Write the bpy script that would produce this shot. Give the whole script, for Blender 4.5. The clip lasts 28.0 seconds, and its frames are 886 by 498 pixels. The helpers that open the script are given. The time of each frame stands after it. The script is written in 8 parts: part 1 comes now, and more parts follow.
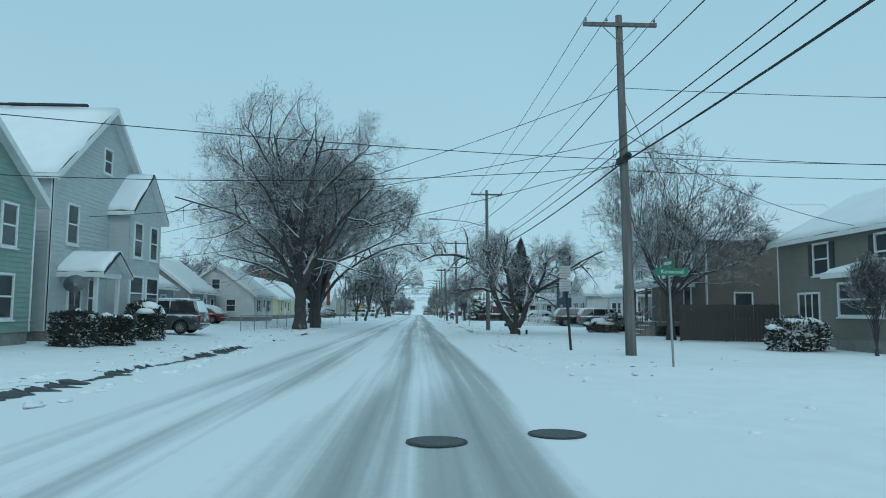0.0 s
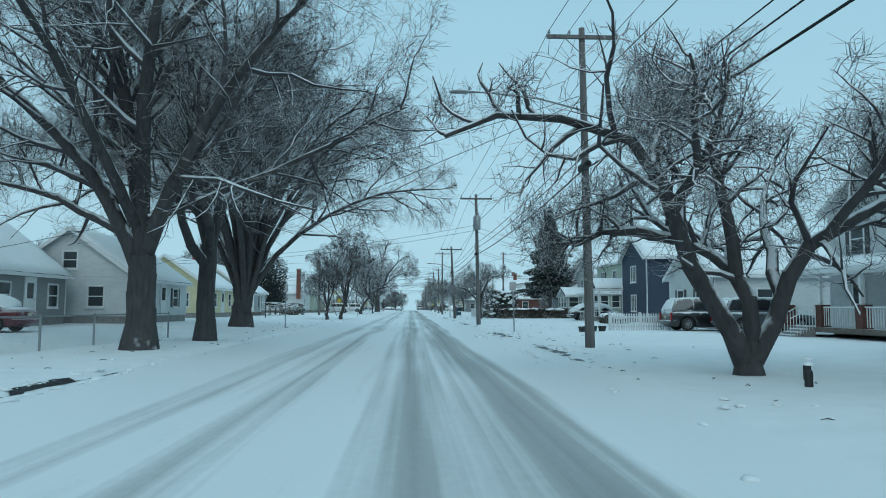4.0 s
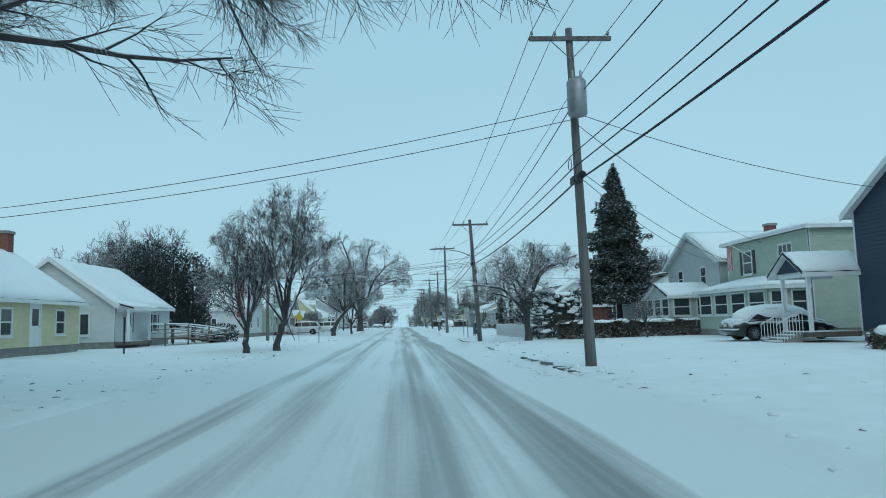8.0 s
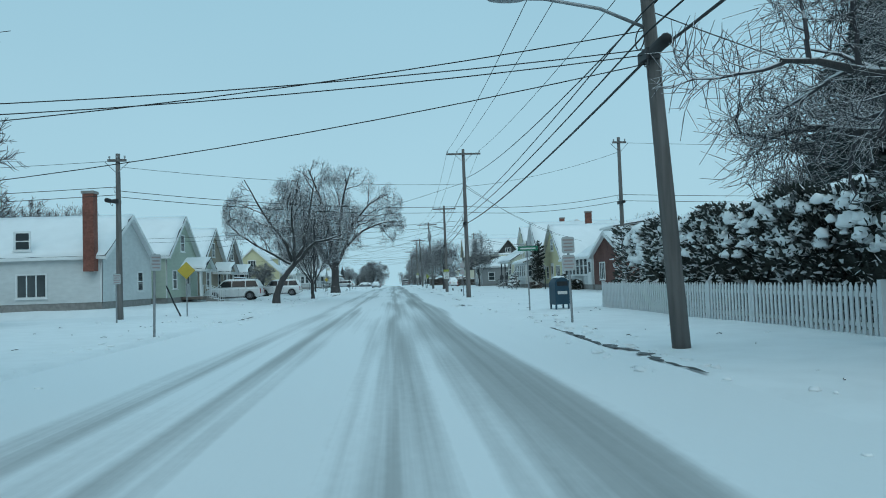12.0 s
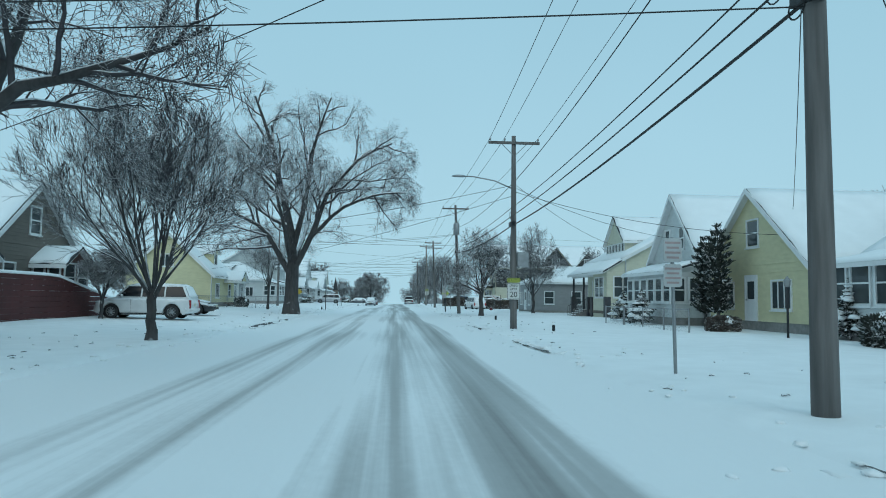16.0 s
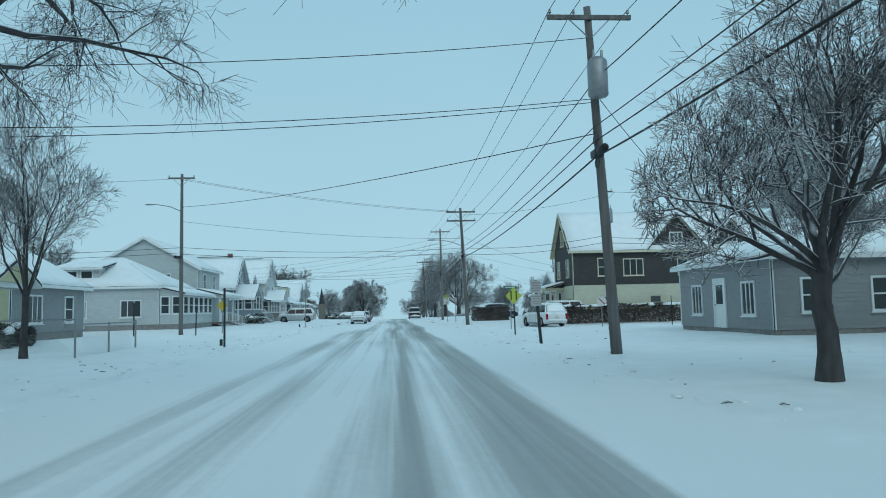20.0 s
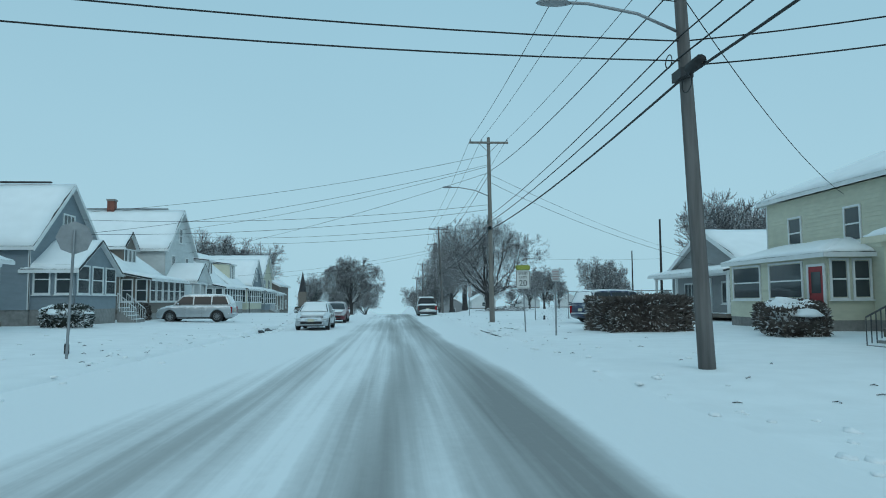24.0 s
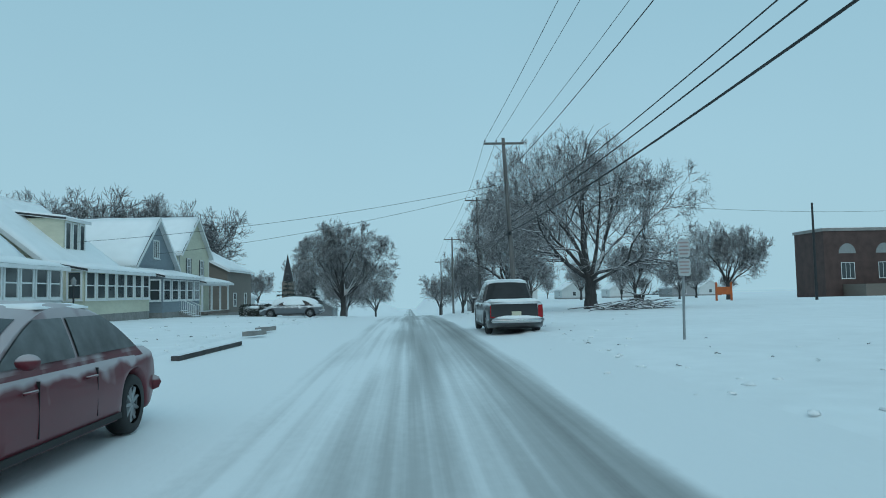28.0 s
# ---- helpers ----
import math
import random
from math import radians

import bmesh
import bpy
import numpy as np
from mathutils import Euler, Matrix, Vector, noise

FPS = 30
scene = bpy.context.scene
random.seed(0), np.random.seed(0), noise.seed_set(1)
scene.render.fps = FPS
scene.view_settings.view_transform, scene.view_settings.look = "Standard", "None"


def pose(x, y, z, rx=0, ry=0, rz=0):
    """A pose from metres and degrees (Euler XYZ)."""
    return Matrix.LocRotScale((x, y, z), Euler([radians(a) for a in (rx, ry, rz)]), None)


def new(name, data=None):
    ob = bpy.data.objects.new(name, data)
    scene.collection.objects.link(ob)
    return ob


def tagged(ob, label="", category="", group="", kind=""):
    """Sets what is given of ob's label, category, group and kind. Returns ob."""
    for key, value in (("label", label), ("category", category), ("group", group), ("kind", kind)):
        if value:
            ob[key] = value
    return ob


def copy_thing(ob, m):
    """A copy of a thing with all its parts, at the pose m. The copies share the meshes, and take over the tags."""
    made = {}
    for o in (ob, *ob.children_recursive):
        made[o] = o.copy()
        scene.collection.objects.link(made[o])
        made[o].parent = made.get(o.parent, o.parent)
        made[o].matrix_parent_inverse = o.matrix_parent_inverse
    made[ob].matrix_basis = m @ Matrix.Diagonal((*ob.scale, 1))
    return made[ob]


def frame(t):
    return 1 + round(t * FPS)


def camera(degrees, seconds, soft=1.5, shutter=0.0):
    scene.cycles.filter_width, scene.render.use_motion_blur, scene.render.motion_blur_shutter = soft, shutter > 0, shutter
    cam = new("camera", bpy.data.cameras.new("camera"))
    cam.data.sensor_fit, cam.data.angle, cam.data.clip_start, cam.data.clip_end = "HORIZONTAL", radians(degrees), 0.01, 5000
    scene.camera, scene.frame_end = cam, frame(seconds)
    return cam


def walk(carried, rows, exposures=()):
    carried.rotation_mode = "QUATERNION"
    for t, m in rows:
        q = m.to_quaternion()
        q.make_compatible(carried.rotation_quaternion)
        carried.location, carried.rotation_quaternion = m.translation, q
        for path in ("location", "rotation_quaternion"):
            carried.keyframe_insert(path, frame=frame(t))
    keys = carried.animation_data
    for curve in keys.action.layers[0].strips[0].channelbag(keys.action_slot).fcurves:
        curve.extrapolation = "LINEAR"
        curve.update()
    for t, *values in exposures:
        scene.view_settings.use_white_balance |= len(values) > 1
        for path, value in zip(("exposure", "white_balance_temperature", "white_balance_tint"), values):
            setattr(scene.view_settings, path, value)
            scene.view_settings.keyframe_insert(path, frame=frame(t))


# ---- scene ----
cam = camera(64.01, 28.0, soft=1.0)
PATH = [
    (0.0, 0.68, -13.67, 1.51, 5.07, -1.89, 0.44),
    (0.5, 0.48, -10.16, 1.50, 4.73, -1.93, 0.49),
    (1.0, 0.21, -6.50, 1.50, 5.05, -2.71, 1.59),
    (1.5, -0.05, -2.69, 1.47, 5.52, -3.51, 1.52),
    (2.0, -0.19, 1.12, 1.50, 5.64, -3.59, 1.11),
    (2.5, -0.16, 5.04, 1.50, 5.67, -2.94, 1.24),
    (3.0, -0.02, 9.06, 1.54, 5.59, -2.18, 0.64),
    (3.5, 0.06, 13.15, 1.51, 5.15, -2.16, 0.23),
    (4.0, 0.08, 17.26, 1.47, 4.65, -2.57, 0.19),
    (4.5, 0.02, 21.47, 1.48, 4.49, -2.70, -0.05),
    (6.5, -0.27, 37.77, 1.50, 4.66, -3.81, -1.38),
    (7.0, -0.24, 42.08, 1.49, 5.19, -3.52, -0.95),
    (7.5, -0.21, 46.51, 1.51, 5.71, -3.25, -1.29),
    (8.0, -0.15, 50.86, 1.49, 5.86, -3.52, -1.60),
    (8.5, -0.23, 55.21, 1.49, 5.56, -4.36, -1.15),
    (9.0, -0.29, 59.64, 1.46, 5.40, -4.71, -0.66),
    (9.5, -0.19, 63.98, 1.50, 5.17, -4.08, -0.76),
    (10.0, -0.08, 68.31, 1.50, 4.35, -3.10, -1.37),
    (10.5, -0.01, 72.70, 1.49, 3.31, -3.18, -1.63),
    (11.0, 0.00, 76.96, 1.47, 3.01, -3.59, -1.91),
    (11.5, -0.01, 81.80, 1.51, 2.63, -4.03, -2.06),
    (12.0, 0.07, 86.54, 1.47, 2.46, -4.10, -1.91),
    (12.5, 0.18, 91.10, 1.48, 3.15, -3.78, -1.72),
    (14.5, 0.01, 112.56, 1.50, 4.71, -3.92, -0.24),
    (15.0, 0.00, 117.73, 1.51, 4.50, -3.71, -0.45),
    (15.5, 0.01, 123.00, 1.49, 3.91, -3.59, 0.19),
    (16.0, 0.11, 128.08, 1.51, 3.98, -3.89, 0.79),
    (16.5, 0.13, 133.77, 1.46, 3.62, -4.51, 1.12),
    (17.0, 0.17, 139.35, 1.52, 3.23, -4.66, 0.85),
    (17.5, 0.19, 144.99, 1.51, 3.86, -4.81, 0.10),
    (18.0, 0.13, 150.61, 1.51, 4.40, -4.90, 0.17),
    (18.5, 0.01, 156.03, 1.49, 4.73, -5.03, -0.04),
    (19.0, -0.10, 161.92, 1.50, 4.65, -4.42, -0.51),
    (19.5, -0.15, 167.70, 1.51, 4.52, -4.37, -0.77),
    (20.0, -0.16, 173.32, 1.50, 4.85, -4.20, -1.32),
    (20.5, -0.11, 178.63, 1.50, 4.91, -4.30, -1.61),
    (21.0, -0.04, 184.37, 1.49, 4.80, -4.43, -1.34),
    (21.5, 0.03, 190.37, 1.48, 4.31, -4.39, -0.70),
    (23.5, 0.08, 213.23, 1.49, 3.97, -4.39, -0.40),
    (24.0, 0.10, 219.24, 1.50, 4.17, -4.08, -0.46),
    (24.5, 0.11, 225.08, 1.51, 4.84, -2.75, -0.48),
    (25.0, 0.09, 230.62, 1.50, 4.49, -2.35, -0.81),
    (25.5, 0.08, 235.83, 1.51, 4.11, -2.31, -1.39),
    (26.0, -0.04, 241.37, 1.52, 3.97, -2.29, -2.09),
    (26.5, -0.06, 247.26, 1.51, 4.00, -2.25, -2.00),
    (27.0, -0.06, 252.83, 1.52, 4.03, -2.19, -1.34),
    (27.5, -0.12, 258.91, 1.51, 3.83, -2.43, -0.98),
    (28.0, -0.09, 264.82, 1.50, 3.46, -2.83, -1.19),
]
walk(cam, [(t, pose(x, y, z, 90 + up, 0, yaw) @ pose(0, 0, 0, 0, 0, roll)) for t, x, y, z, up, yaw, roll in PATH],
     exposures=[(0.0, 0.0), (3.0, 0.08), (8.0, 0.08), (11.0, 0.0), (17.0, 0.05), (20.0, 0.0), (24.0, -0.04), (28.0, -0.1)])

# ---- world, light ----
world = bpy.data.worlds.new("overcast")
scene.world = world
world.use_nodes = True
wn, wl = world.node_tree.nodes, world.node_tree.links
for n in list(wn):
    wn.remove(n)
w_out = wn.new("ShaderNodeOutputWorld")
w_sky = wn.new("ShaderNodeTexSky")
w_sky.sky_type, w_sky.sun_disc = "NISHITA", False
w_sky.sun_elevation, w_sky.sun_rotation = radians(38), radians(200)
w_sky.air_density, w_sky.dust_density = 1.0, 6.0
w_co, w_sep, w_ramp = wn.new("ShaderNodeTexCoord"), wn.new("ShaderNodeSeparateXYZ"), wn.new("ShaderNodeValToRGB")
w_ramp.color_ramp.elements[0].position, w_ramp.color_ramp.elements[0].color = 0.0, (0.45, 0.735, 0.865, 1)
w_ramp.color_ramp.elements[1].position, w_ramp.color_ramp.elements[1].color = 0.55, (0.313, 0.585, 0.724, 1)
w_b1, w_b2, w_add = wn.new("ShaderNodeBackground"), wn.new("ShaderNodeBackground"), wn.new("ShaderNodeAddShader")
w_b1.inputs["Strength"].default_value, w_b2.inputs["Strength"].default_value = 0.012, 0.92
w_no, w_mul = wn.new("ShaderNodeTexNoise"), wn.new("ShaderNodeMixRGB")
w_no.inputs["Scale"].default_value, w_no.inputs["Detail"].default_value = 1.6, 3
w_mul.blend_type, w_mul.inputs["Fac"].default_value = "MULTIPLY", 0.14
wl.new(w_co.outputs["Generated"], w_sep.inputs[0])
wl.new(w_co.outputs["Generated"], w_no.inputs["Vector"])
wl.new(w_sep.outputs["Z"], w_ramp.inputs["Fac"])
wl.new(w_ramp.outputs["Color"], w_mul.inputs["Color1"])
wl.new(w_no.outputs["Fac"], w_mul.inputs["Color2"])
wl.new(w_mul.outputs["Color"], w_b2.inputs["Color"])
wl.new(w_sky.outputs["Color"], w_b1.inputs["Color"])
wl.new(w_b1.outputs[0], w_add.inputs[0])
wl.new(w_b2.outputs[0], w_add.inputs[1])
wl.new(w_add.outputs[0], w_out.inputs["Surface"])
sun = new("sun", bpy.data.lights.new("sun", "SUN"))
sun.data.energy, sun.data.angle, sun.data.color = 0.5, radians(30), (0.72, 0.93, 1.0)
sun.matrix_world = pose(0, 0, 60, 52, 0, 20)


# ---- materials ----
def mat(name, base, rough=0.7, metal=0.0, noise_scale=6.0, amount=0.25, bump=0.0, bump_scale=40.0, snow=0.0, alt=None, stretch=(1, 1, 1), spec=0.5, snow_from=0.35):
    """A node material: base colour broken up at two scales, a bump, and, with snow, snow lying on faces that look up."""
    m = bpy.data.materials.new(name)
    m.use_nodes = True
    n, l = m.node_tree.nodes, m.node_tree.links
    b = n["Principled BSDF"]
    b.inputs["Roughness"].default_value, b.inputs["Metallic"].default_value = rough, metal
    b.inputs["Specular IOR Level"].default_value = spec
    co, mp = n.new("ShaderNodeTexCoord"), n.new("ShaderNodeMapping")
    mp.inputs["Scale"].default_value = stretch
    l.new(co.outputs["Object"], mp.inputs["Vector"])
    n1, n2, mx, rg = n.new("ShaderNodeTexNoise"), n.new("ShaderNodeTexNoise"), n.new("ShaderNodeMath"), n.new("ShaderNodeValToRGB")
    n1.inputs["Scale"].default_value, n2.inputs["Scale"].default_value = noise_scale, noise_scale * 0.11
    n1.inputs["Detail"].default_value = n2.inputs["Detail"].default_value = 4
    l.new(mp.outputs[0], n1.inputs["Vector"])
    l.new(mp.outputs[0], n2.inputs["Vector"])
    mx.operation = "ADD"
    l.new(n1.outputs["Fac"], mx.inputs[0])
    l.new(n2.outputs["Fac"], mx.inputs[1])
    half = n.new("ShaderNodeMath")
    half.operation, half.inputs[1].default_value = "MULTIPLY", 0.5
    l.new(mx.outputs[0], half.inputs[0])
    l.new(half.outputs[0], rg.inputs["Fac"])
    dark = alt or tuple(c * (1 - amount) for c in base)
    light = tuple(min(1, c * (1 + amount * 0.6)) for c in base)
    rg.color_ramp.elements[0].position, rg.color_ramp.elements[0].color = 0.34, (*dark, 1)
    rg.color_ramp.elements[1].position, rg.color_ramp.elements[1].color = 0.64, (*light, 1)
    colour = rg.outputs["Color"]
    if snow > 0:
        ge, sp, ad, st, mi = n.new("ShaderNodeNewGeometry"), n.new("ShaderNodeSeparateXYZ"), n.new("ShaderNodeMath"), n.new("ShaderNodeMapRange"), n.new("ShaderNodeMixRGB")
        n3 = n.new("ShaderNodeTexNoise")
        n3.inputs["Scale"].default_value = 2.2
        l.new(co.outputs["Object"], n3.inputs["Vector"])
        l.new(ge.outputs["Normal"], sp.inputs[0])
        ad.operation = "ADD"
        l.new(sp.outputs["Z"], ad.inputs[0])
        l.new(n3.outputs["Fac"], ad.inputs[1])
        st.inputs["From Min"].default_value, st.inputs["From Max"].default_value = snow_from + 0.5, snow_from + 0.75
        st.inputs["To Max"].default_value = snow
        l.new(ad.outputs[0], st.inputs["Value"])
        l.new(st.outputs[0], mi.inputs["Fac"])
        l.new(colour, mi.inputs["Color1"])
        mi.inputs["Color2"].default_value = (0.84, 0.86, 0.88, 1)
        colour = mi.outputs["Color"]
    l.new(colour, b.inputs["Base Color"])
    if bump > 0:
        bp, n4 = n.new("ShaderNodeBump"), n.new("ShaderNodeTexNoise")
        n4.inputs["Scale"].default_value, n4.inputs["Detail"].default_value = bump_scale, 5
        l.new(mp.outputs[0], n4.inputs["Vector"])
        bp.inputs["Strength"].default_value, bp.inputs["Distance"].default_value = bump, 0.02
        l.new(n4.outputs["Fac"], bp.inputs["Height"])
        l.new(bp.outputs[0], b.inputs["Normal"])
    return m


SNOW = mat("snow", (0.87, 0.885, 0.895), 0.75, noise_scale=1.5, amount=0.06, bump=0.35, bump_scale=9, spec=0.25)
ROOFSNOW = mat("roof_snow", (0.87, 0.885, 0.895), 0.75, noise_scale=1.2, amount=0.05, bump=0.25, bump_scale=5, spec=0.25)
BARK = mat("bark", (0.060, 0.056, 0.056), 0.9, noise_scale=9, amount=0.5, bump=0.9, bump_scale=30, snow=0.9, stretch=(1, 1, 0.25), snow_from=0.34)
TWIG = mat("twig", (0.068, 0.063, 0.068), 0.9, noise_scale=3, amount=0.35, snow=0.9, snow_from=0.27)
DARKTWIG = mat("dark_twig", (0.050, 0.046, 0.052), 0.9, noise_scale=3, amount=0.35, snow=0.7, snow_from=0.42)
# Base paler than TWIG: haze of distance put into the colour, under lying snow.
PALETWIG = mat("pale_twig", (0.12, 0.115, 0.12), 0.9, noise_scale=3, amount=0.35, snow=0.7, snow_from=0.3)
NEEDLE = mat("needles", (0.040, 0.055, 0.052), 0.8, noise_scale=2, amount=0.4, snow=0.5, snow_from=0.58)
LEAFDARK = mat("hedge_leaf", (0.045, 0.050, 0.040), 0.8, noise_scale=2, amount=0.5, snow=0.75, snow_from=0.55)
LEAFDRY = mat("dry_hedge_leaf", (0.12, 0.098, 0.085), 0.85, noise_scale=2, amount=0.5, snow=0.7, snow_from=0.55)
POLEWOOD = mat("pole_wood", (0.15, 0.14, 0.135), 0.85, noise_scale=8, amount=0.5, bump=0.6, bump_scale=30, stretch=(1, 1, 0.08))
POLEPALE = mat("pale_pole_wood", (0.21, 0.19, 0.17), 0.85, noise_scale=8, amount=0.35, bump=0.5, bump_scale=30, stretch=(1, 1, 0.08))
STEEL = mat("galvanized_steel", (0.30, 0.31, 0.32), 0.5, 0.7, amount=0.2)
DARKMETAL = mat("dark_metal", (0.03, 0.032, 0.035), 0.55, 0.3, amount=0.3)
BLACK = mat("black_rubber", (0.015, 0.015, 0.016), 0.7, amount=0.3)
CABLE = mat("cable", (0.012, 0.013, 0.014), 0.6, amount=0.2)
TRIM = mat("white_trim", (0.72, 0.73, 0.73), 0.55, noise_scale=4, amount=0.08)
DARKTRIM = mat("dark_trim", (0.05, 0.05, 0.055), 0.6, amount=0.3)
CONCRETE = mat("concrete", (0.26, 0.25, 0.24), 0.9, noise_scale=5, amount=0.3, bump=0.4)
BRICK = mat("brick", (0.20, 0.075, 0.055), 0.9, noise_scale=7, amount=0.4, bump=0.5)
CHROME = mat("chrome", (0.6, 0.6, 0.6), 0.2, 1.0, amount=0.05)
WOODDECK = mat("weathered_wood", (0.16, 0.13, 0.11), 0.85, noise_scale=6, amount=0.4, snow=0.9, snow_from=0.3)
ASPHALT = mat("wet_asphalt", (0.035, 0.035, 0.038), 0.45, noise_scale=14, amount=0.5, bump=0.4, bump_scale=60)


def gloss(name, base, rough=0.08, metal=0.0, coat=0.0, snow=0.0):
    m = mat(name, base, rough, metal, noise_scale=3, amount=0.12, snow=snow, snow_from=0.22)
    m.node_tree.nodes["Principled BSDF"].inputs["Coat Weight"].default_value = coat
    return m


GLASS = gloss("window_glass", (0.05, 0.06, 0.065), 0.06)
CURTAIN = gloss("curtained_glass", (0.24, 0.25, 0.25), 0.12)
CARGLASS = gloss("car_glass", (0.02, 0.022, 0.025), 0.05)
FROSTGLASS = mat("frosted_car_glass", (0.40, 0.42, 0.43), 0.6, noise_scale=7, amount=0.5)
MISTGLASS = mat("misted_car_glass", (0.10, 0.108, 0.112), 0.3, noise_scale=6, amount=0.6)


def siding(name, c, amount=0.12):
    return mat(name, c, 0.7, noise_scale=5, amount=amount, bump=0.12, bump_scale=50, stretch=(0.4, 0.4, 1))


S_WHITE = siding("white_siding", (0.58, 0.60, 0.60))
S_BLUEWHITE = siding("pale_grey_siding", (0.47, 0.50, 0.50))
S_GREY = siding("grey_siding", (0.27, 0.275, 0.28))
S_BLUEGREY = siding("blue_grey_siding", (0.22, 0.26, 0.29))
S_GREEN = siding("green_siding", (0.23, 0.33, 0.29))
S_PALEGREEN = siding("pale_green_siding", (0.42, 0.48, 0.40))
S_YELLOW = siding("yellow_siding", (0.60, 0.55, 0.35))
S_CREAM = siding("cream_siding", (0.57, 0.555, 0.44))
S_BEIGE = siding("beige_siding", (0.20, 0.185, 0.16))
S_TAN = siding("tan_siding", (0.30, 0.25, 0.19))
S_NAVY = siding("navy_siding", (0.030, 0.045, 0.075))
S_DARK = siding("dark_brown_shingle", (0.045, 0.042, 0.042), 0.35)
S_BROWN = siding("brown_siding", (0.16, 0.135, 0.115))
SNOWLEAF = mat("snow_laden_leaf", (0.035, 0.042, 0.035), 0.8, noise_scale=2, amount=0.5, snow=0.9, snow_from=0.28)
S_BRICK = mat("house_brick", (0.13, 0.055, 0.045), 0.9, noise_scale=9, amount=0.4, bump=0.5)


# ---- mesh helpers ----
class MB:
    """Collects vertices and faces of one mesh."""

    def __init__(self):
        self.v, self.f = [], []

    def add(self, vs, fs):
        k = len(self.v)
        self.v += [tuple(p) for p in vs]
        self.f += [tuple(i + k for i in f) for f in fs]
        return self

    def box(self, a, b):
        (x0, y0, z0), (x1, y1, z1) = [min(p, q) for p, q in zip(a, b)], [max(p, q) for p, q in zip(a, b)]
        return self.add([(x0, y0, z0), (x1, y0, z0), (x1, y1, z0), (x0, y1, z0), (x0, y0, z1), (x1, y0, z1), (x1, y1, z1), (x0, y1, z1)],
                        [(3, 2, 1, 0), (4, 5, 6, 7), (0, 1, 5, 4), (1, 2, 6, 5), (2, 3, 7, 6), (3, 0, 4, 7)])

    def slab(self, top, thick):
        """A slab under the quad top, which turns anticlockwise seen from above."""
        n = len(top)
        low = [(p[0], p[1], p[2] - thick) for p in top]
        return self.add(list(top) + low, [tuple(range(n)), tuple(range(2 * n - 1, n - 1, -1))] + [(i, i + n, (i + 1) % n + n, (i + 1) % n) for i in range(n)])

    def tube(self, pts, radii, sides=8, cap=True):
        pts = [Vector(p) for p in pts]
        rings = []
        for i, p in enumerate(pts):
            d = (pts[min(i + 1, len(pts) - 1)] - pts[max(i - 1, 0)]).normalized()
            ref = Vector((0, 0, 1)) if abs(d.z) < 0.9 else Vector((1, 0, 0))
            u = d.cross(ref).normalized()
            w = d.cross(u)
            r = radii[i] if hasattr(radii, "__len__") else radii
            rings.append([p + (u * math.cos(2 * math.pi * k / sides) + w * math.sin(2 * math.pi * k / sides)) * r for k in range(sides)])
        fs = [(a * sides + k, a * sides + (k + 1) % sides, (a + 1) * sides + (k + 1) % sides, (a + 1) * sides + k) for a in range(len(pts) - 1) for k in range(sides)]
        if cap:
            fs += [tuple(range(sides - 1, -1, -1)), tuple((len(pts) - 1) * sides + k for k in range(sides))]
        return self.add([q for r in rings for q in r], fs)

    def blob(self, c, r, seg=10, rings=7, rough=0.12, flat=True):
        """An uneven rounded lump; flat: its lower half is squashed."""
        vs, fs = [], []
        for i in range(rings + 1):
            th = math.pi * i / rings
            for k in range(seg):
                ph = 2 * math.pi * k / seg
                d = Vector((math.sin(th) * math.cos(ph), math.sin(th) * math.sin(ph), math.cos(th)))
                s = 1 + rough * 2 * noise.noise(d * 1.7 + Vector(c))
                z = d.z * (0.35 if flat and d.z < 0 else 1)
                vs.append((c[0] + d.x * r[0] * s, c[1] + d.y * r[1] * s, c[2] + z * r[2] * s))
        for i in range(rings):
            for k in range(seg):
                a, b = i * seg + k, i * seg + (k + 1) % seg
                fs.append((a, a + seg, b + seg, b))
        return self.add(vs, fs)

    def mesh(self, name, material, smooth=False):
        me = bpy.data.meshes.new(name)
        me.from_pydata(self.v, [], self.f)
        if smooth:
            me.polygons.foreach_set("use_smooth", [True] * len(me.polygons))
        me.materials.append(material)
        return me


def part(name, mb, material, parent=None, label="", smooth=False):
    ob = new(name, mb.mesh(name, material, smooth) if hasattr(mb, "v") else mb)
    ob.parent = parent
    if label:
        ob["label"] = label
    return ob


def thing(name, label, category, m=None, group="", kind=""):
    """An Empty at the thing's base."""
    ob = new(name)
    ob.empty_display_size = 0.2
    ob.matrix_world = m or Matrix.Identity(4)
    return tagged(ob, label, category, group, kind)


# ---- ground and road ----
KERB_L, KERB_R = -6.3, 4.0
CROSS = ((-9.0, 1.5, 1), (116.5, 127.0, 0), (219.0, 229.0, 0))


def crest(y):
    """The road falls away gently behind the crest far ahead."""
    return -0.00032 * max(0.0, y - 285.0) ** 2 if y < 400 else -0.00032 * 115 ** 2 - (y - 400) * 0.02


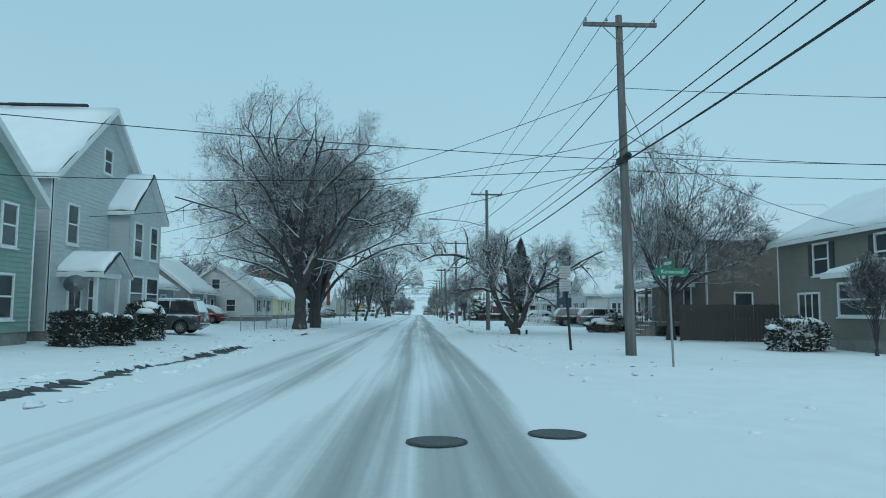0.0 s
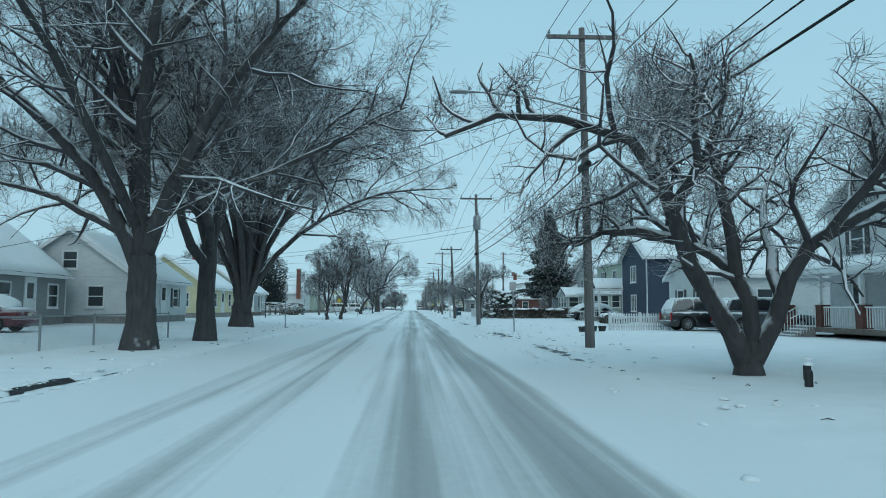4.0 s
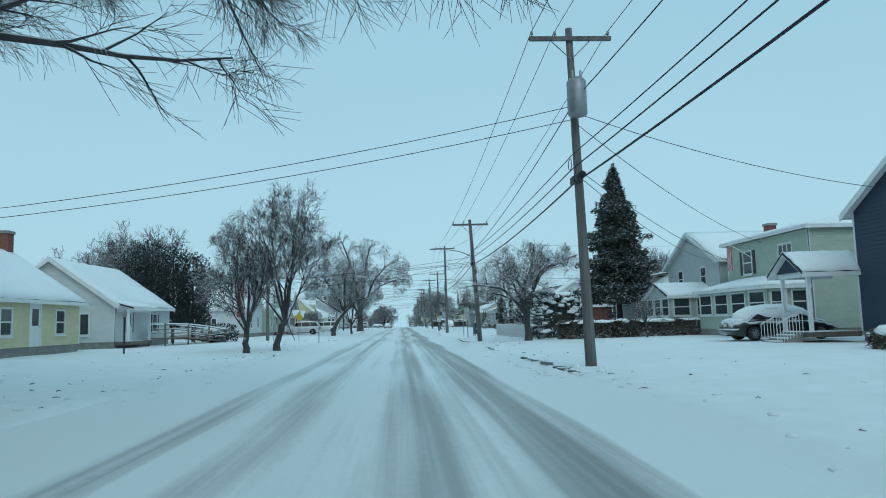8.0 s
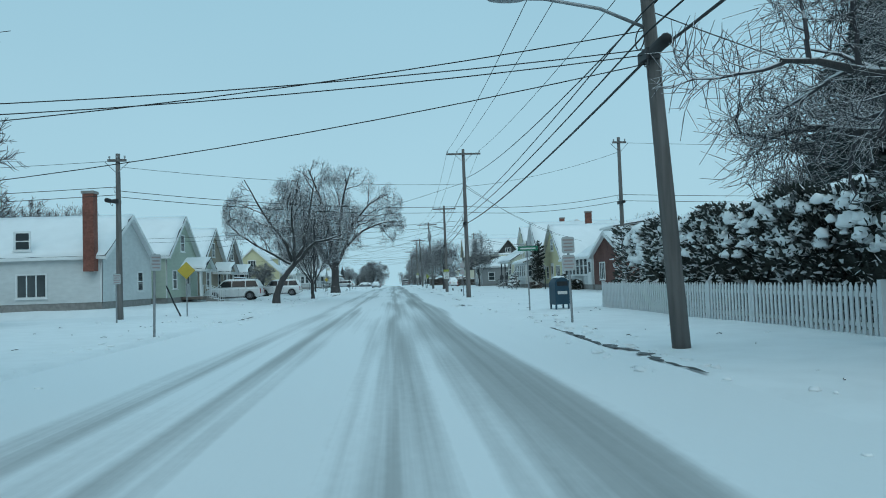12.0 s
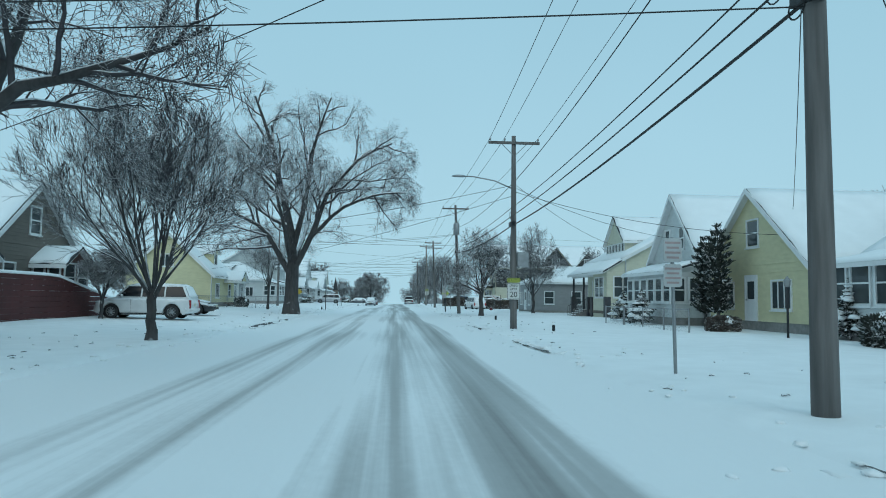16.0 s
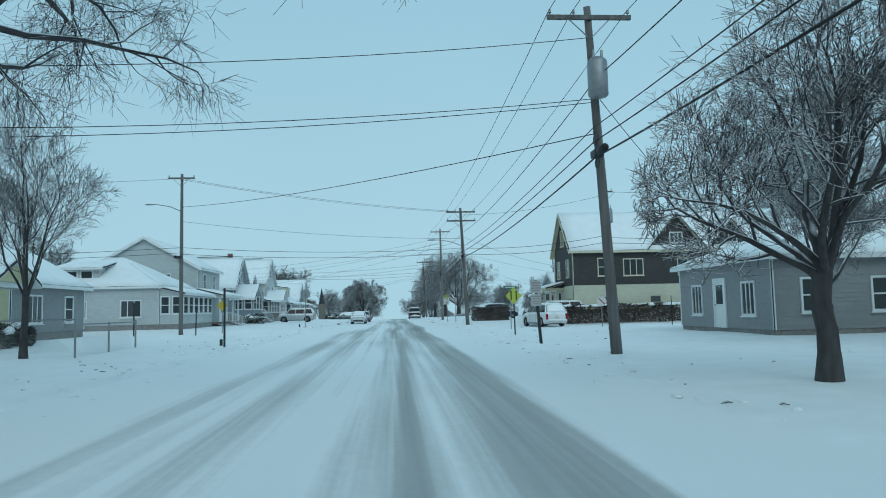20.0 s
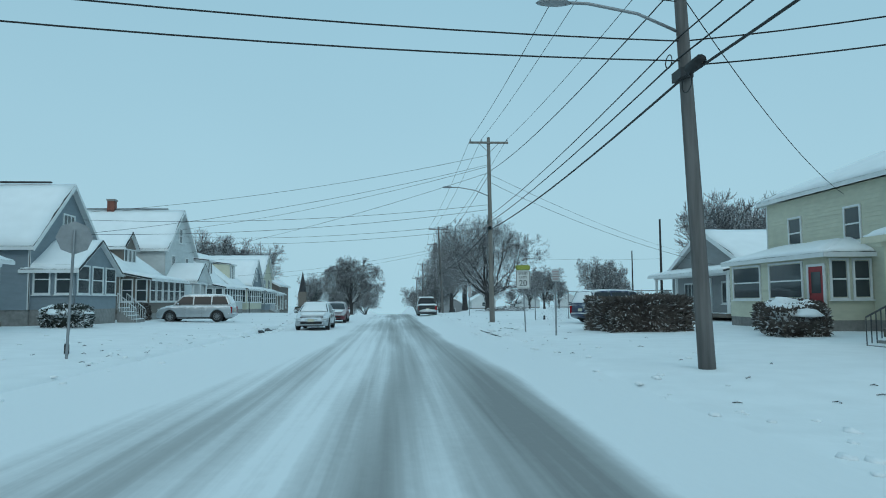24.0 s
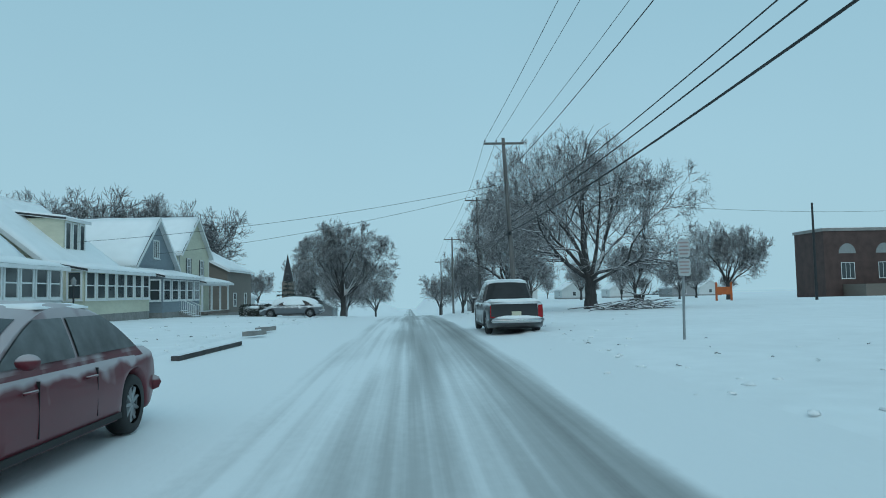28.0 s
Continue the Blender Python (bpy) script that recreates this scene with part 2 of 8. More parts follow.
def lift(x, y):
    """Height of the ground, from 0 on the road to the lawns behind the kerbs."""
    out = KERB_L - x if x < KERB_L else x - KERB_R if x > KERB_R else 0.0
    z = 0.0
    if out > 0:
        z = 0.13 + 0.10 * min(1.0, out / 9.0)
        if x < 0:
            z += 0.16 * min(1.0, max(0.0, out - 2.0) / 9.0)
        z += 0.05 * noise.noise((x * 0.35, y * 0.22, 3.1)) + 0.018 * noise.noise((x * 1.9, y * 1.9, 7.7))
        for a, b, one in CROSS:
            if one and x < 0:
                continue
            e = max(0.0, min(1.0, (1.2 - max(a - y, y - b)) / 1.2))
            z = z * (1 - 0.93 * e) + 0.05 * e * math.exp(-out / 1.5)
    else:
        z = 0.025 * noise.noise((x * 1.2, y * 0.12, 0)) + 0.02 * math.exp(-((x + 1.0) / 0.5) ** 2) + 0.02 * math.exp(-((x - 1.1) / 0.25) ** 2)
        z += 0.05 * min(1.0, max(0.0, abs(x + 1.15) - 4.1))
    side = max(0.0, x - 8.0) / 14.0 if x > 0 else max(0.0, -x - 14.0) / 30.0
    return z + crest(y) * max(0.3, 1.0 - min(1.0, side) * 0.7)


def sheet(name, xs, ys, material, skip=None):
    me = bpy.data.meshes.new(name)
    vs = [(x, y, lift(x, y)) for y in ys for x in xs]
    w = len(xs)
    fs = [(j * w + i, j * w + i + 1, (j + 1) * w + i + 1, (j + 1) * w + i) for j in range(len(ys) - 1) for i in range(w - 1)]
    me.from_pydata(vs, [], fs)
    me.polygons.foreach_set("use_smooth", [True] * len(me.polygons))
    me.materials.append(material)
    return tagged(new(name, me), kind="structure")


def road_material():
    m = bpy.data.materials.new("snowy_road")
    m.use_nodes = True
    n, l = m.node_tree.nodes, m.node_tree.links
    b = n["Principled BSDF"]
    co, sp = n.new("ShaderNodeTexCoord"), n.new("ShaderNodeSeparateXYZ")
    l.new(co.outputs["Object"], sp.inputs[0])

    def op(kind, a, b2=None):
        q = n.new("ShaderNodeMath")
        q.operation = kind
        for k, v in enumerate((a, b2)):
            if v is None:
                continue
            if isinstance(v, (int, float)):
                q.inputs[k].default_value = v
            else:
                l.new(v, q.inputs[k])
        return q.outputs[0]

    def noise_at(sx, sy, scale, detail=4):
        mp, t = n.new("ShaderNodeMapping"), n.new("ShaderNodeTexNoise")
        mp.inputs["Scale"].default_value = (sx, sy, 1)
        t.inputs["Scale"].default_value, t.inputs["Detail"].default_value = scale, detail
        l.new(co.outputs["Object"], mp.inputs["Vector"])
        l.new(mp.outputs[0], t.inputs["Vector"])
        return t.outputs["Fac"]

    wander = op("MULTIPLY", op("SUBTRACT", noise_at(0.02, 1, 0.035, 2), 0.5), 1.6)
    x = op("ADD", sp.outputs["X"], wander)
    total = None
    for c, w, s in ((0.12, 0.36, 0.62), (1.62, 0.46, 0.72), (-2.1, 0.42, 0.42), (-3.5, 0.5, 0.5), (2.1, 0.28, 0.4), (-0.5, 0.2, 0.18), (1.0, 0.5, 0.22)):
        d = op("DIVIDE", op("SUBTRACT", x, c), w)
        g = op("MULTIPLY", op("POWER", 2.718, op("MULTIPLY", op("MULTIPLY", d, d), -1.0)), s)
        total = g if total is None else op("ADD", total, g)
    streak = noise_at(3.2, 0.035, 1.2, 4)
    patch = noise_at(0.5, 0.10, 0.6, 5)
    fine = noise_at(1, 0.5, 9, 4)
    far = n.new("ShaderNodeMapRange")
    far.inputs["From Min"].default_value, far.inputs["From Max"].default_value = 185, 225
    far.inputs["To Max"].default_value = 0.16
    l.new(sp.outputs["Y"], far.inputs["Value"])
    narrow = n.new("ShaderNodeMapRange")
    narrow.inputs["From Min"].default_value, narrow.inputs["From Max"].default_value = 222, 246
    l.new(sp.outputs["Y"], narrow.inputs["Value"])
    middle = op("SUBTRACT", 0.5, op("MULTIPLY", narrow.outputs[0], 0.55))
    half_w = op("SUBTRACT", 3.45, op("MULTIPLY", narrow.outputs[0], 1.35))
    rag = op("MULTIPLY", op("SUBTRACT", noise_at(0.4, 0.12, 1.1, 4), 0.5), 0.7)
    lane = op("POWER", 2.718, op("MULTIPLY", op("POWER", op("DIVIDE", op("ABSOLUTE", op("ADD", op("ADD", sp.outputs["X"], rag), middle)), half_w), 8.0), -1.0))
    k = op("ADD", op("MULTIPLY", total, op("ADD", 0.32, op("MULTIPLY", streak, 0.9))), op("MULTIPLY", op("SUBTRACT", patch, 0.45), 0.7))
    k = op("ADD", k, op("MULTIPLY", op("SUBTRACT", streak, 0.45), 0.6))
    k = op("ADD", k, op("MULTIPLY", far.outputs[0], op("ADD", op("MULTIPLY", streak, 0.7), op("MULTIPLY", patch, 1.1))))
    k = op("MULTIPLY", k, lane)
    verge = n.new("ShaderNodeMapRange")
    verge.inputs["From Min"].default_value, verge.inputs["From Max"].default_value = 2.62, 2.22
    l.new(op("ADD", x, op("MULTIPLY", rag, 0.45)), verge.inputs["Value"])
    k = op("MULTIPLY", k, op("ADD", 0.12, op("MULTIPLY", verge.outputs[0], 0.88)))
    k = op("ADD", k, op("MULTIPLY", op("SUBTRACT", fine, 0.5), 0.12))
    ramp = n.new("ShaderNodeValToRGB")
    e = ramp.color_ramp.elements
    e[0].position, e[0].color = 0.12, (0.86, 0.875, 0.885, 1)
    e[1].position, e[1].color = 1.0, (0.25, 0.25, 0.245, 1)
    mid = e.new(0.5)
    mid.color = (0.47, 0.48, 0.48, 1)
    l.new(k, ramp.inputs["Fac"])
    l.new(ramp.outputs["Color"], b.inputs["Base Color"])
    b.inputs["Roughness"].default_value = 0.6
    b.inputs["Specular IOR Level"].default_value = 0.3
    bp = n.new("ShaderNodeBump")
    bp.inputs["Strength"].default_value, bp.inputs["Distance"].default_value = 0.5, 0.03
    l.new(op("ADD", op("MULTIPLY", streak, 0.6), op("MULTIPLY", fine, 0.4)), bp.inputs["Height"])
    l.new(bp.outputs[0], b.inputs["Normal"])
    return m


def steps(a, b, s):
    k = max(1, round((b - a) / s))
    return [a + (b - a) * i / k for i in range(k + 1)]


ys_near = steps(-40, 420, 0.8) + steps(430, 1200, 40)
road = sheet("road", steps(KERB_L, KERB_R, 0.35), ys_near, road_material())
tagged(road, "street under thin snow with grey slush wheel tracks", "road")
xr = [KERB_R, KERB_R + 0.2, KERB_R + 0.5] + steps(KERB_R + 1, 20, 0.8) + steps(24, 90, 6) + steps(120, 900, 60)
xl = [-900, -600, -400, -250, -150] + steps(-110, -30, 6) + steps(-26, KERB_L - 1, 0.8) + [KERB_L - 0.5, KERB_L - 0.06, KERB_L]
ys_lawn = steps(-40, 420, 1.0) + steps(430, 1200, 40)
tagged(sheet("ground_east", xr, ys_lawn, SNOW), "snow-covered lawns and verge beside the street", "ground")
tagged(sheet("ground_west", xl, ys_lawn, SNOW), "snow-covered lawns and verge beside the street", "ground")
tagged(part("ground_back", MB().add([(-900, -600, 0), (900, -600, 0), (900, -40, 0), (-900, -40, 0)], [(0, 1, 2, 3)]), SNOW), "snow-covered ground", "ground", kind="structure")


def gz(x, y):
    return lift(x, y)


# ---- trees ----


def smooth_line(points, n, r=None):
    """n + 1 places along a smooth line through the waypoints; with r, slightly crooked."""
    q = np.array(points, float)
    q = np.vstack([2 * q[0] - q[1], q, 2 * q[-1] - q[-2]])
    at = np.linspace(0, len(points) - 1, n + 1)
    i = np.minimum(at.astype(int), len(points) - 2)
    f = (at - i)[:, None]
    a, b, c, d = q[i], q[i + 1], q[i + 2], q[i + 3]
    line = 0.5 * (2 * b + (c - a) * f + (2 * a - 5 * b + 4 * c - d) * f ** 2 + (3 * b - a - 3 * c + d) * f ** 3)
    if r is not None:
        line[1:-1] += r.normal(0, 0.035, (n - 1, 3))
    return line


def grow(seed, height, trunk_r, fork, spread, limbs, levels, up=0.35, droop=0.0, wander=0.22, lean=(0, 0), ratio=0.58, kids=(7, 7, 6, 5), angle=(28, 55), trunk_steps=5, gap=0.25, crown=None, low=None, thin=0.0075, elev=(38, 72), stems=None, first=0.25, tip=None):
    """Segments (start, end, radius at both ends) of a bare tree with its foot at the origin: trunk, limbs, and the rest level by level.
    crown: the radius of the crown, whose outline is a rounded, uneven dome from low up to height.
    stems: main limbs given as (radius, waypoint, waypoint, ...), in place of random ones."""
    r = np.random.default_rng(seed)
    crown = crown or (height - fork) * 0.55
    tip = tip or 0.02 * height + 0.12
    low = fork * 0.75 if low is None else low
    mid = np.array([lean[0], lean[1], low + 0.3 * (height - low)])

    def room(p, d):
        """How far a branch may run from p along d to the uneven dome."""
        half = np.where((d[:, 2] > 0) & (p[:, 2] > low), height - mid[2], 0.62 * (height - low))
        box = np.stack([np.full(len(p), crown), np.full(len(p), crown), half], -1)
        e, g = (p - mid) / box, d / box
        ang = np.arctan2(e[:, 1], e[:, 0])
        lim = 0.95 + 0.08 * np.sin(ang * 3 + seed) + 0.06 * np.sin(ang * 7 + e[:, 2] * 5 + 2 * seed)
        a, b, c = (g * g).sum(1), (e * g).sum(1), (e * e).sum(1) - lim ** 2
        return (-b + np.sqrt(np.maximum(b * b - a * c, 0))) / a * (c < 0) * (p[:, 2] + d[:, 2] > low - 0.5)

    trunk, mains, rest = [], [], []
    pts = [np.zeros(3)]
    for i in range(trunk_steps):
        f = (i + 1) / trunk_steps
        pts.append(np.array([lean[0] * f * f + r.normal(0, 0.03), lean[1] * f * f + r.normal(0, 0.03), fork * f]))
    rad = trunk_r * np.array([1.4, 1.06, 0.98, 0.95, 0.95, 0.9])[: trunk_steps + 1]
    for i in range(trunk_steps):
        trunk.append((np.array([pts[i]]), np.array([pts[i + 1]]), np.array([rad[i]]), np.array([rad[i + 1]])))
    n = limbs
    az = np.arange(n) * 2 * math.pi / n + r.uniform(-0.4, 0.4, n)
    el = np.radians(r.uniform(elev[0], elev[1], n))
    el[0] = radians(min(82, elev[1] + 10))
    start = pts[-1] - np.outer(r.uniform(0, gap * fork, n), [0, 0, 1])
    d = np.stack([np.cos(el) * np.cos(az), np.cos(el) * np.sin(az), np.sin(el)], -1)
    length = r.uniform(0.76, 0.92, n) * room(np.maximum(start, [-99, -99, low + 0.45 * (mid[2] - low)]), d) * spread + np.maximum(low - start[:, 2], 0)
    radius = trunk_r * r.uniform(0.8, 1.1, n) * min(0.66, 1.5 / math.sqrt(n))
    if stems:
        length, radius = np.array([sum(np.linalg.norm(np.subtract(b, a)) for a, b in zip(q[1:], q[2:])) for q in stems]), np.array([q[0] for q in stems])
        lines = np.stack([smooth_line(q[1:], 8, r) for q in stems])
    for lev in range(levels):
        m = (7, 5, 4, 2, 1, 1)[min(lev, 5)]
        if lev == 0 and stems:
            m = 8
            step_d = np.diff(lines, axis=1)
            step_d /= np.linalg.norm(step_d, axis=2, keepdims=True)
            path = [(lines[:, k], step_d[:, min(k, 7)]) for k in range(9)]
            for k in range(8):
                mains.append((lines[:, k], lines[:, k + 1], radius * (1 - 0.8 * k / 8), radius * (1 - 0.8 * (k + 1) / 8)))
            p, dd = lines[:, -1], step_d[:, -1]
        else:
            p, dd = start.copy(), d.copy()
            path = [(p.copy(), dd.copy())]
        for s in range(0 if lev == 0 and stems else m):
            tend = np.array([0, 0, up * (1 - 0.5 * lev / levels)]) if lev < levels - 2 else np.array([0, 0, up * 0.4 - droop])
            dd = dd + r.normal(0, wander, dd.shape) * (0.75, 1.0, 0.9, 0.7, 0.6, 0.6)[lev] + tend * (1.0 / m)
            dd /= np.linalg.norm(dd, axis=1, keepdims=True)
            q = p + dd * (length / m)[:, None]
            q[:, 2] = np.maximum(q[:, 2], 1.0)
            end = 0.07 if lev == 0 else 0.22 if lev < levels - 1 else 0.6
            ra, rb = radius * (1 - (1 - end) * s / m), radius * (1 - (1 - end) * (s + 1) / m)
            (mains if lev == 0 else rest).append((p, q, ra, rb))
            p = q
            path.append((p.copy(), dd.copy()))
        if lev == levels - 1:
            break
        k = kids[min(lev, len(kids) - 1)]
        P, D, L, R = [], [], [], []
        stack_p, stack_d = np.stack([a for a, _ in path]), np.stack([b for _, b in path])
        ar = np.arange(len(length))
        for j in range(k):
            f = first + (1 - first) * (j + r.uniform(0, 0.95, len(length))) / k
            f = np.minimum(f, 0.999)
            idx = (f * m).astype(int)
            fr = f * m - idx
            pp = stack_p[idx, ar] * (1 - fr)[:, None] + stack_p[idx + 1, ar] * fr[:, None]
            base = stack_d[idx, ar]
            side = np.cross(base, r.normal(0, 1, base.shape))
            side /= np.linalg.norm(side, axis=1, keepdims=True) + 1e-9
            an = np.radians(r.uniform(angle[0], angle[1], len(length)))
            P.append(pp)
            D.append(base * np.cos(an)[:, None] + side * np.sin(an)[:, None])
            L.append(np.maximum(length * ratio * (1.12 - 0.45 * f), tip) * r.uniform(0.65, 1.25, len(length)))
            R.append(np.maximum(radius * (1 - 0.6 * f) * (0.6 if lev == 0 else 0.5 if lev == 1 else 0.4), thin))
        start, d, length, radius = np.concatenate(P), np.concatenate(D), np.concatenate(L), np.concatenate(R)
        free = room(start, d) * r.uniform(0.75, 1.12, len(length))
        keep = free > 0.16
        start, d, length, radius = start[keep], d[keep], np.minimum(length, free)[keep], radius[keep]
    return trunk, mains, rest


def segs_mesh(name, segs, sides, material, scale_r=1.0):
    a, b = np.concatenate([s[0] for s in segs]), np.concatenate([s[1] for s in segs])
    ra, rb = np.concatenate([s[2] for s in segs]) * scale_r, np.concatenate([s[3] for s in segs]) * scale_r
    d = b - a
    d /= np.linalg.norm(d, axis=1, keepdims=True) + 1e-9
    ref = np.where(np.abs(d[:, 2:3]) < 0.9, np.array([[0, 0, 1.0]]), np.array([[1.0, 0, 0]]))
    u = np.cross(d, ref)
    u /= np.linalg.norm(u, axis=1, keepdims=True) + 1e-9
    w = np.cross(d, u)
    n = len(a)
    b = b + d * (rb * 0.5)[:, None]
    th = 2 * math.pi * np.arange(sides) / sides
    ring = u[:, None, :] * np.cos(th)[None, :, None] + w[:, None, :] * np.sin(th)[None, :, None]
    v = np.concatenate([a[:, None] + ring * ra[:, None, None], b[:, None] + ring * rb[:, None, None]], 1).reshape(-1, 3)
    base = (np.arange(n) * 2 * sides)[:, None]
    k = np.arange(sides)
    f = np.stack([base + k, base + (k + 1) % sides, base + (k + 1) % sides + sides, base + k + sides], -1).reshape(-1, 4)
    me = bpy.data.meshes.new(name)
    me.vertices.add(len(v))
    me.vertices.foreach_set("co", v.ravel())
    me.loops.add(f.size)
    me.loops.foreach_set("vertex_index", f.ravel().astype(np.int32))
    me.polygons.add(len(f))
    me.polygons.foreach_set("loop_start", (np.arange(len(f)) * 4).astype(np.int32))
    me.polygons.foreach_set("use_smooth", np.ones(len(f), bool))
    me.update(calc_edges=True)
    me.materials.append(material)
    return me


def tree(label, x, y, seed, height, trunk_r, fork, turn=0, twig=TWIG, z=None, **kw):
    kw.setdefault("levels", 5)
    trunk, mains, rest = grow(seed, height, trunk_r, fork, **kw)
    t = thing("bare_tree", label, "tree", pose(x, y, (gz(x, y) if z is None else z) - 0.05, 0, 0, turn), group="street trees")
    part("trunk", segs_mesh("trunk", trunk, 14, BARK), BARK, t)
    for k in range(len(mains[0][0])):
        part("limb", segs_mesh("limb", [tuple(a[k : k + 1] for a in s) for s in mains], 8, BARK), BARK, t)
    tagged(part("crown", segs_mesh("crown", rest, 3, twig), twig, t, "fine bare twigs dusted with snow"), kind="stuff")
    return t


# ---- houses ----
def courses(mb, put, a0, a1, z0, z1, top=None, step=0.17, mid=0.5):
    """Lapped boards on a wall from a0 to a1; with top, a gable goes on from z1 up to it."""
    z = z0
    end = top or z1
    while z < end - 0.01:
        zz = min(z + step, end)
        if z < z1 < zz:
            zz = z1
        f0 = max(0.0, (z - z1) / (end - z1)) if top else 0.0
        f1 = max(0.0, (zz - z1) / (end - z1)) if top else 0.0
        c = a0 + (a1 - a0) * mid
        b0, b1 = a0 + (c - a0) * f0, a1 + (c - a1) * f0
        t0, t1 = a0 + (c - a0) * f1, a1 + (c - a1) * f1
        mb.add([put(b0, z, 0.022), put(b1, z, 0.022), put(t1, zz, 0.004), put(t0, zz, 0.004), put(b0, z, 0.0), put(b1, z, 0.0)], [(0, 1, 2, 3), (4, 5, 1, 0)])
        z = zz


def mbox(mb, put, a0, a1, z0, z1, o0, o1):
    return mb.box(put(a0, z0, o0), put(a1, z1, o1))


def window(parent, put, a, z, w, h, panes=2, glass=GLASS, trim=TRIM, shutters=None, name="window"):
    """A framed window centred at a, its sill at z: frame, panes and sill."""
    t = 0.08
    outer = [(a - w / 2 - t, z - t), (a + w / 2 + t, z - t), (a + w / 2 + t, z + h + t), (a - w / 2 - t, z + h + t)]
    inner = [(a - w / 2, z), (a + w / 2, z), (a + w / 2, z + h), (a - w / 2, z + h)]
    vs = [put(p, q, 0.07) for p, q in outer] + [put(p, q, 0.07) for p, q in inner] + [put(p, q, 0.0) for p, q in outer] + [put(p, q, 0.0) for p, q in inner]
    fs = []
    for i in range(4):
        k = (i + 1) % 4
        fs += [(i, k, k + 4, i + 4), (i + 8, k + 8, k, i), (i + 4, k + 4, k + 12, i + 12)]
    win = part(name, MB().add(vs, fs), trim, parent)
    cols, rows = (1, 2) if panes == 2 else (panes, 1) if panes > 2 else (1, 1)
    for c in range(1, cols):
        x = a - w / 2 + w * c / cols
        part("mullion", mbox(MB(), put, x - 0.03, x + 0.03, z, z + h, 0.0, 0.06), trim, win)
    if rows == 2:
        part("mullion", mbox(MB(), put, a - w / 2, a + w / 2, z + h / 2 - 0.03, z + h / 2 + 0.03, 0.0, 0.06), trim, win)
    for c in range(cols):
        for k in range(rows):
            x0, x1 = a - w / 2 + w * c / cols + 0.03, a - w / 2 + w * (c + 1) / cols - 0.03
            part("pane", mbox(MB(), put, x0, x1, z + h * k / rows + 0.03, z + h * (k + 1) / rows - 0.03, 0.024, 0.034), glass, win)
    part("sill", mbox(MB(), put, a - w / 2 - 0.12, a + w / 2 + 0.12, z - t - 0.05, z - t, 0.0, 0.13), trim, win)
    if shutters:
        for e in (-1, 1):
            sh = MB()
            x0 = a + e * (w / 2 + t + 0.02)
            mbox(sh, put, x0, x0 + e * w * 0.32, z - 0.05, z + h + 0.05, 0.02, 0.05)
            for i in range(8):
                zz = z + h * (i + 0.3) / 8
                mbox(sh, put, x0 + e * 0.04, x0 + e * (w * 0.32 - 0.04), zz, zz + h / 16, 0.05, 0.062)
            part("shutter", sh, shutters, parent)
    return win


def door(parent, put, a, z, w=0.95, h=2.05, material=TRIM, lit=GLASS):
    fr = MB()
    for q in ((a - w / 2 - 0.1, a - w / 2, z, z + h + 0.1), (a + w / 2, a + w / 2 + 0.1, z, z + h + 0.1), (a - w / 2, a + w / 2, z + h, z + h + 0.1)):
        mbox(fr, put, *q, 0.0, 0.08)
    d = part("door", mbox(MB(), put, a - w / 2, a + w / 2, z, z + h, 0.02, 0.05), material, parent)
    part("door_frame", fr, TRIM, d)
    part("pane", mbox(MB(), put, a - w * 0.32, a + w * 0.32, z + h * 0.5, z + h * 0.9, 0.05, 0.06), lit, d)
    part("knob", mbox(MB(), put, a + w * 0.36, a + w * 0.42, z + 0.95, z + 1.02, 0.05, 0.11), CHROME, d)
    return d


def snow_sheet(corners, thick=0.13, nu=14, nv=8, seed=0.0, ragged=0.16):
    """Snow lying on the quad: an uneven pillow that thins out to its edges."""
    a, b, c, d = [Vector(p) for p in corners]
    up = (b - a).cross(d - a).normalized()
    if up.z < 0:
        up = -up
    mb = MB()
    vs, fs = [], []
    for j in range(nv + 1):
        for i in range(nu + 1):
            u, v = i / nu, j / nv
            p = (a * (1 - u) + b * u) * (1 - v) + (d * (1 - u) + c * u) * v
            e = min(u, 1 - u, v, 1 - v)
            k = thick * (0.35 if e <= 0 else 1.0 + 0.35 * noise.noise(p * 0.9 + Vector((seed, 0, 0))))
            if e <= 0:
                p = p + ((a + b + c + d) / 4 - p).normalized() * ragged * (0.3 + 0.7 * noise.noise(p * 2.1 + Vector((0, seed, 0))))
            vs.append(p + up * k)
    n = len(vs)
    edge = [i for i in range(nu + 1)] + [j * (nu + 1) + nu for j in range(1, nv + 1)] + [nv * (nu + 1) + i for i in range(nu - 1, -1, -1)] + [j * (nu + 1) for j in range(nv - 1, 0, -1)]
    low = [vs[i] - up * thick * 0.33 for i in edge]
    for j in range(nv):
        for i in range(nu):
            q = j * (nu + 1) + i
            fs.append((q, q + 1, q + nu + 2, q + nu + 1))
    m = len(edge)
    for i in range(m):
        fs.append((edge[i], n + i, n + (i + 1) % m, edge[(i + 1) % m]))
    return mb.add(vs + low, fs)


ROOFING = mat("dark_shingle", (0.05, 0.05, 0.055), 0.9, noise_scale=8, amount=0.4, bump=0.4)


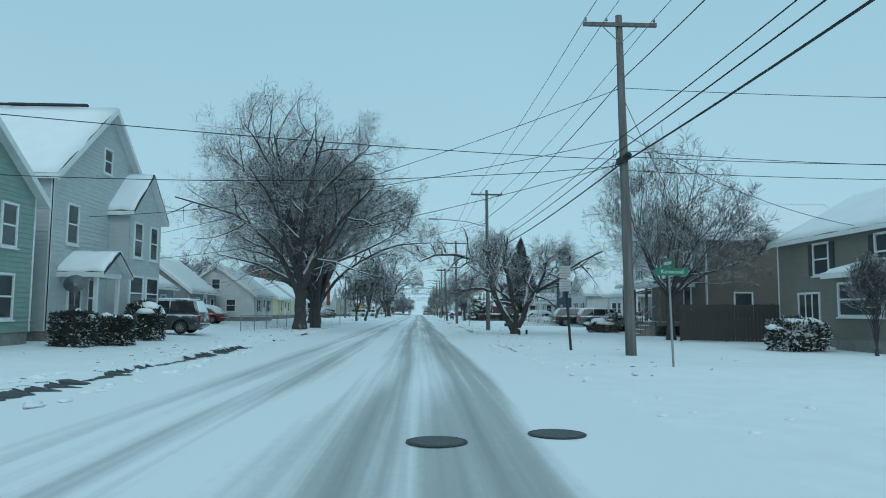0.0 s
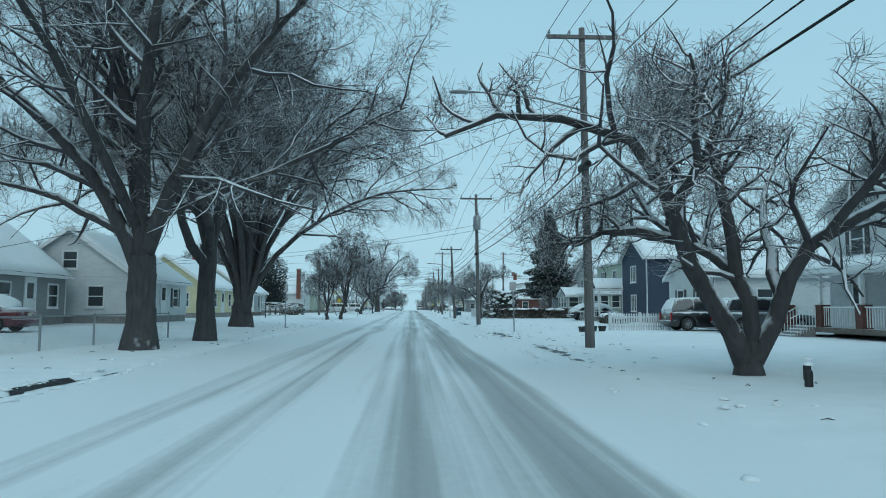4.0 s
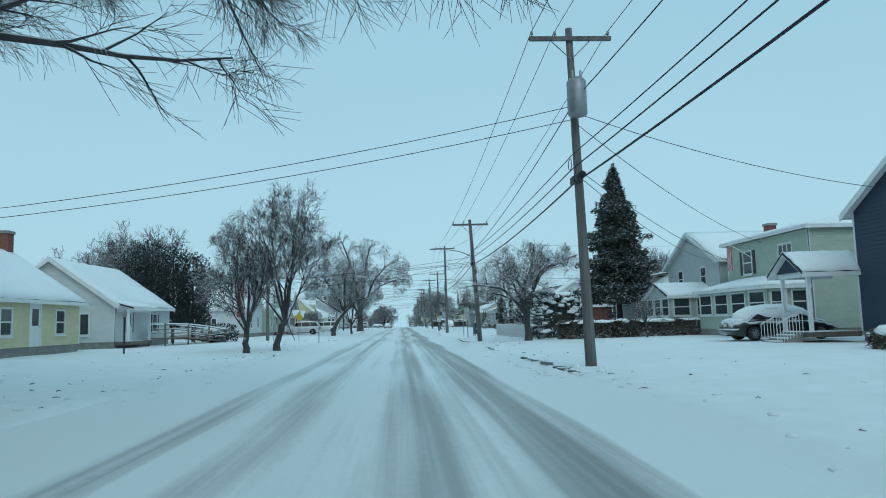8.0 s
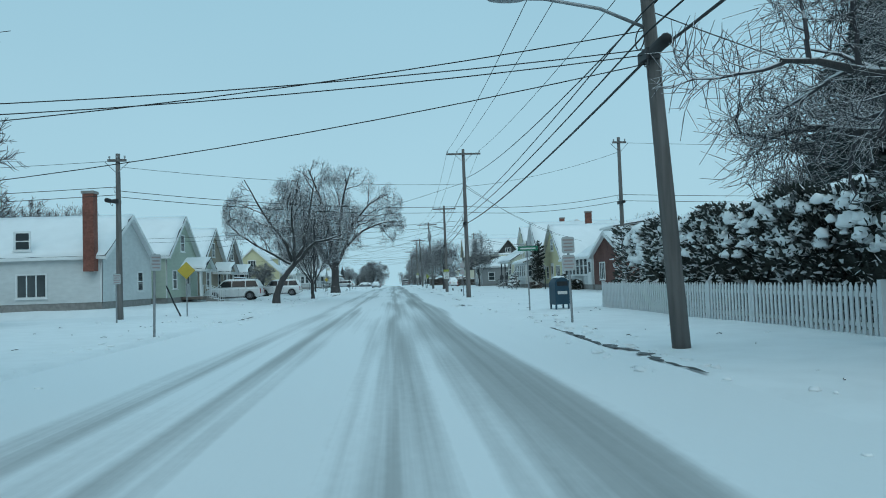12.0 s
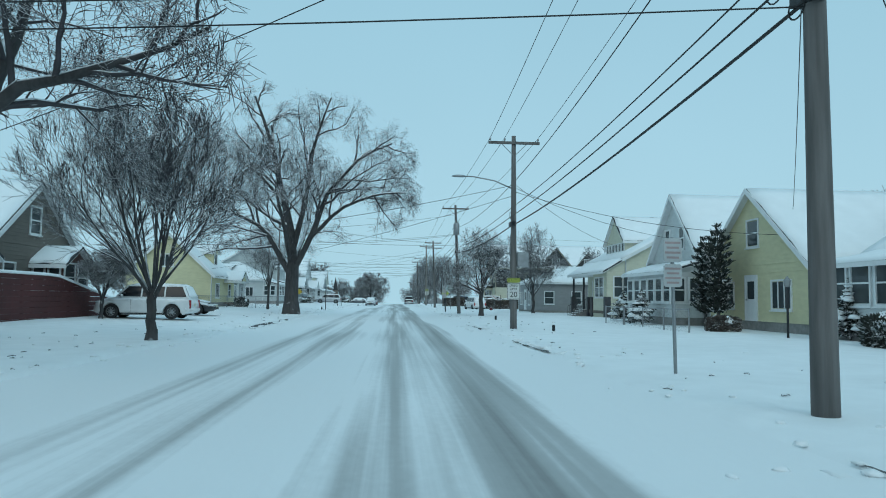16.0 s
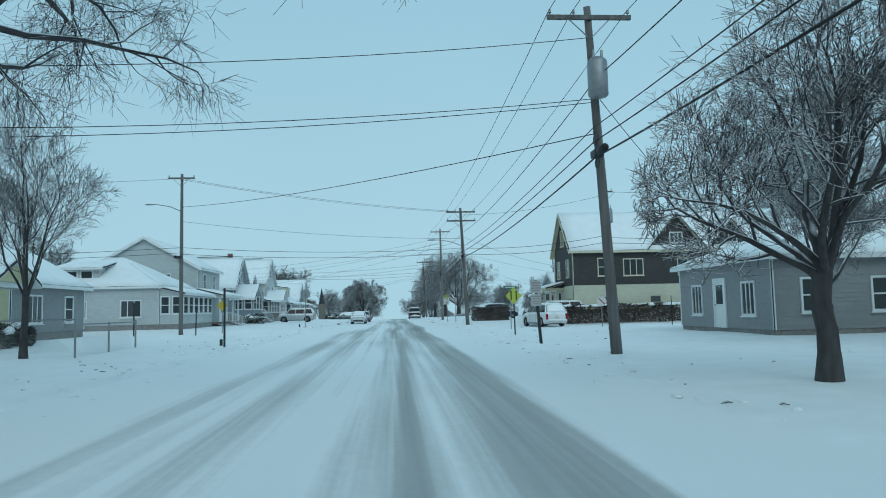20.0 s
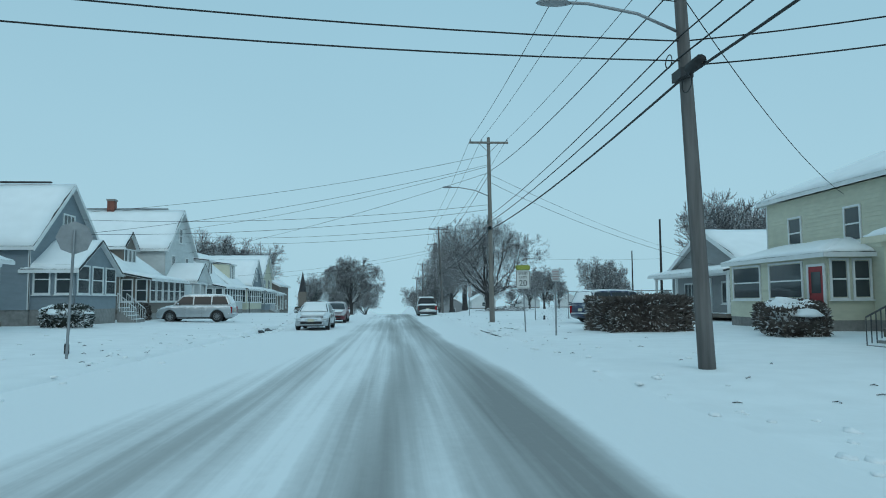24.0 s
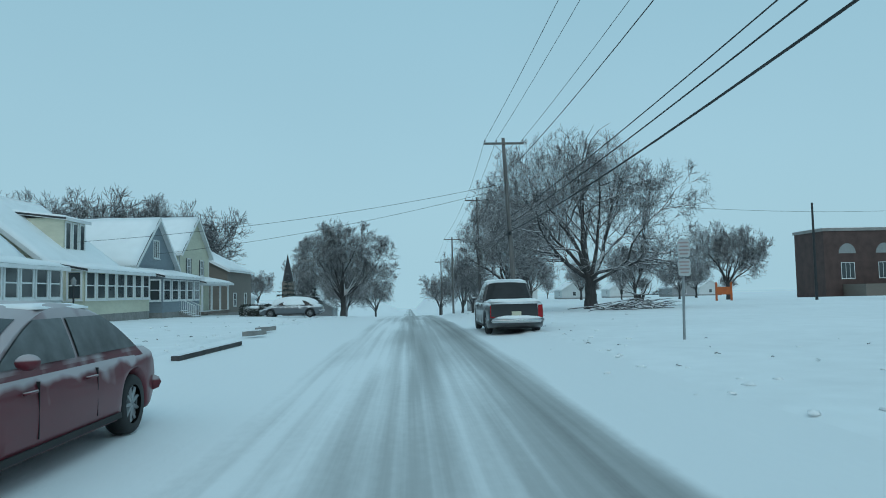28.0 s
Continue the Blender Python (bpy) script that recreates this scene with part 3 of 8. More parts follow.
def roof_quad(parent, quad, label="", thick=0.11, snow=True, trim=TRIM):
    """One slope: boards and shingles, with snow on it. quad: eave, eave, ridge, ridge."""
    q = [Vector(p) for p in quad]
    part("roof", MB().slab(q, thick), ROOFING, parent)
    low = MB()
    d = (q[1] - q[0]).normalized()
    n = (q[1] - q[0]).cross(q[3] - q[0]).normalized()
    out = (q[0] - q[3]).normalized()
    a, b = q[0] + out * 0.02, q[1] + out * 0.02
    low.slab([a, b, b - out * 0.04, a - out * 0.04], 0.17)
    part("fascia", low, trim, parent)
    under = [p - Vector((0, 0, thick + 0.004)) for p in q]
    part("soffit", MB().slab(under, 0.025), trim, parent)
    if snow:
        part("roof_snow", snow_sheet(q, seed=q[0].y * 0.37 + q[0].z), ROOFSNOW, parent, "white snow lying on the roof", smooth=True)


def chimney(parent, x, y, z0, z1, material=BRICK, w=0.6):
    c = MB()
    n = max(2, int((z1 - 0.16 - z0) / 0.045))
    for k in range(n + 1):
        g = w / 2 + (0.0 if k % 2 else 0.008)
        z = z0 + (z1 - 0.16 - z0) * k / n
        c.v += [(x - g, y - g, z), (x + g, y - g, z), (x + g, y + g, z), (x - g, y + g, z)]
    c.f += [(4 * k + i, 4 * k + (i + 1) % 4, 4 * k + 4 + (i + 1) % 4, 4 * k + 4 + i) for k in range(n) for i in range(4)] + [(3, 2, 1, 0), (4 * n, 4 * n + 1, 4 * n + 2, 4 * n + 3)]
    ch = part("chimney", c, material, parent)
    part("cap", MB().box((x - w / 2 - 0.06, y - w / 2 - 0.06, z1 - 0.16), (x + w / 2 + 0.06, y + w / 2 + 0.06, z1)), CONCRETE, ch)
    return ch


def steps_up(parent, put, a, w, top, out0, n, material=CONCRETE, rail=None):
    """Steps that climb to the wall; put maps along, up, outward."""
    st = MB()
    for i in range(n):
        mbox(st, put, a - w / 2, a + w / 2, 0.0 if i == 0 else top * i / n, top * (i + 1) / n, out0, out0 + 0.28 * (n - i))
    part("steps", st, material, parent)
    sn = MB()
    for i in range(n):
        mbox(sn, put, a - w / 2 + 0.03, a + w / 2 - 0.03, top * (i + 1) / n, top * (i + 1) / n + 0.05, out0 + 0.28 * (n - i - 1) + 0.03, out0 + 0.28 * (n - i) - 0.04)
    part("step_snow", sn, ROOFSNOW, parent)
    if rail:
        for e in (-1, 1):
            x = a + e * (w / 2 + 0.04)
            r = MB()
            r.tube([put(x, 0.85, out0 + 0.28 * n), put(x, top + 0.9, out0)], 0.025, 6)
            part("handrail", r, rail, parent)
            for i in range(n * 2 + 1):
                f = i / (n * 2)
                part("baluster", MB().tube([put(x, top * f * 0.9, out0 + 0.28 * n * (1 - f)), put(x, 0.85 + (top + 0.05) * f, out0 + 0.28 * n * (1 - f))], 0.016, 5), rail, parent)


def house(label, s, xf, y0, W, D, H, rise, wall, roof="g", front=(), south=(), base=0.5, oh=0.35, trim=TRIM, chim=(), dormers=(), porch=None, doors=(), glass=GLASS, shutters=None, z=None, lower=None, plain=False, category="house", bare_ridge=False):
    """A house whose street wall stands xf metres off the line x = 0 on side s, from y0 to y0 + W.
    front: (u, sill height, w, h, panes); south: (depth, sill height, w, h, panes)."""
    z0 = (gz(s * xf, y0 + W / 2) if z is None else z) - 0.08
    t = thing("house", label, category, pose(s * xf, y0, z0))
    F = lambda a, zz, o: (s * -o, a, zz)
    S = lambda a, zz, o: (s * a, -o, zz)
    N = lambda a, zz, o: (s * a, W + o, zz)
    B = lambda a, zz, o: (s * (D + o), a, zz)
    part("foundation", MB().box((0.03 * s, 0.03, -0.6), (s * (D - 0.03), W - 0.03, base)), CONCRETE, t)
    core = MB()
    core.box((0.0, 0.0, base), (s * D, W, H))
    g = roof in "gk"
    if g:
        core.add([(0, 0, H), (0, W, H), (0, W / 2, H + rise), (s * D, 0, H), (s * D, W, H), (s * D, W / 2, H + rise)], [(0, 1, 2), (3, 5, 4)])
    elif roof == "e":
        core.add([(0, 0, H), (s * D, 0, H), (s * D / 2, 0, H + rise), (0, W, H), (s * D, W, H), (s * D / 2, W, H + rise)], [(0, 1, 2), (3, 5, 4)])
    walls = part("wall", core, wall, t)
    if not plain:
        top_f, top_s = (H + rise if g else None), (H + rise if roof == "e" else None)
        split = lower[1] if lower else base
        for put, a1, top in ((F, W, top_f), (S, D, top_s), (N, D, top_s)):
            mb = MB()
            courses(mb, put, 0, a1, split, H, top)
            part("siding", mb, wall, walls)
            if lower:
                mb = MB()
                courses(mb, put, 0, a1, base, split)
                part("siding", mb, lower[0], walls)
        for put, a in ((F, 0), (F, W), (S, 0), (S, D)):
            part("corner_board", mbox(MB(), put, a - 0.06 if a else -0.03, a + 0.03 if a else 0.06, base, H, 0.0, 0.03), trim, t)
    if g:
        e0, zz = oh, H - rise * oh / (W / 2)
        x0, x1 = -oh * s, (D + oh) * s
        roof_quad(t, [(x0, -oh, zz + 0.12), (x1, -oh, zz + 0.12), (x1, W / 2, H + rise + 0.12), (x0, W / 2, H + rise + 0.12)], trim=trim)
        roof_quad(t, [(x1, W + oh, zz + 0.12), (x0, W + oh, zz + 0.12), (x0, W / 2, H + rise + 0.12), (x1, W / 2, H + rise + 0.12)], trim=trim)
        for ya, yb in ((-oh, W / 2), (W + oh, W / 2)):
            rk = MB()
            q = Vector((x0 - s * 0.035, ya, zz + 0.135)), Vector((x0 - s * 0.035, yb, H + rise + 0.135))
            rk.slab([q[0], q[1], q[1] + Vector((s * 0.034, 0, 0)), q[0] + Vector((s * 0.034, 0, 0))], 0.27)
            part("rake_board", rk, trim, t)
    elif roof == "e":
        zz = H - rise * oh / (D / 2)
        roof_quad(t, [(-oh * s, -oh, zz + 0.12), (-oh * s, W + oh, zz + 0.12), (s * D / 2, W + oh, H + rise + 0.12), (s * D / 2, -oh, H + rise + 0.12)], trim=trim)
        roof_quad(t, [(s * (D + oh), W + oh, zz + 0.12), (s * (D + oh), -oh, zz + 0.12), (s * D / 2, -oh, H + rise + 0.12), (s * D / 2, W + oh, H + rise + 0.12)], trim=trim)
        for ya in (-oh, W + oh):
            for xa in (-oh * s, s * (D + oh)):
                rk = MB()
                q = Vector((xa, ya, zz + 0.10)), Vector((s * D / 2, ya, H + rise + 0.10))
                k = Vector((0, -0.034 if ya < 0 else 0.034, 0))
                rk.slab([p + Vector((0, 0, 0.035)) for p in (q[0], q[1], q[1] + k, q[0] + k)], 0.27)
                part("rake_board", rk, trim, t)
    else:
        c = min(W, D) / 2
        x0, x1, y_0, y_1, zz = -oh * s, s * (D + oh), -oh, W + oh, H + 0.02
        if W > D:
            r0, r1 = (s * D / 2, c, H + rise), (s * D / 2, W - c, H + rise)
        else:
            r0, r1 = (s * c, W / 2, H + rise), (s * (D - c), W / 2, H + rise)
        if W > D:
            quads = [[(x0, y_0, zz), (x0, y_1, zz), r1, r0], [(x1, y_1, zz), (x1, y_0, zz), r0, r1], [(x0, y_0, zz), (x1, y_0, zz), r0, r0], [(x1, y_1, zz), (x0, y_1, zz), r1, r1]]
        else:
            quads = [[(x0, y_0, zz), (x1, y_0, zz), r1, r0], [(x1, y_1, zz), (x0, y_1, zz), r0, r1], [(x0, y_0, zz), (x0, y_1, zz), r0, r0], [(x1, y_1, zz), (x1, y_0, zz), r1, r1]]
        for q in quads:
            q = [Vector(p) for p in q]
            if (q[2] - q[3]).length < 1e-6:
                q[3] = q[3] + (q[0] - q[1]).normalized() * 0.02
                q[2] = q[2] - (q[0] - q[1]).normalized() * 0.02
            roof_quad(t, [p + Vector((0, 0, 0.12)) for p in q], trim=trim)
    if bare_ridge:
        zr = H + rise + 0.20
        lo, hi = (0.1 * D, 0.92 * D) if g else (0.1 * W, 0.9 * W)
        strip = MB()
        for k in range(12):
            a0, a1 = lo + (hi - lo) * k / 12, lo + (hi - lo) * (k + 1) / 12
            wv = 0.10 + 0.06 * noise.noise((k * 0.9, y0, 0))
            strip.box(*(((s * a0, W / 2 - wv, zr), (s * a1, W / 2 + wv, zr + 0.09)) if g else ((s * D / 2 - wv, a0, zr), (s * D / 2 + wv, a1, zr + 0.09))))
        part("bare_ridge", strip, ROOFING, t, "dark shingles bared of snow along the ridge")
    for a, zz, w, h, n in front:
        window(t, F, a, zz, w, h, n, glass, trim, shutters if n == 2 else None)
    for a, zz, w, h, n in south:
        window(t, S, a, zz, w, h, n, glass, trim)
    for a, material in doors:
        door(t, F, a, base, material=material)
    for x, y, top, material in chim:
        chimney(t, s * x, y, H * 0.7, top, material)
    for d in dormers:
        dormer(t, s, W, D, H, rise, oh, wall, trim, glass, *d)
    if porch:
        add_porch(t, s, wall, trim, glass, base, **porch)
    return t


def dormer(t, s, W, D, H, rise, oh, wall, trim, glass, u, w, z1, kind, depth0=0.9):
    """A dormer on the street slope of an eaves-front roof: box, roof, window."""
    zlow = H + rise * depth0 / (D / 2)
    v1 = min(D / 2, (z1 - H) / rise * (D / 2))
    F = lambda a, zz, o: (s * (depth0 - o), a, zz)
    box = MB().box((s * depth0, u - w / 2, zlow - 0.3), (s * max(v1, depth0 + 0.8), u + w / 2, z1))
    d = part("dormer", box, wall, t)
    mb = MB()
    courses(mb, F, u - w / 2, u + w / 2, zlow, z1)
    part("siding", mb, wall, d)
    n = max(2, int(w / 0.75))
    for i in range(n if w > 1.6 else 1):
        k = n if w > 1.6 else 1
        window(t, F, u - w / 2 + w * (i + 0.5) / k, zlow + 0.25, w / k * 0.62, z1 - zlow - 0.5, 1, glass, trim, name="dormer_window")
    o = 0.25
    x0, x1 = s * (depth0 - o), s * min(D / 2, v1 + 0.9)
    if kind == "gable":
        r = w * 0.42
        core = MB().add([(s * depth0, u - w / 2, z1), (s * depth0, u + w / 2, z1), (s * depth0, u, z1 + r)], [(0, 1, 2)])
        part("gable", core, wall, d)
        x1 = s * min(D / 2, (z1 + r - H) / rise * D / 2)
        roof_quad(t, [(x0, u - w / 2 - o, z1 - 0.1), (x1, u - w / 2 - o, z1 - 0.1), (x1, u, z1 + r + 0.1), (x0, u, z1 + r + 0.1)], trim=trim)
        roof_quad(t, [(x1, u + w / 2 + o, z1 - 0.1), (x0, u + w / 2 + o, z1 - 0.1), (x0, u, z1 + r + 0.1), (x1, u, z1 + r + 0.1)], trim=trim)
    else:
        roof_quad(t, [(x0, u - w / 2 - o, z1), (x0, u + w / 2 + o, z1), (s * D * 0.5, u + w / 2 + o, min(z1 + 0.55, H + rise)), (s * D * 0.5, u - w / 2 - o, min(z1 + 0.55, H + rise))], trim=trim)


def add_porch(t, s, wall, trim, glass, base, u0, u1, depth, height, kind="open", rise=0.7, roof="shed", wins=5, step=None, posts=3, half=False, post_mat=None, door_mat=None, rail=True, wallm=None, winh=1.25, southwin=True):
    """A porch before the street wall, open on posts or closed with a band of windows."""
    F = lambda a, zz, o: (s * (-depth - o), a, zz)
    S = lambda a, zz, o: (s * (a - depth), u0 - o, zz)
    pm = post_mat or trim
    wm = wallm or wall
    part("porch_floor", MB().box((s * -depth, u0, -0.5 if kind == "closed" else base - 0.22), (s * 0.02, u1, base)), CONCRETE if kind == "closed" else WOODDECK, t)
    if kind == "closed":
        part("porch_wall", MB().box((s * -depth, u0, base), (s * 0.02, u1, height)), wm, t)
        mb = MB()
        courses(mb, F, u0, u1, base, height)
        courses(mb, S, 0, depth, base, height)
        part("siding", mb, wm, t)
        dw = 1.2 if door_mat else 0.0
        span = (u1 - u0 - dw) / wins
        for i in range(wins):
            window(t, F, u0 + dw + span * (i + 0.5), base + 0.85, span * 0.74, winh, 2, glass, trim, name="porch_window")
        if southwin:
            for i in range(2):
                window(t, S, depth * (i + 0.5) / 2, base + 0.85, depth * 0.33, winh, 2, glass, trim, name="porch_window")
        if door_mat:
            door(t, F, u0 + 0.65, base, material=door_mat)
    else:
        for i in range(posts):
            y = u0 + 0.12 + (u1 - u0 - 0.24) * i / max(1, posts - 1)
            z = base
            if half:
                part("pier", MB().box((s * (-depth + 0.02), y - 0.22, base), (s * (-depth + 0.46), y + 0.22, base + 0.95)), wm, t)
                z = base + 0.95
            part("post", MB().box((s * (-depth + 0.1), y - 0.07, z), (s * (-depth + 0.24), y + 0.07, height)), pm, t)
        if rail:
            gap = step[0] if step else None
            part("rail", MB().box((s * (-depth + 0.13), u0 + 0.1, base + 0.82), (s * (-depth + 0.2), (gap - 0.6) if gap else u1 - 0.1, base + 0.88)), pm, t)
            y, k = u0 + 0.2, 0
            while y < ((gap - 0.65) if gap else u1 - 0.2):
                part("baluster", MB().box((s * (-depth + 0.15), y - 0.018, base + 0.06), (s * (-depth + 0.18), y + 0.018, base + 0.82)), pm, t)
                y += 0.16
        part("beam", MB().box((s * (-depth + 0.06), u0, height - 0.22), (s * (-depth + 0.28), u1, height)), trim, t)
        part("beam", MB().box((s * (-depth + 0.28), u0 + 0.04, height - 0.22), (0, u0 + 0.2, height)), trim, t)
        if door_mat:
            door(t, lambda a, zz, o: (s * -o, a, zz), (step[0] if step else (u0 + u1) / 2), base, material=door_mat)
    o = 0.3
    x0 = s * (-depth - o)
    if roof == "shed":
        roof_quad(t, [(x0, u0 - o, height + 0.05), (x0, u1 + o, height + 0.05), (s * 0.03, u1 + o, height + rise), (s * 0.03, u0 - o, height + rise)], trim=trim)
        part("porch_gable", MB().add([(s * -depth, u0, height), (0, u0, height), (0, u0, height + rise - 0.08)], [(0, 1, 2)]), wm, t)
    elif roof == "hip":
        k = depth * 0.8
        roof_quad(t, [(x0, u0 - o, height + 0.05), (x0, u1 + o, height + 0.05), (s * 0.03, u1 - k, height + rise), (s * 0.03, u0 + k, height + rise)], trim=trim)
        roof_quad(t, [(s * 0.03, u0 - o, height + 0.05), (x0, u0 - o, height + 0.05), (s * 0.02, u0 + k, height + rise), (s * 0.03, u0 + k, height + rise)], trim=trim)
    else:
        c = (u0 + u1) / 2
        part("porch_gable", MB().add([(s * -depth, u0, height), (s * -depth, u1, height), (s * -depth, c, height + rise)], [(0, 1, 2)]), wm, t)
        mb = MB()
        courses(mb, F, u0, u1, height - 0.01, height, height + rise)
        part("siding", mb, wm, t)
        roof_quad(t, [(x0, u0 - o, height - 0.05), (s * 0.5, u0 - o, height - 0.05), (s * 0.5, c, height + rise + 0.1), (x0, c, height + rise + 0.1)], trim=trim)
        roof_quad(t, [(s * 0.5, u1 + o, height - 0.05), (x0, u1 + o, height - 0.05), (x0, c, height + rise + 0.1), (s * 0.5, c, height + rise + 0.1)], trim=trim)
    if step:
        steps_up(t, F, step[0], step[1], base, 0.0, 4, rail=pm if len(step) < 3 else step[2])


# ---- utility poles and wires ----
POLES = {}


def pole(key, x, y, arm, lean=(0, 0), material=POLEWOOD, drum=False, lamp=0.0, reach=2.4, top=0.35, arms=1, radius=0.165, face=0, group="utility poles along the street", length=2.44, zc=5.9):
    """A wooden pole: shaft, cross-arm with braces and insulators, and perhaps a transformer or a street lamp."""
    z0 = gz(x, y) - 0.1
    t = thing("utility_pole", "weathered wooden utility pole with " + ("a curved street lamp" if lamp else "a grey transformer drum" if drum else "a cross-arm"), "utility pole", pose(x, y, z0, 0, 0, face), group)
    h = arm + top - z0
    ax = lambda z: (lean[0] * z / h, lean[1] * z / h)
    part("shaft", MB().tube([(*ax(h * k / 6), h * k / 6) for k in range(7)], [radius * (1.0 - 0.38 * k / 6) for k in range(7)], 12), material, t, smooth=True)
    tips = []
    if arm:
        for a in range(arms):
            za = arm - z0 - a * 0.75
            cx, cy = ax(za)
            bm_ = MB().box((cx - length / 2, cy - 0.17, za - 0.06), (cx + length / 2, cy - 0.06, za + 0.06))
            ar = part("crossarm", bm_, material, t)
            for e in (-1, 1):
                part("brace", MB().tube([(cx + e * 0.6, cy - 0.12, za - 0.05), (cx + e * 0.05, cy - 0.14, za - 0.6)], 0.018, 5), STEEL, t)
            for px in (-length / 2 + 0.08, -0.45 if length > 2 else 0.0, length / 2 - 0.08):
                part("insulator", MB().tube([(cx + px, cy - 0.11, za + 0.06), (cx + px, cy - 0.11, za + 0.12), (cx + px, cy - 0.11, za + 0.13), (cx + px, cy - 0.11, za + 0.22)], [0.02, 0.025, 0.05, 0.04], 8), STEEL, ar)
    if drum:
        zt = arm - z0 - 1.9
        cx, cy = ax(zt)
        d = part("transformer", MB().tube([(cx - 0.02, cy - 0.5, zt - 0.55), (cx - 0.02, cy - 0.5, zt - 0.5), (cx - 0.02, cy - 0.5, zt + 0.45), (cx - 0.02, cy - 0.5, zt + 0.55)], [0.24, 0.28, 0.28, 0.2], 14), STEEL, t, "grey steel drum", smooth=True)
        for e in (-0.12, 0.12):
            part("bushing", MB().tube([(cx + e, cy - 0.5, zt + 0.5), (cx + e, cy - 0.5, zt + 0.8)], [0.05, 0.03], 7), STEEL, d)
    if lamp:
        zl = lamp - z0 - 0.55
        cx, cy = ax(zl)
        arm_ = part("lamp_arm", MB().tube([(cx, cy, zl), (cx - reach * 0.38, cy - 0.02, zl + 0.38), (cx - reach * 0.8, cy - 0.05, zl + 0.55), (cx - reach, cy - 0.05, zl + 0.56)], 0.032, 7), STEEL, t, smooth=True)
        part("lamp_head", MB().blob((cx - reach - 0.2, cy - 0.05, zl + 0.54), (0.36, 0.15, 0.09), 10, 6, 0.0), STEEL, arm_, "grey cobra-head street lamp", smooth=True)
    cx, cy = ax(zc)
    part("cable_bracket", MB().box((cx - 0.2, cy - 0.22, zc - 0.05), (cx + 0.06, cy + 0.22, zc + 0.14)), DARKMETAL, t)
    rr = random.Random(int(abs(y) * 7))
    for k in range(2):
        zl, rad_ = zc - 0.15 + k * 0.6 + rr.uniform(-0.1, 0.2), rr.uniform(0.14, 0.24)
        yl = rr.uniform(-0.7, 0.7)
        ring = [(cx - 0.14, cy + yl + rad_ * math.cos(2 * math.pi * q / 14), zl + rad_ * 0.8 * math.sin(2 * math.pi * q / 14)) for q in range(15)]
        part("cable_loop", MB().tube(ring, 0.012, 5, False), CABLE, t)
    part("splice_case", MB().tube([(cx - 0.16, cy - 1.15, zc - 0.02), (cx - 0.16, cy - 1.05, zc), (cx - 0.16, cy - 0.55, zc), (cx - 0.16, cy - 0.45, zc - 0.02)], [0.05, 0.11, 0.11, 0.05], 9), BLACK, t, smooth=True)
    POLES[key] = (x, y, z0, lean, h, arm, length)
    return t


def on_pole(key, dx, z):
    x, y, z0, lean, h, arm, length = POLES[key]
    return Vector((x + lean[0] * (z - z0) / h + dx, y + lean[1] * (z - z0) / h, z))


def wire(a, b, sag, r=0.012, name="power_line", label="black overhead power line hanging between poles", n=14):
    a, b = Vector(a), Vector(b)
    pts = [a.lerp(b, i / n) - Vector((0, 0, sag * 4 * (i / n) * (1 - i / n))) for i in range(n + 1)]
    ob = part(name, MB().tube(pts, r, 5, False), CABLE, None, smooth=True)
    return tagged(ob, label, "overhead wire", "overhead wires")


def clump(parts, seed, n, size, spot):
    """Leaf slivers strewn by spot(r), which gives places and outward directions."""
    r = np.random.default_rng(seed)
    p, d = spot(r, n)
    d = d + r.normal(0, 0.55, d.shape)
    d /= np.linalg.norm(d, axis=1, keepdims=True)
    s = np.cross(d, r.normal(0, 1, d.shape))
    s /= np.linalg.norm(s, axis=1, keepdims=True)
    L, w = size * r.uniform(0.6, 1.4, n), size * 0.28 * r.uniform(0.6, 1.4, n)
    v = np.stack([p - s * w[:, None], p + s * w[:, None], p + d * L[:, None] + s * w[:, None] * 0.3, p + d * L[:, None] - s * w[:, None] * 0.3], 1).reshape(-1, 3)
    f = np.arange(4 * n).reshape(-1, 4)
    me = bpy.data.meshes.new(parts)
    me.from_pydata(v.tolist(), [], f.tolist())
    return me


def with_mat(me, material):
    me.materials.append(material)
    return me


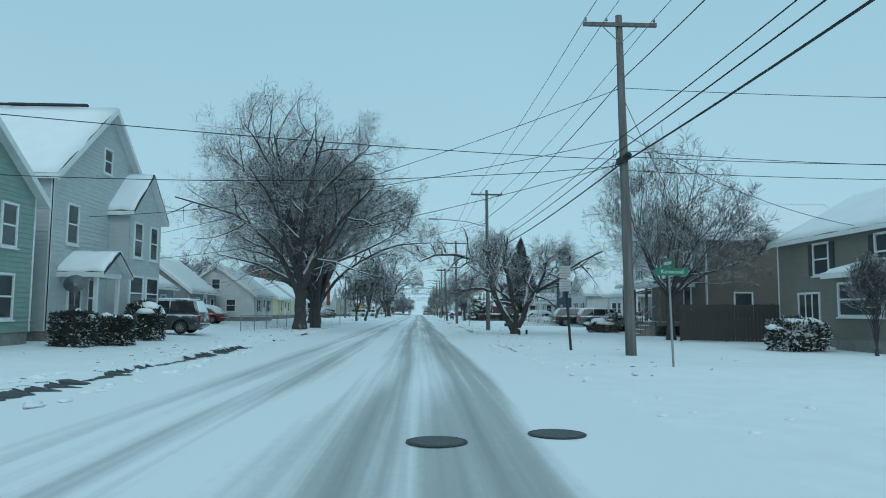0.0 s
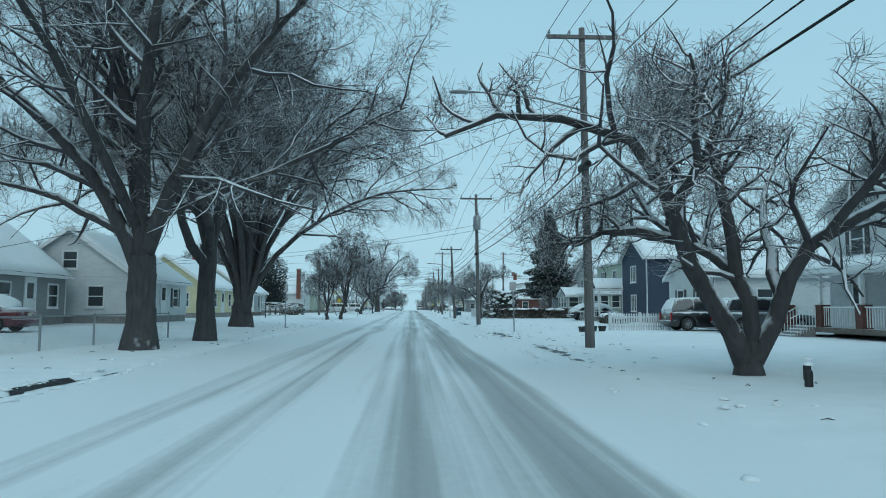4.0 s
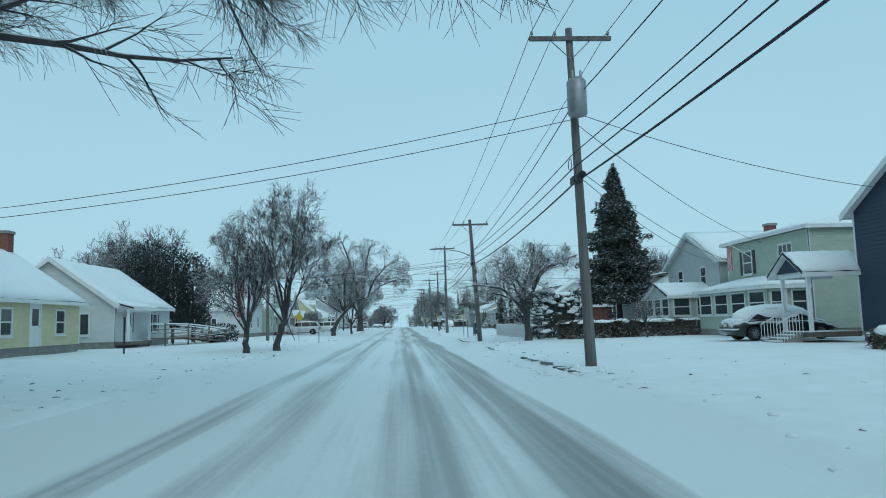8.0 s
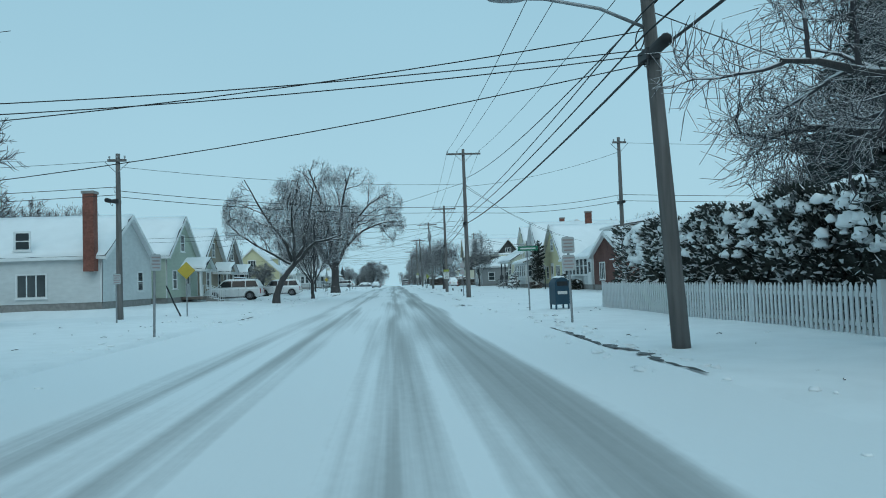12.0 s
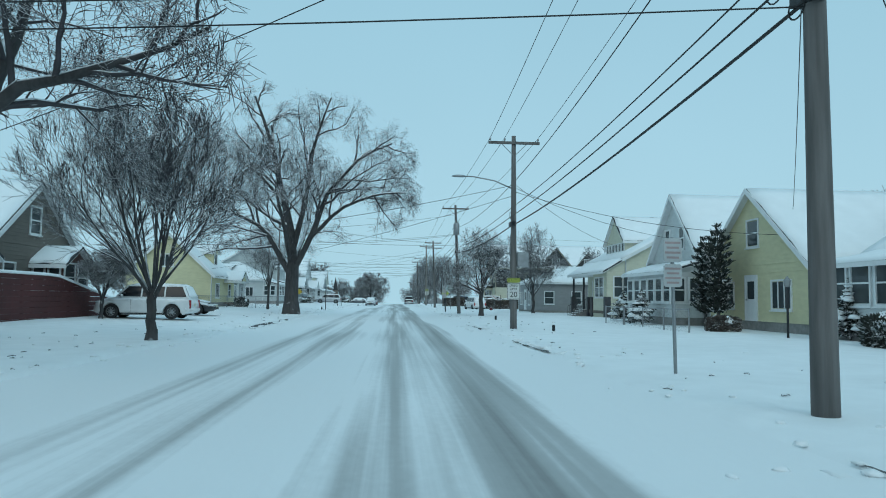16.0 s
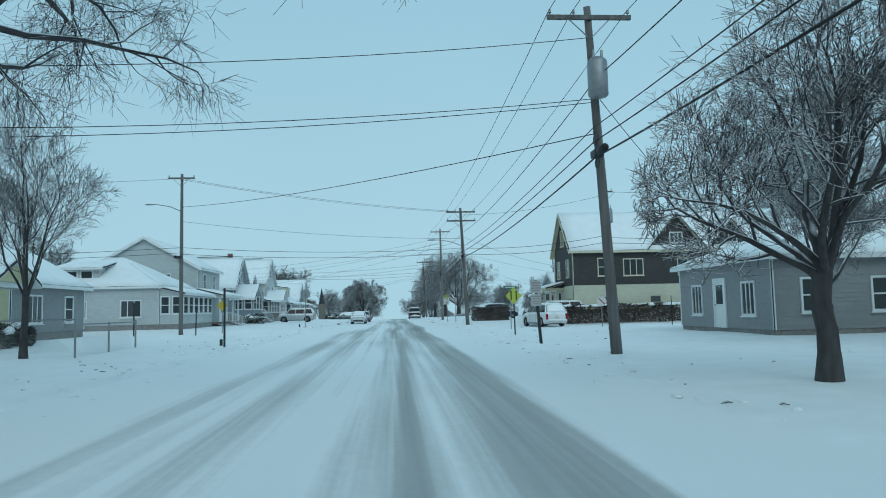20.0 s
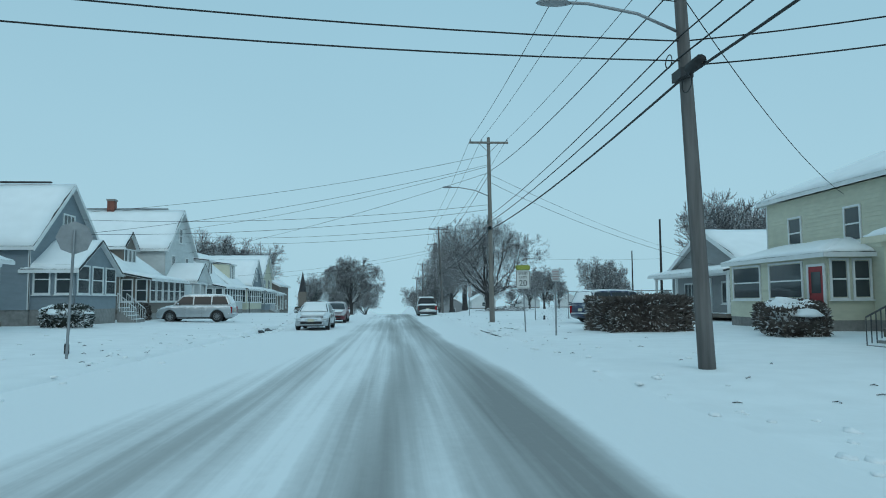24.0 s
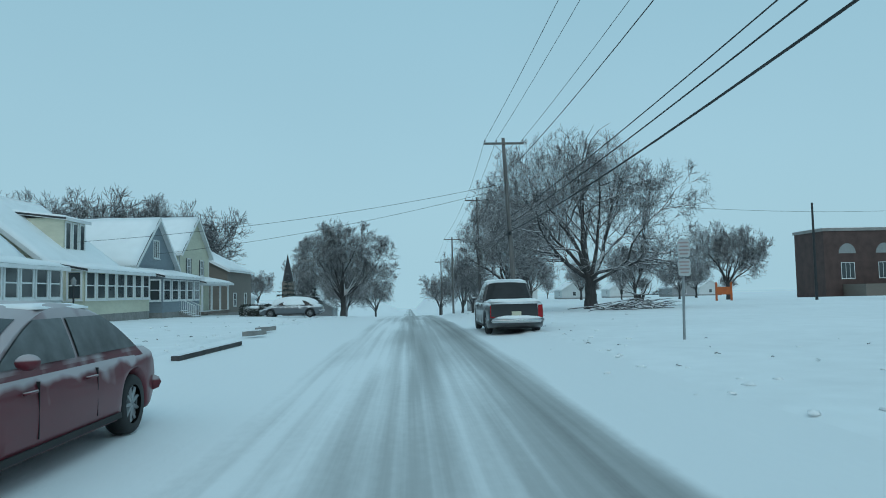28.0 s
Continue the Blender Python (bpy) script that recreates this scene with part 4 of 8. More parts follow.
def conifer(label, x, y, height, radius, seed, n=9000, narrow=False, z=None, bare=0.08, name="spruce_tree", leaf=None):
    t = thing(name, label, "conifer", pose(x, y, (gz(x, y) if z is None else z) - 0.05), "conifers")
    part("trunk", MB().tube([(0, 0, 0), (0, 0, height * 0.6), (0, 0, height * 0.97)], [height * 0.018, height * 0.011, 0.02], 8), BARK, t)
    whorls = max(10, int(height * 2.4))

    def spot(r, m):
        lev = np.sqrt(r.uniform(0, 1, m))
        k = np.floor(lev * whorls) / whorls
        hz = height * (1 - k * (1 - bare))
        env = radius * (k ** 0.8) * (0.8 + 0.35 * np.sin(k * 91) ** 2) if not narrow else radius * np.minimum(1, 0.25 + 1.5 * np.sin(np.clip(k, 0, 1) * 2.6))
        nb = 9
        az = np.floor(r.uniform(0, nb, m)) / nb * 2 * math.pi + k * 37.0 + r.normal(0, 0.13, m)
        f = r.uniform(0.12, 1.0, m) ** 0.7
        env = env * ((0.75 if narrow else 0.5) + (0.4 if narrow else 0.75) * ((np.sin(np.floor(az * 1.5) * 12.9 + k * 78.2) * 43758.5) % 1))
        rad = env * f
        zz = hz - rad * (0.30 if not narrow else -0.55) + r.normal(0, 0.10 * height / 12, m) + (f ** 3) * 0.12 * env
        p = np.stack([rad * np.cos(az), rad * np.sin(az), np.maximum(zz, 0.15)], -1)
        d = np.stack([np.cos(az), np.sin(az), np.full(m, -0.25 if not narrow else 1.1)], -1)
        return p, d

    tagged(part("foliage", with_mat(clump("foliage", seed, n, max(0.13, height * 0.014) if not narrow else 0.16, spot), leaf or (SNOWLEAF if narrow else NEEDLE)), leaf or (SNOWLEAF if narrow else NEEDLE), t, "dark green needles dusted with snow"), kind="stuff")
    return t


def hedge(label, x0, x1, y0, y1, h, seed, n, leaf=LEAFDARK, size=0.12, cap=True, name="hedge", round_=0.0, category="hedge", cap_h=0.16):
    """A clipped or loose hedge: twigs and leaves through its body, snow on its top."""
    cx, cy = (x0 + x1) / 2, (y0 + y1) / 2
    hx, hy = abs(x1 - x0) / 2, abs(y1 - y0) / 2
    z = gz(cx, cy) - 0.05
    t = thing(name, label, category, pose(cx, cy, z))

    def spot(r, m):
        u = r.uniform(-1, 1, (m, 3))
        face = r.integers(0, 3, m)
        face = np.where((face == 0) & (r.uniform(0, 1, m) < 0.75 * (hx > 2 * hy)), 1, np.where((face == 1) & (r.uniform(0, 1, m) < 0.75 * (hy > 2 * hx)), 0, face))
        u[:, 0] = np.where(face == 0, np.sign(u[:, 0]) * r.uniform(0.8, 1.02, m), u[:, 0])
        u[:, 1] = np.where(face == 1, np.sign(u[:, 1]) * r.uniform(0.8, 1.02, m), u[:, 1])
        u[:, 2] = np.where(face == 2, r.uniform(0.85, 1.02, m), u[:, 2])
        if round_:
            q = np.linalg.norm(u * [1, 1, 0.8], axis=1, keepdims=True)
            u = u * (1 - round_ + round_ / np.maximum(q, 0.35))
        bumpy = 1 + 0.10 * np.sin(u[:, :1] * hx * 2.1 + seed) + 0.08 * np.sin(u[:, 1:2] * hy * 1.7 + 2 * seed)
        p = np.stack([u[:, 0] * hx * bumpy[:, 0], u[:, 1] * hy * bumpy[:, 0], np.maximum(0.05, h / 2 + u[:, 2] * h / 2 * bumpy[:, 0])], -1)
        return p, np.stack([u[:, 0], u[:, 1], u[:, 2] * 0.6 + 0.3], -1)

    core = MB().blob((0, 0, h * 0.45), (hx * 0.8, hy * 0.8, h * 0.42), 10, 7, 0.1, False) if round_ else MB().box((-hx + min(0.3, hx * 0.35), -hy + min(0.3, hy * 0.35), 0), (hx - min(0.3, hx * 0.35), hy - min(0.3, hy * 0.35), h * 0.8))
    part("core", core, leaf, t)
    tagged(part("leaves", with_mat(clump("leaves", seed, n, size, spot), leaf), leaf, t), kind="stuff")
    if cap:
        r = random.Random(seed)
        sn = MB()
        area = max(3, int(hx * hy * 4 / (0.16 if round_ else 0.35)))
        for i in range(min(area, 160)):
            a, b = r.uniform(-1, 1), r.uniform(-1, 1)
            if round_ and a * a + b * b > 0.9:
                continue
            zz = h * (1 - (0.28 * (a * a + b * b) if round_ else 0)) - 0.03
            q = r.uniform(0.22, 0.5) * min(1.0, max(hx, 0.3) + 0.2)
            sn.blob((a * hx * 0.85, b * hy * 0.93, zz), (q, q * r.uniform(0.8, 1.3), cap_h * r.uniform(0.7, 1.3)), 8, 5, 0.2)
        if h > 2:
            for i in range(170):
                b, zz = r.uniform(-1, 1), h * r.uniform(0.55, 0.99)
                q = r.uniform(0.12, 0.34)
                sn.blob((-hx * r.uniform(0.95, 1.06), b * hy, zz), (q * 0.6, q, q * 0.7), 7, 5, 0.3)
            for i in range(30):
                q = r.uniform(0.12, 0.34)
                sn.blob((r.uniform(-1, 1) * hx, -hy * 1.02, h * r.uniform(0.5, 0.98)), (q, q * 0.6, q * 0.7), 7, 5, 0.3)
        if not round_ and h < 2:
            part("snow_layer", snow_sheet([(-hx, -hy * 0.9, h * 0.97), (hx, -hy * 0.9, h * 0.97), (hx, hy * 0.9, h * 0.97), (-hx, hy * 0.9, h * 0.97)], 0.12, 24, 6, seed, 0.12), ROOFSNOW, t, "white snow lying on top", smooth=True)
        tagged(part("snow_cap", sn, ROOFSNOW, t, "clumps of snow on top", smooth=True), kind="stuff")
    return t


# ---- the poles along the street ----
pole("p0", 7.4, -26, 10.6)
pole("p1", 7.45, 8.9, 11.0, lean=(-0.25, 0), radius=0.18, zc=6.35)
pole("p2", 5.95, 40.4, 10.55, lean=(-0.15, 0), lamp=8.6, reach=4.0, zc=6.0)
pole("p3", 5.2, 70.9, 9.7, lean=(-0.2, 0), drum=True, zc=5.4)
pole("p4", 5.14, 98.85, 8.05, lean=(-0.45, 0), lamp=6.4, zc=5.3)
pole("p5", 5.36, 136.45, 10.33, lean=(-0.05, 0), zc=5.3)
pole_six = pole("p6", 5.7, 161.05, 8.9, lean=(-0.05, 0), lamp=7.25, zc=4.95)
part("equipment_box", MB().box((0.14, -0.22, 3.0), (0.66, 0.16, 3.66)), STEEL, pole_six, "grey steel equipment box")
pole("p7", 6.05, 192.8, 9.75, lean=(-0.45, 0), drum=True, zc=5.7)
pole("p8", 6.13, 232.6, 9.65, lean=(-0.4, 0), lamp=7.3, arms=2, zc=5.8)
pole("p9", 6.16, 262.4, 11.25, lean=(-0.1, 0), lamp=8.45, material=POLEPALE, zc=5.8)
pole("p10", 6.3, 307.2, 10.4, lean=(-0.5, 0), zc=5.0)
pole("p11", 7.2, 337.0, 10.8, lean=(-0.15, 0), zc=5.2)
pole("p12", 6.6, 372.0, 9.4, zc=4.4)
pole("p13", 6.5, 408.0, 7.5, zc=3.0)
pole("w1", -13.4, 122.6, 7.9, length=0.9, group="utility poles of the side streets")
pole("w2", -16.0, 228.1, 11.9, lean=(0, 0), length=2.0, lamp=9.9, reach=2.2, group="utility poles of the side streets")
pole("e1", 15.0, 131.5, 10.0, length=0.9, group="utility poles of the side streets")
pole("e2", 16.2, 225.6, 10.1, length=0.9, drum=True, group="utility poles of the side streets")
line = ["p0", "p1", "p2", "p3", "p4", "p5", "p6", "p7", "p8", "p9", "p10", "p11", "p12", "p13"]
LOW = {"p0": 6.4, "p1": 6.35, "p2": 6.0, "p3": 5.4, "p4": 5.3, "p5": 5.3, "p6": 4.95, "p7": 5.7, "p8": 5.8, "p9": 5.8, "p10": 5.0, "p11": 5.2, "p12": 4.4, "p13": 3.0}
for a, b in zip(line, line[1:]):
    za, zb = POLES[a][5], POLES[b][5]
    span = abs(POLES[b][1] - POLES[a][1])
    sg = span * 0.009
    for dx, dz, r in ((-1.14, 0.22, 0.011), (-0.45, 0.22, 0.010), (1.14, 0.22, 0.011)):
        wire(on_pole(a, dx, za + dz), on_pole(b, dx, zb + dz), sg, r)
    wire(on_pole(a, 0.15, za - 1.7), on_pole(b, 0.15, zb - 1.7), sg * 1.3, 0.016)
    for dz, r, k in ((0.0, 0.027, 1.0), (0.45, 0.018, 0.8), (0.85, 0.015, 0.9)):
        wire(on_pole(a, -0.12, LOW[a] + dz), on_pole(b, -0.12, LOW[b] + dz), sg * k, r, "cable", "thick black telephone cable hanging between poles")
for a, b, pairs in (("p5", "w1", ((6.6, 6.4), (6.2, 6.1), (8.2, 7.6))), ("p5", "e1", ((6.6, 6.6), (6.2, 6.2), (8.0, 9.4))), ("p8", "w2", ((9.7, 11.9), (9.6, 11.8), (7.4, 8.6), (6.6, 6.6), (6.2, 6.1))), ("p8", "e2", ((9.4, 9.9), (6.6, 6.8), (6.1, 6.3))), ("p7", "w2", ((6.4, 9.7),))):
    for za, zb in pairs:
        wire(on_pole(a, 0, za), on_pole(b, 0, zb), 0.35, 0.016 if za < 7 else 0.011)
for key, dx in (("w1", -45), ("w2", -45), ("e1", 45), ("e2", 45)):
    for z in (6.2, 6.6, POLES[key][5]):
        p = on_pole(key, 0, z)
        wire(p, p + Vector((dx, 1.5, 0.2)), 0.5, 0.016 if z < 7 else 0.011)
# service drops to the houses
for key, z, x, y, zz in (("p1", 8.9, -14, 25, 5.5), ("p1", 6.5, -24, -6.4, 5.6), ("p1", 6.3, -14, 3.4, 4.9), ("p1", 8.9, 35, 7, 9.0), ("p1", 6.15, 35, 7, 6.4), ("p1", 6.6, 35, 7, 7.0), ("p1", 6.4, -13, 24, 4.2), ("p1", 7.2, -12.6, 15, 5.2), ("p1", 8.7, 16, 24, 5.2), ("p1", 7.4, 17, 12, 4.8), ("p1", 6.8, 32, 9, 7.0),
                         ("p2", 8.6, -17, 46, 3.6), ("p2", 7.6, 20, 47, 5.8), ("p2", 8.4, -17, 61, 3.5), ("p2", 8.2, 17.5, 59, 3.4), ("p3", 7.7, -18.4, 74, 5.0), ("p3", 7.3, -18.4, 74.3, 4.8), ("p3", 7.5, 18.8, 74, 5.4), ("p3", 7.2, 20.5, 90, 5.5), ("p3", 5.6, 21, 98, 5.2), ("p3", 5.8, 22, 96, 4.8),
                         ("p4", 5.85, -18.4, 101.5, 4.5), ("p4", 5.5, -18.4, 100.2, 5.1), ("p4", 5.4, -18.4, 100.9, 5.0), ("p4", 6.2, 21, 104, 4.4), ("p4", 5.25, -18.4, 107, 4.1), ("p5", 5.6, -34, 139.5, 5.4), ("p5", 5.25, -34, 140, 5.2), ("p5", 8.3, -16, 150, 4.8), ("p5", 8.0, 16.5, 147, 4.4), ("p5", 8.2, 17, 157, 5.5),
                         ("p6", 6.9, -16, 166, 4.0), ("p6", 6.8, 17.5, 168, 5.0), ("p6", 7.0, 17, 180, 5.5), ("p6", 6.4, -17, 196, 4.0), ("p6", 6.6, 17, 158, 4.5), ("p7", 9.2, -17, 188, 6.8), ("p7", 7.4, -18, 190, 6.1), ("p7", 7.3, -18, 190.4, 5.9), ("p7", 7.6, 15, 202, 3.2),
                         ("p8", 7.6, 18, 246, 5.6), ("p9", 7.4, -18, 262, 6.4), ("p9", 7.1, -18, 262.6, 5.6), ("p9", 10.5, -18, 263, 7.0), ("p9", 9.9, -18, 263.6, 5.8), ("p9", 9.8, -18.5, 283.5, 8.0), ("p9", 6.3, -18.5, 284, 7.4), ("p9", 5.95, -18.5, 284.4, 6.9), ("p9", 8.8, 20, 262, 3.6), ("p9", 9.3, 34, 300, 7.0), ("p9", 9.4, -18.4, 285, 6.0), ("p10", 8.0, -18, 304, 4.6), ("p10", 7.7, -18, 316, 4.6), ("p10", 7.4, 40, 322, 7.5)):
    wire(on_pole(key, 0, z), (x, y, zz), 0.45, 0.011, "service_wire", "thin service wire running from a pole to a house")

# ---- houses on the east side ----
house("beige two-storey house behind a dark fence", 1, 17, 8.5, 9.5, 8, 4.6, 2.2, S_BEIGE, "e", front=((2, 3.0, 1.0, 1.2, 2), (6, 3.0, 1.0, 1.2, 2), (3, 1.0, 1.5, 1.2, 3), (7, 1.0, 1.5, 1.2, 3)), south=((3, 3.0, 1.0, 1.2, 2),), porch=dict(u0=0.4, u1=3.6, depth=1.0, height=2.8, kind="closed", wins=1, roof="hip", rise=0.5, winh=1.1), shutters=DARKTRIM)
house("grey-brown house with a raised front porch and wooden stairs", 1, 16.2, 24.2, 9, 9, 5.6, 2.4, S_BROWN, "g", front=((2.5, 3.6, 1.0, 1.3, 2), (6.5, 3.6, 1.0, 1.3, 2)), south=((2, 1.2, 0.9, 1.3, 2), (6, 3.4, 0.9, 1.3, 2)), base=0.9, porch=dict(u0=1.5, u1=8.6, depth=2.2, height=3.1, posts=4, step=(2.6, 1.3), post_mat=WOODDECK, door_mat=DARKTRIM))
house("white two-storey house with a brown-roofed porch", 1, 20, 41.5, 8.6, 9, 5.9, 2.2, S_WHITE, "g", front=((2.2, 3.7, 0.9, 1.4, 2), (6.4, 3.7, 0.9, 1.4, 2)), south=((2, 3.7, 0.9, 1.3, 2), (6, 3.7, 0.9, 1.3, 2), (4, 1.1, 1.0, 1.3, 2)), shutters=DARKTRIM, chim=((5, 5.5, 9.6, BRICK),), porch=dict(u0=0, u1=8.6, depth=2.4, height=2.9, kind="open", posts=4, wallm=S_BRICK, half=True, door_mat=TRIM, step=(6.5, 1.2)))
house("small white gabled house", 1, 17.6, 57.6, 7, 9, 3.3, 1.9, S_WHITE, "g", front=((2.0, 1.2, 1.0, 1.2, 2), (5.0, 1.2, 1.0, 1.2, 2)), south=((3, 1.2, 0.9, 1.2, 2),), shutters=DARKTRIM)
house("dark navy two-storey house with white windows", 1, 18.7, 72.6, 6.4, 12, 5.4, 1.85, S_NAVY, "g", front=((3.2, 3.45, 1.25, 1.25, 3), (3.2, 1.05, 1.25, 1.25, 3)), south=((5.5, 1.2, 0.7, 0.9, 1),), shutters=DARKTRIM, porch=dict(u0=6.5, u1=8.7, depth=2.2, height=3.0, posts=2, roof="gable", rise=0.8, step=(7.6, 1.2), rail=False))
house("pale green two-storey house with dark shutters", 1, 20.6, 85.5, 9, 9, 5.6, 1.0, S_PALEGREEN, "h", front=((2.2, 3.7, 1.3, 1.3, 3), (6.4, 3.7, 1.0, 1.3, 2)), south=((3, 3.6, 0.9, 1.2, 2), (6, 3.6, 0.9, 1.2, 2)), shutters=DARKTRIM, porch=dict(u0=0.3, u1=8.6, depth=2.2, height=2.7, kind="closed", wins=4, roof="hip", rise=0.7, winh=1.1))
house("pale grey house with a small gabled entry", 1, 21, 96.6, 9, 10, 5.0, 2.2, S_BLUEWHITE, "g", front=((2.5, 3.4, 0.8, 1.2, 2), (6.5, 3.4, 0.8, 1.2, 2)), south=((2, 3.4, 0.8, 1.2, 2), (5, 1.2, 0.8, 1.2, 2)), chim=((5, 2.5, 7.6, BRICK),), porch=dict(u0=0.8, u1=5.2, depth=3.2, height=2.7, kind="closed", wins=3, roof="gable", rise=0.8, winh=1.1))
house("grey low house behind a tall snowy hedge", 1, 20, 107.5, 9, 9, 3.0, 2.3, S_GREY, "e", front=((2.5, 1.2, 1.0, 1.2, 2),), south=((3, 1.2, 0.8, 1.1, 2),), chim=((3.5, 2.0, 6.6, BRICK),), dormers=((5.5, 3.2, 4.7, "shed"),))
house("low red-brick house with a gabled front", 1, 16, 134.3, 7.6, 9, 2.75, 1.6, S_BRICK, "g", front=((5.2, 0.95, 1.25, 1.2, 3),), south=((3, 1.0, 0.9, 1.2, 2),))
house("white house with a wide dormer and a glazed porch", 1, 18.2, 143, 11, 9, 3.2, 3.0, S_WHITE, "e", dormers=((4.5, 3.4, 5.4, "shed"),), south=((4, 3.4, 0.9, 1.1, 2),), porch=dict(u0=0.4, u1=10.6, depth=1.9, height=2.75, kind="closed", wins=7, rise=0.55, door_mat=TRIM, winh=1.45))
house("yellow gabled house with a brick chimney", 1, 16.9, 155.6, 9.2, 9, 3.1, 3.5, S_YELLOW, "g", front=((2.2, 1.1, 1.5, 1.2, 3), (7.0, 1.1, 0.9, 1.2, 2), (4.6, 4.0, 1.0, 1.2, 2)), south=((3, 1.2, 0.8, 1.2, 2),), chim=((4.5, 6.4, 8.2, BRICK),), doors=((4.8, TRIM),))
house("white gabled house with dormers and a glazed porch", 1, 16.6, 165.2, 7.0, 10, 3.95, 3.6, S_WHITE, "g", front=((2.5, 4.4, 0.65, 1.2, 2), (4.6, 4.4, 0.65, 1.2, 2)), south=((2.5, 2.0, 0.8, 1.2, 2),), porch=dict(u0=-0.1, u1=7.0, depth=1.7, height=2.95, kind="closed", wins=6, rise=0.65, winh=1.25))
cream = house("pale yellow bungalow with a deep front porch", 1, 17.4, 180.2, 10.3, 15, 4.6, 4.1, S_CREAM, "e", base=0.6, dormers=((5.2, 4.8, 6.2, "gable"),), south=((0.16, 1.65, 0.62, 1.5, 2), (3.4, 4.95, 0.4, 0.85, 2), (2.4, 2.2, 0.5, 0.65, 1)), front=((8.0, 1.6, 1.2, 1.4, 2),), chim=((7.3, 7.2, 9.7, BRICK),), porch=dict(u0=0.0, u1=10.3, depth=1.5, height=3.5, posts=4, post_mat=DARKTRIM, rise=1.15, step=(6.2, 1.8, DARKTRIM), door_mat=DARKTRIM, wallm=S_CREAM, rail=False))
sun_room = part("sun_room", MB().box((-1.44, 0.0, -0.4), (-0.02, 3.6, 3.49)), S_CREAM, cream, "closed end of the porch with pale yellow siding")
for face, width in ((lambda a, zz, o: (-1.44 - o, a, zz), 3.6), (lambda a, zz, o: (a - 1.44, -o, zz), 1.42)):
    rows = MB()
    courses(rows, face, 0, width, 0.2, 3.49)
    part("siding", rows, S_CREAM, sun_room)
window(cream, lambda a, zz, o: (a, -o, zz), -0.56, 1.65, 0.62, 1.5, 2, GLASS, TRIM, name="porch_window")
for u in (1.25, 2.4):
    window(cream, lambda a, zz, o: (-1.44 - o, a, zz), u, 1.65, 1.0, 1.45, 2, GLASS, TRIM, name="porch_window")
for u in (0.0, 3.6, 4.7, 9.95):
    part("pier", MB().box((-1.58, u - 0.06, -0.3), (-1.14, u + 0.36, 1.65)), DARKTRIM, cream, "dark brown boxed porch pier")
house("low grey ranch house with white-trimmed windows", 1, 14.2, 199.2, 8.6, 12, 2.95, 1.8, S_GREY, "h", front=((1.8, 0.85, 0.95, 1.25, 3), (6.6, 0.85, 0.95, 1.25, 3)), south=((1.6, 0.95, 0.9, 1.2, 2), (4.4, 0.95, 0.9, 1.2, 2), (8, 0.95, 0.9, 1.2, 2)), base=0.25, doors=((4.3, TRIM),))
dark = house("large dark-shingled house with cream ground floor and cream gables", 1, 15.0, 231.8, 6.4, 17, 6.2, 3.3, S_DARK, "g", lower=(S_CREAM, 3.1), front=((3.2, 6.7, 1.0, 1.3, 3), (1.6, 3.9, 0.9, 1.4, 2), (4.8, 3.9, 0.9, 1.4, 2), (1.4, 1.0, 1.2, 1.0, 3)), south=((2.6, 3.9, 0.8, 1.4, 2), (5.2, 3.9, 1.6, 1.3, 3), (9.5, 3.9, 0.8, 1.3, 2), (13.5, 3.9, 2.0, 1.3, 3), (3.0, 1.0, 0.9, 1.1, 2), (7.0, 1.0, 0.9, 1.1, 2), (13.0, 1.0, 1.2, 1.1, 3)), trim=mat("cream_trim", (0.60, 0.55, 0.42), 0.6, amount=0.1), porch=dict(u0=3.2, u1=6.2, depth=1.4, height=3.0, posts=2, rise=0.5, step=(4.6, 1.3, DARKTRIM), rail=False, door_mat=DARKTRIM))
for v, w in ((9.0, 4.6), (13.8, 3.6)):
    g_ = MB().add([(v - w / 2, -0.05, 6.2), (v + w / 2, -0.05, 6.2), (v, -0.05, 6.2 + w * 0.62)], [(0, 1, 2)])
    part("cross_gable", g_, S_DARK, dark)
    S_ = lambda a, zz, o: (a, -0.06 - o, zz)
    mb_ = MB()
    courses(mb_, S_, v - w / 2, v + w / 2, 6.18, 6.2, 6.2 + w * 0.62)
    part("siding", mb_, S_DARK, dark)
    window(dark, S_, v, 6.6, 1.0, 0.8, 3)
    for e in (-1, 1):
        roof_quad(dark, [(v + e * (w / 2 + 0.35), -0.45, 6.0), (v + e * (w / 2 + 0.35), 2.9, 6.0), (v, 2.9, 6.3 + w * 0.62), (v, -0.45, 6.3 + w * 0.62)], trim=bpy.data.materials["cream_trim"])
house("cream two-storey house with a red front door", 1, 18.2, 243.2, 9, 9, 5.8, 2.2, S_CREAM, "h", front=((2.6, 3.6, 0.9, 1.3, 2), (6.6, 3.6, 0.9, 1.3, 2)), south=((3, 3.6, 0.9, 1.3, 2),), porch=dict(u0=1.6, u1=9.3, depth=1.8, height=3.0, kind="closed", wins=2, roof="hip", rise=0.7, winh=1.4, door_mat=mat("red_door", (0.30, 0.02, 0.025), 0.5)))
house("grey gabled bungalow with white trim", 1, 20, 257.5, 11, 9, 3.2, 2.4, S_GREY, "g", front=((2.5, 1.1, 1.6, 1.2, 3), (8.0, 1.1, 1.6, 1.2, 3)), doors=((5.3, TRIM),), porch=dict(u0=0, u1=11, depth=1.4, height=2.9, posts=4, rise=0.4, rail=False))

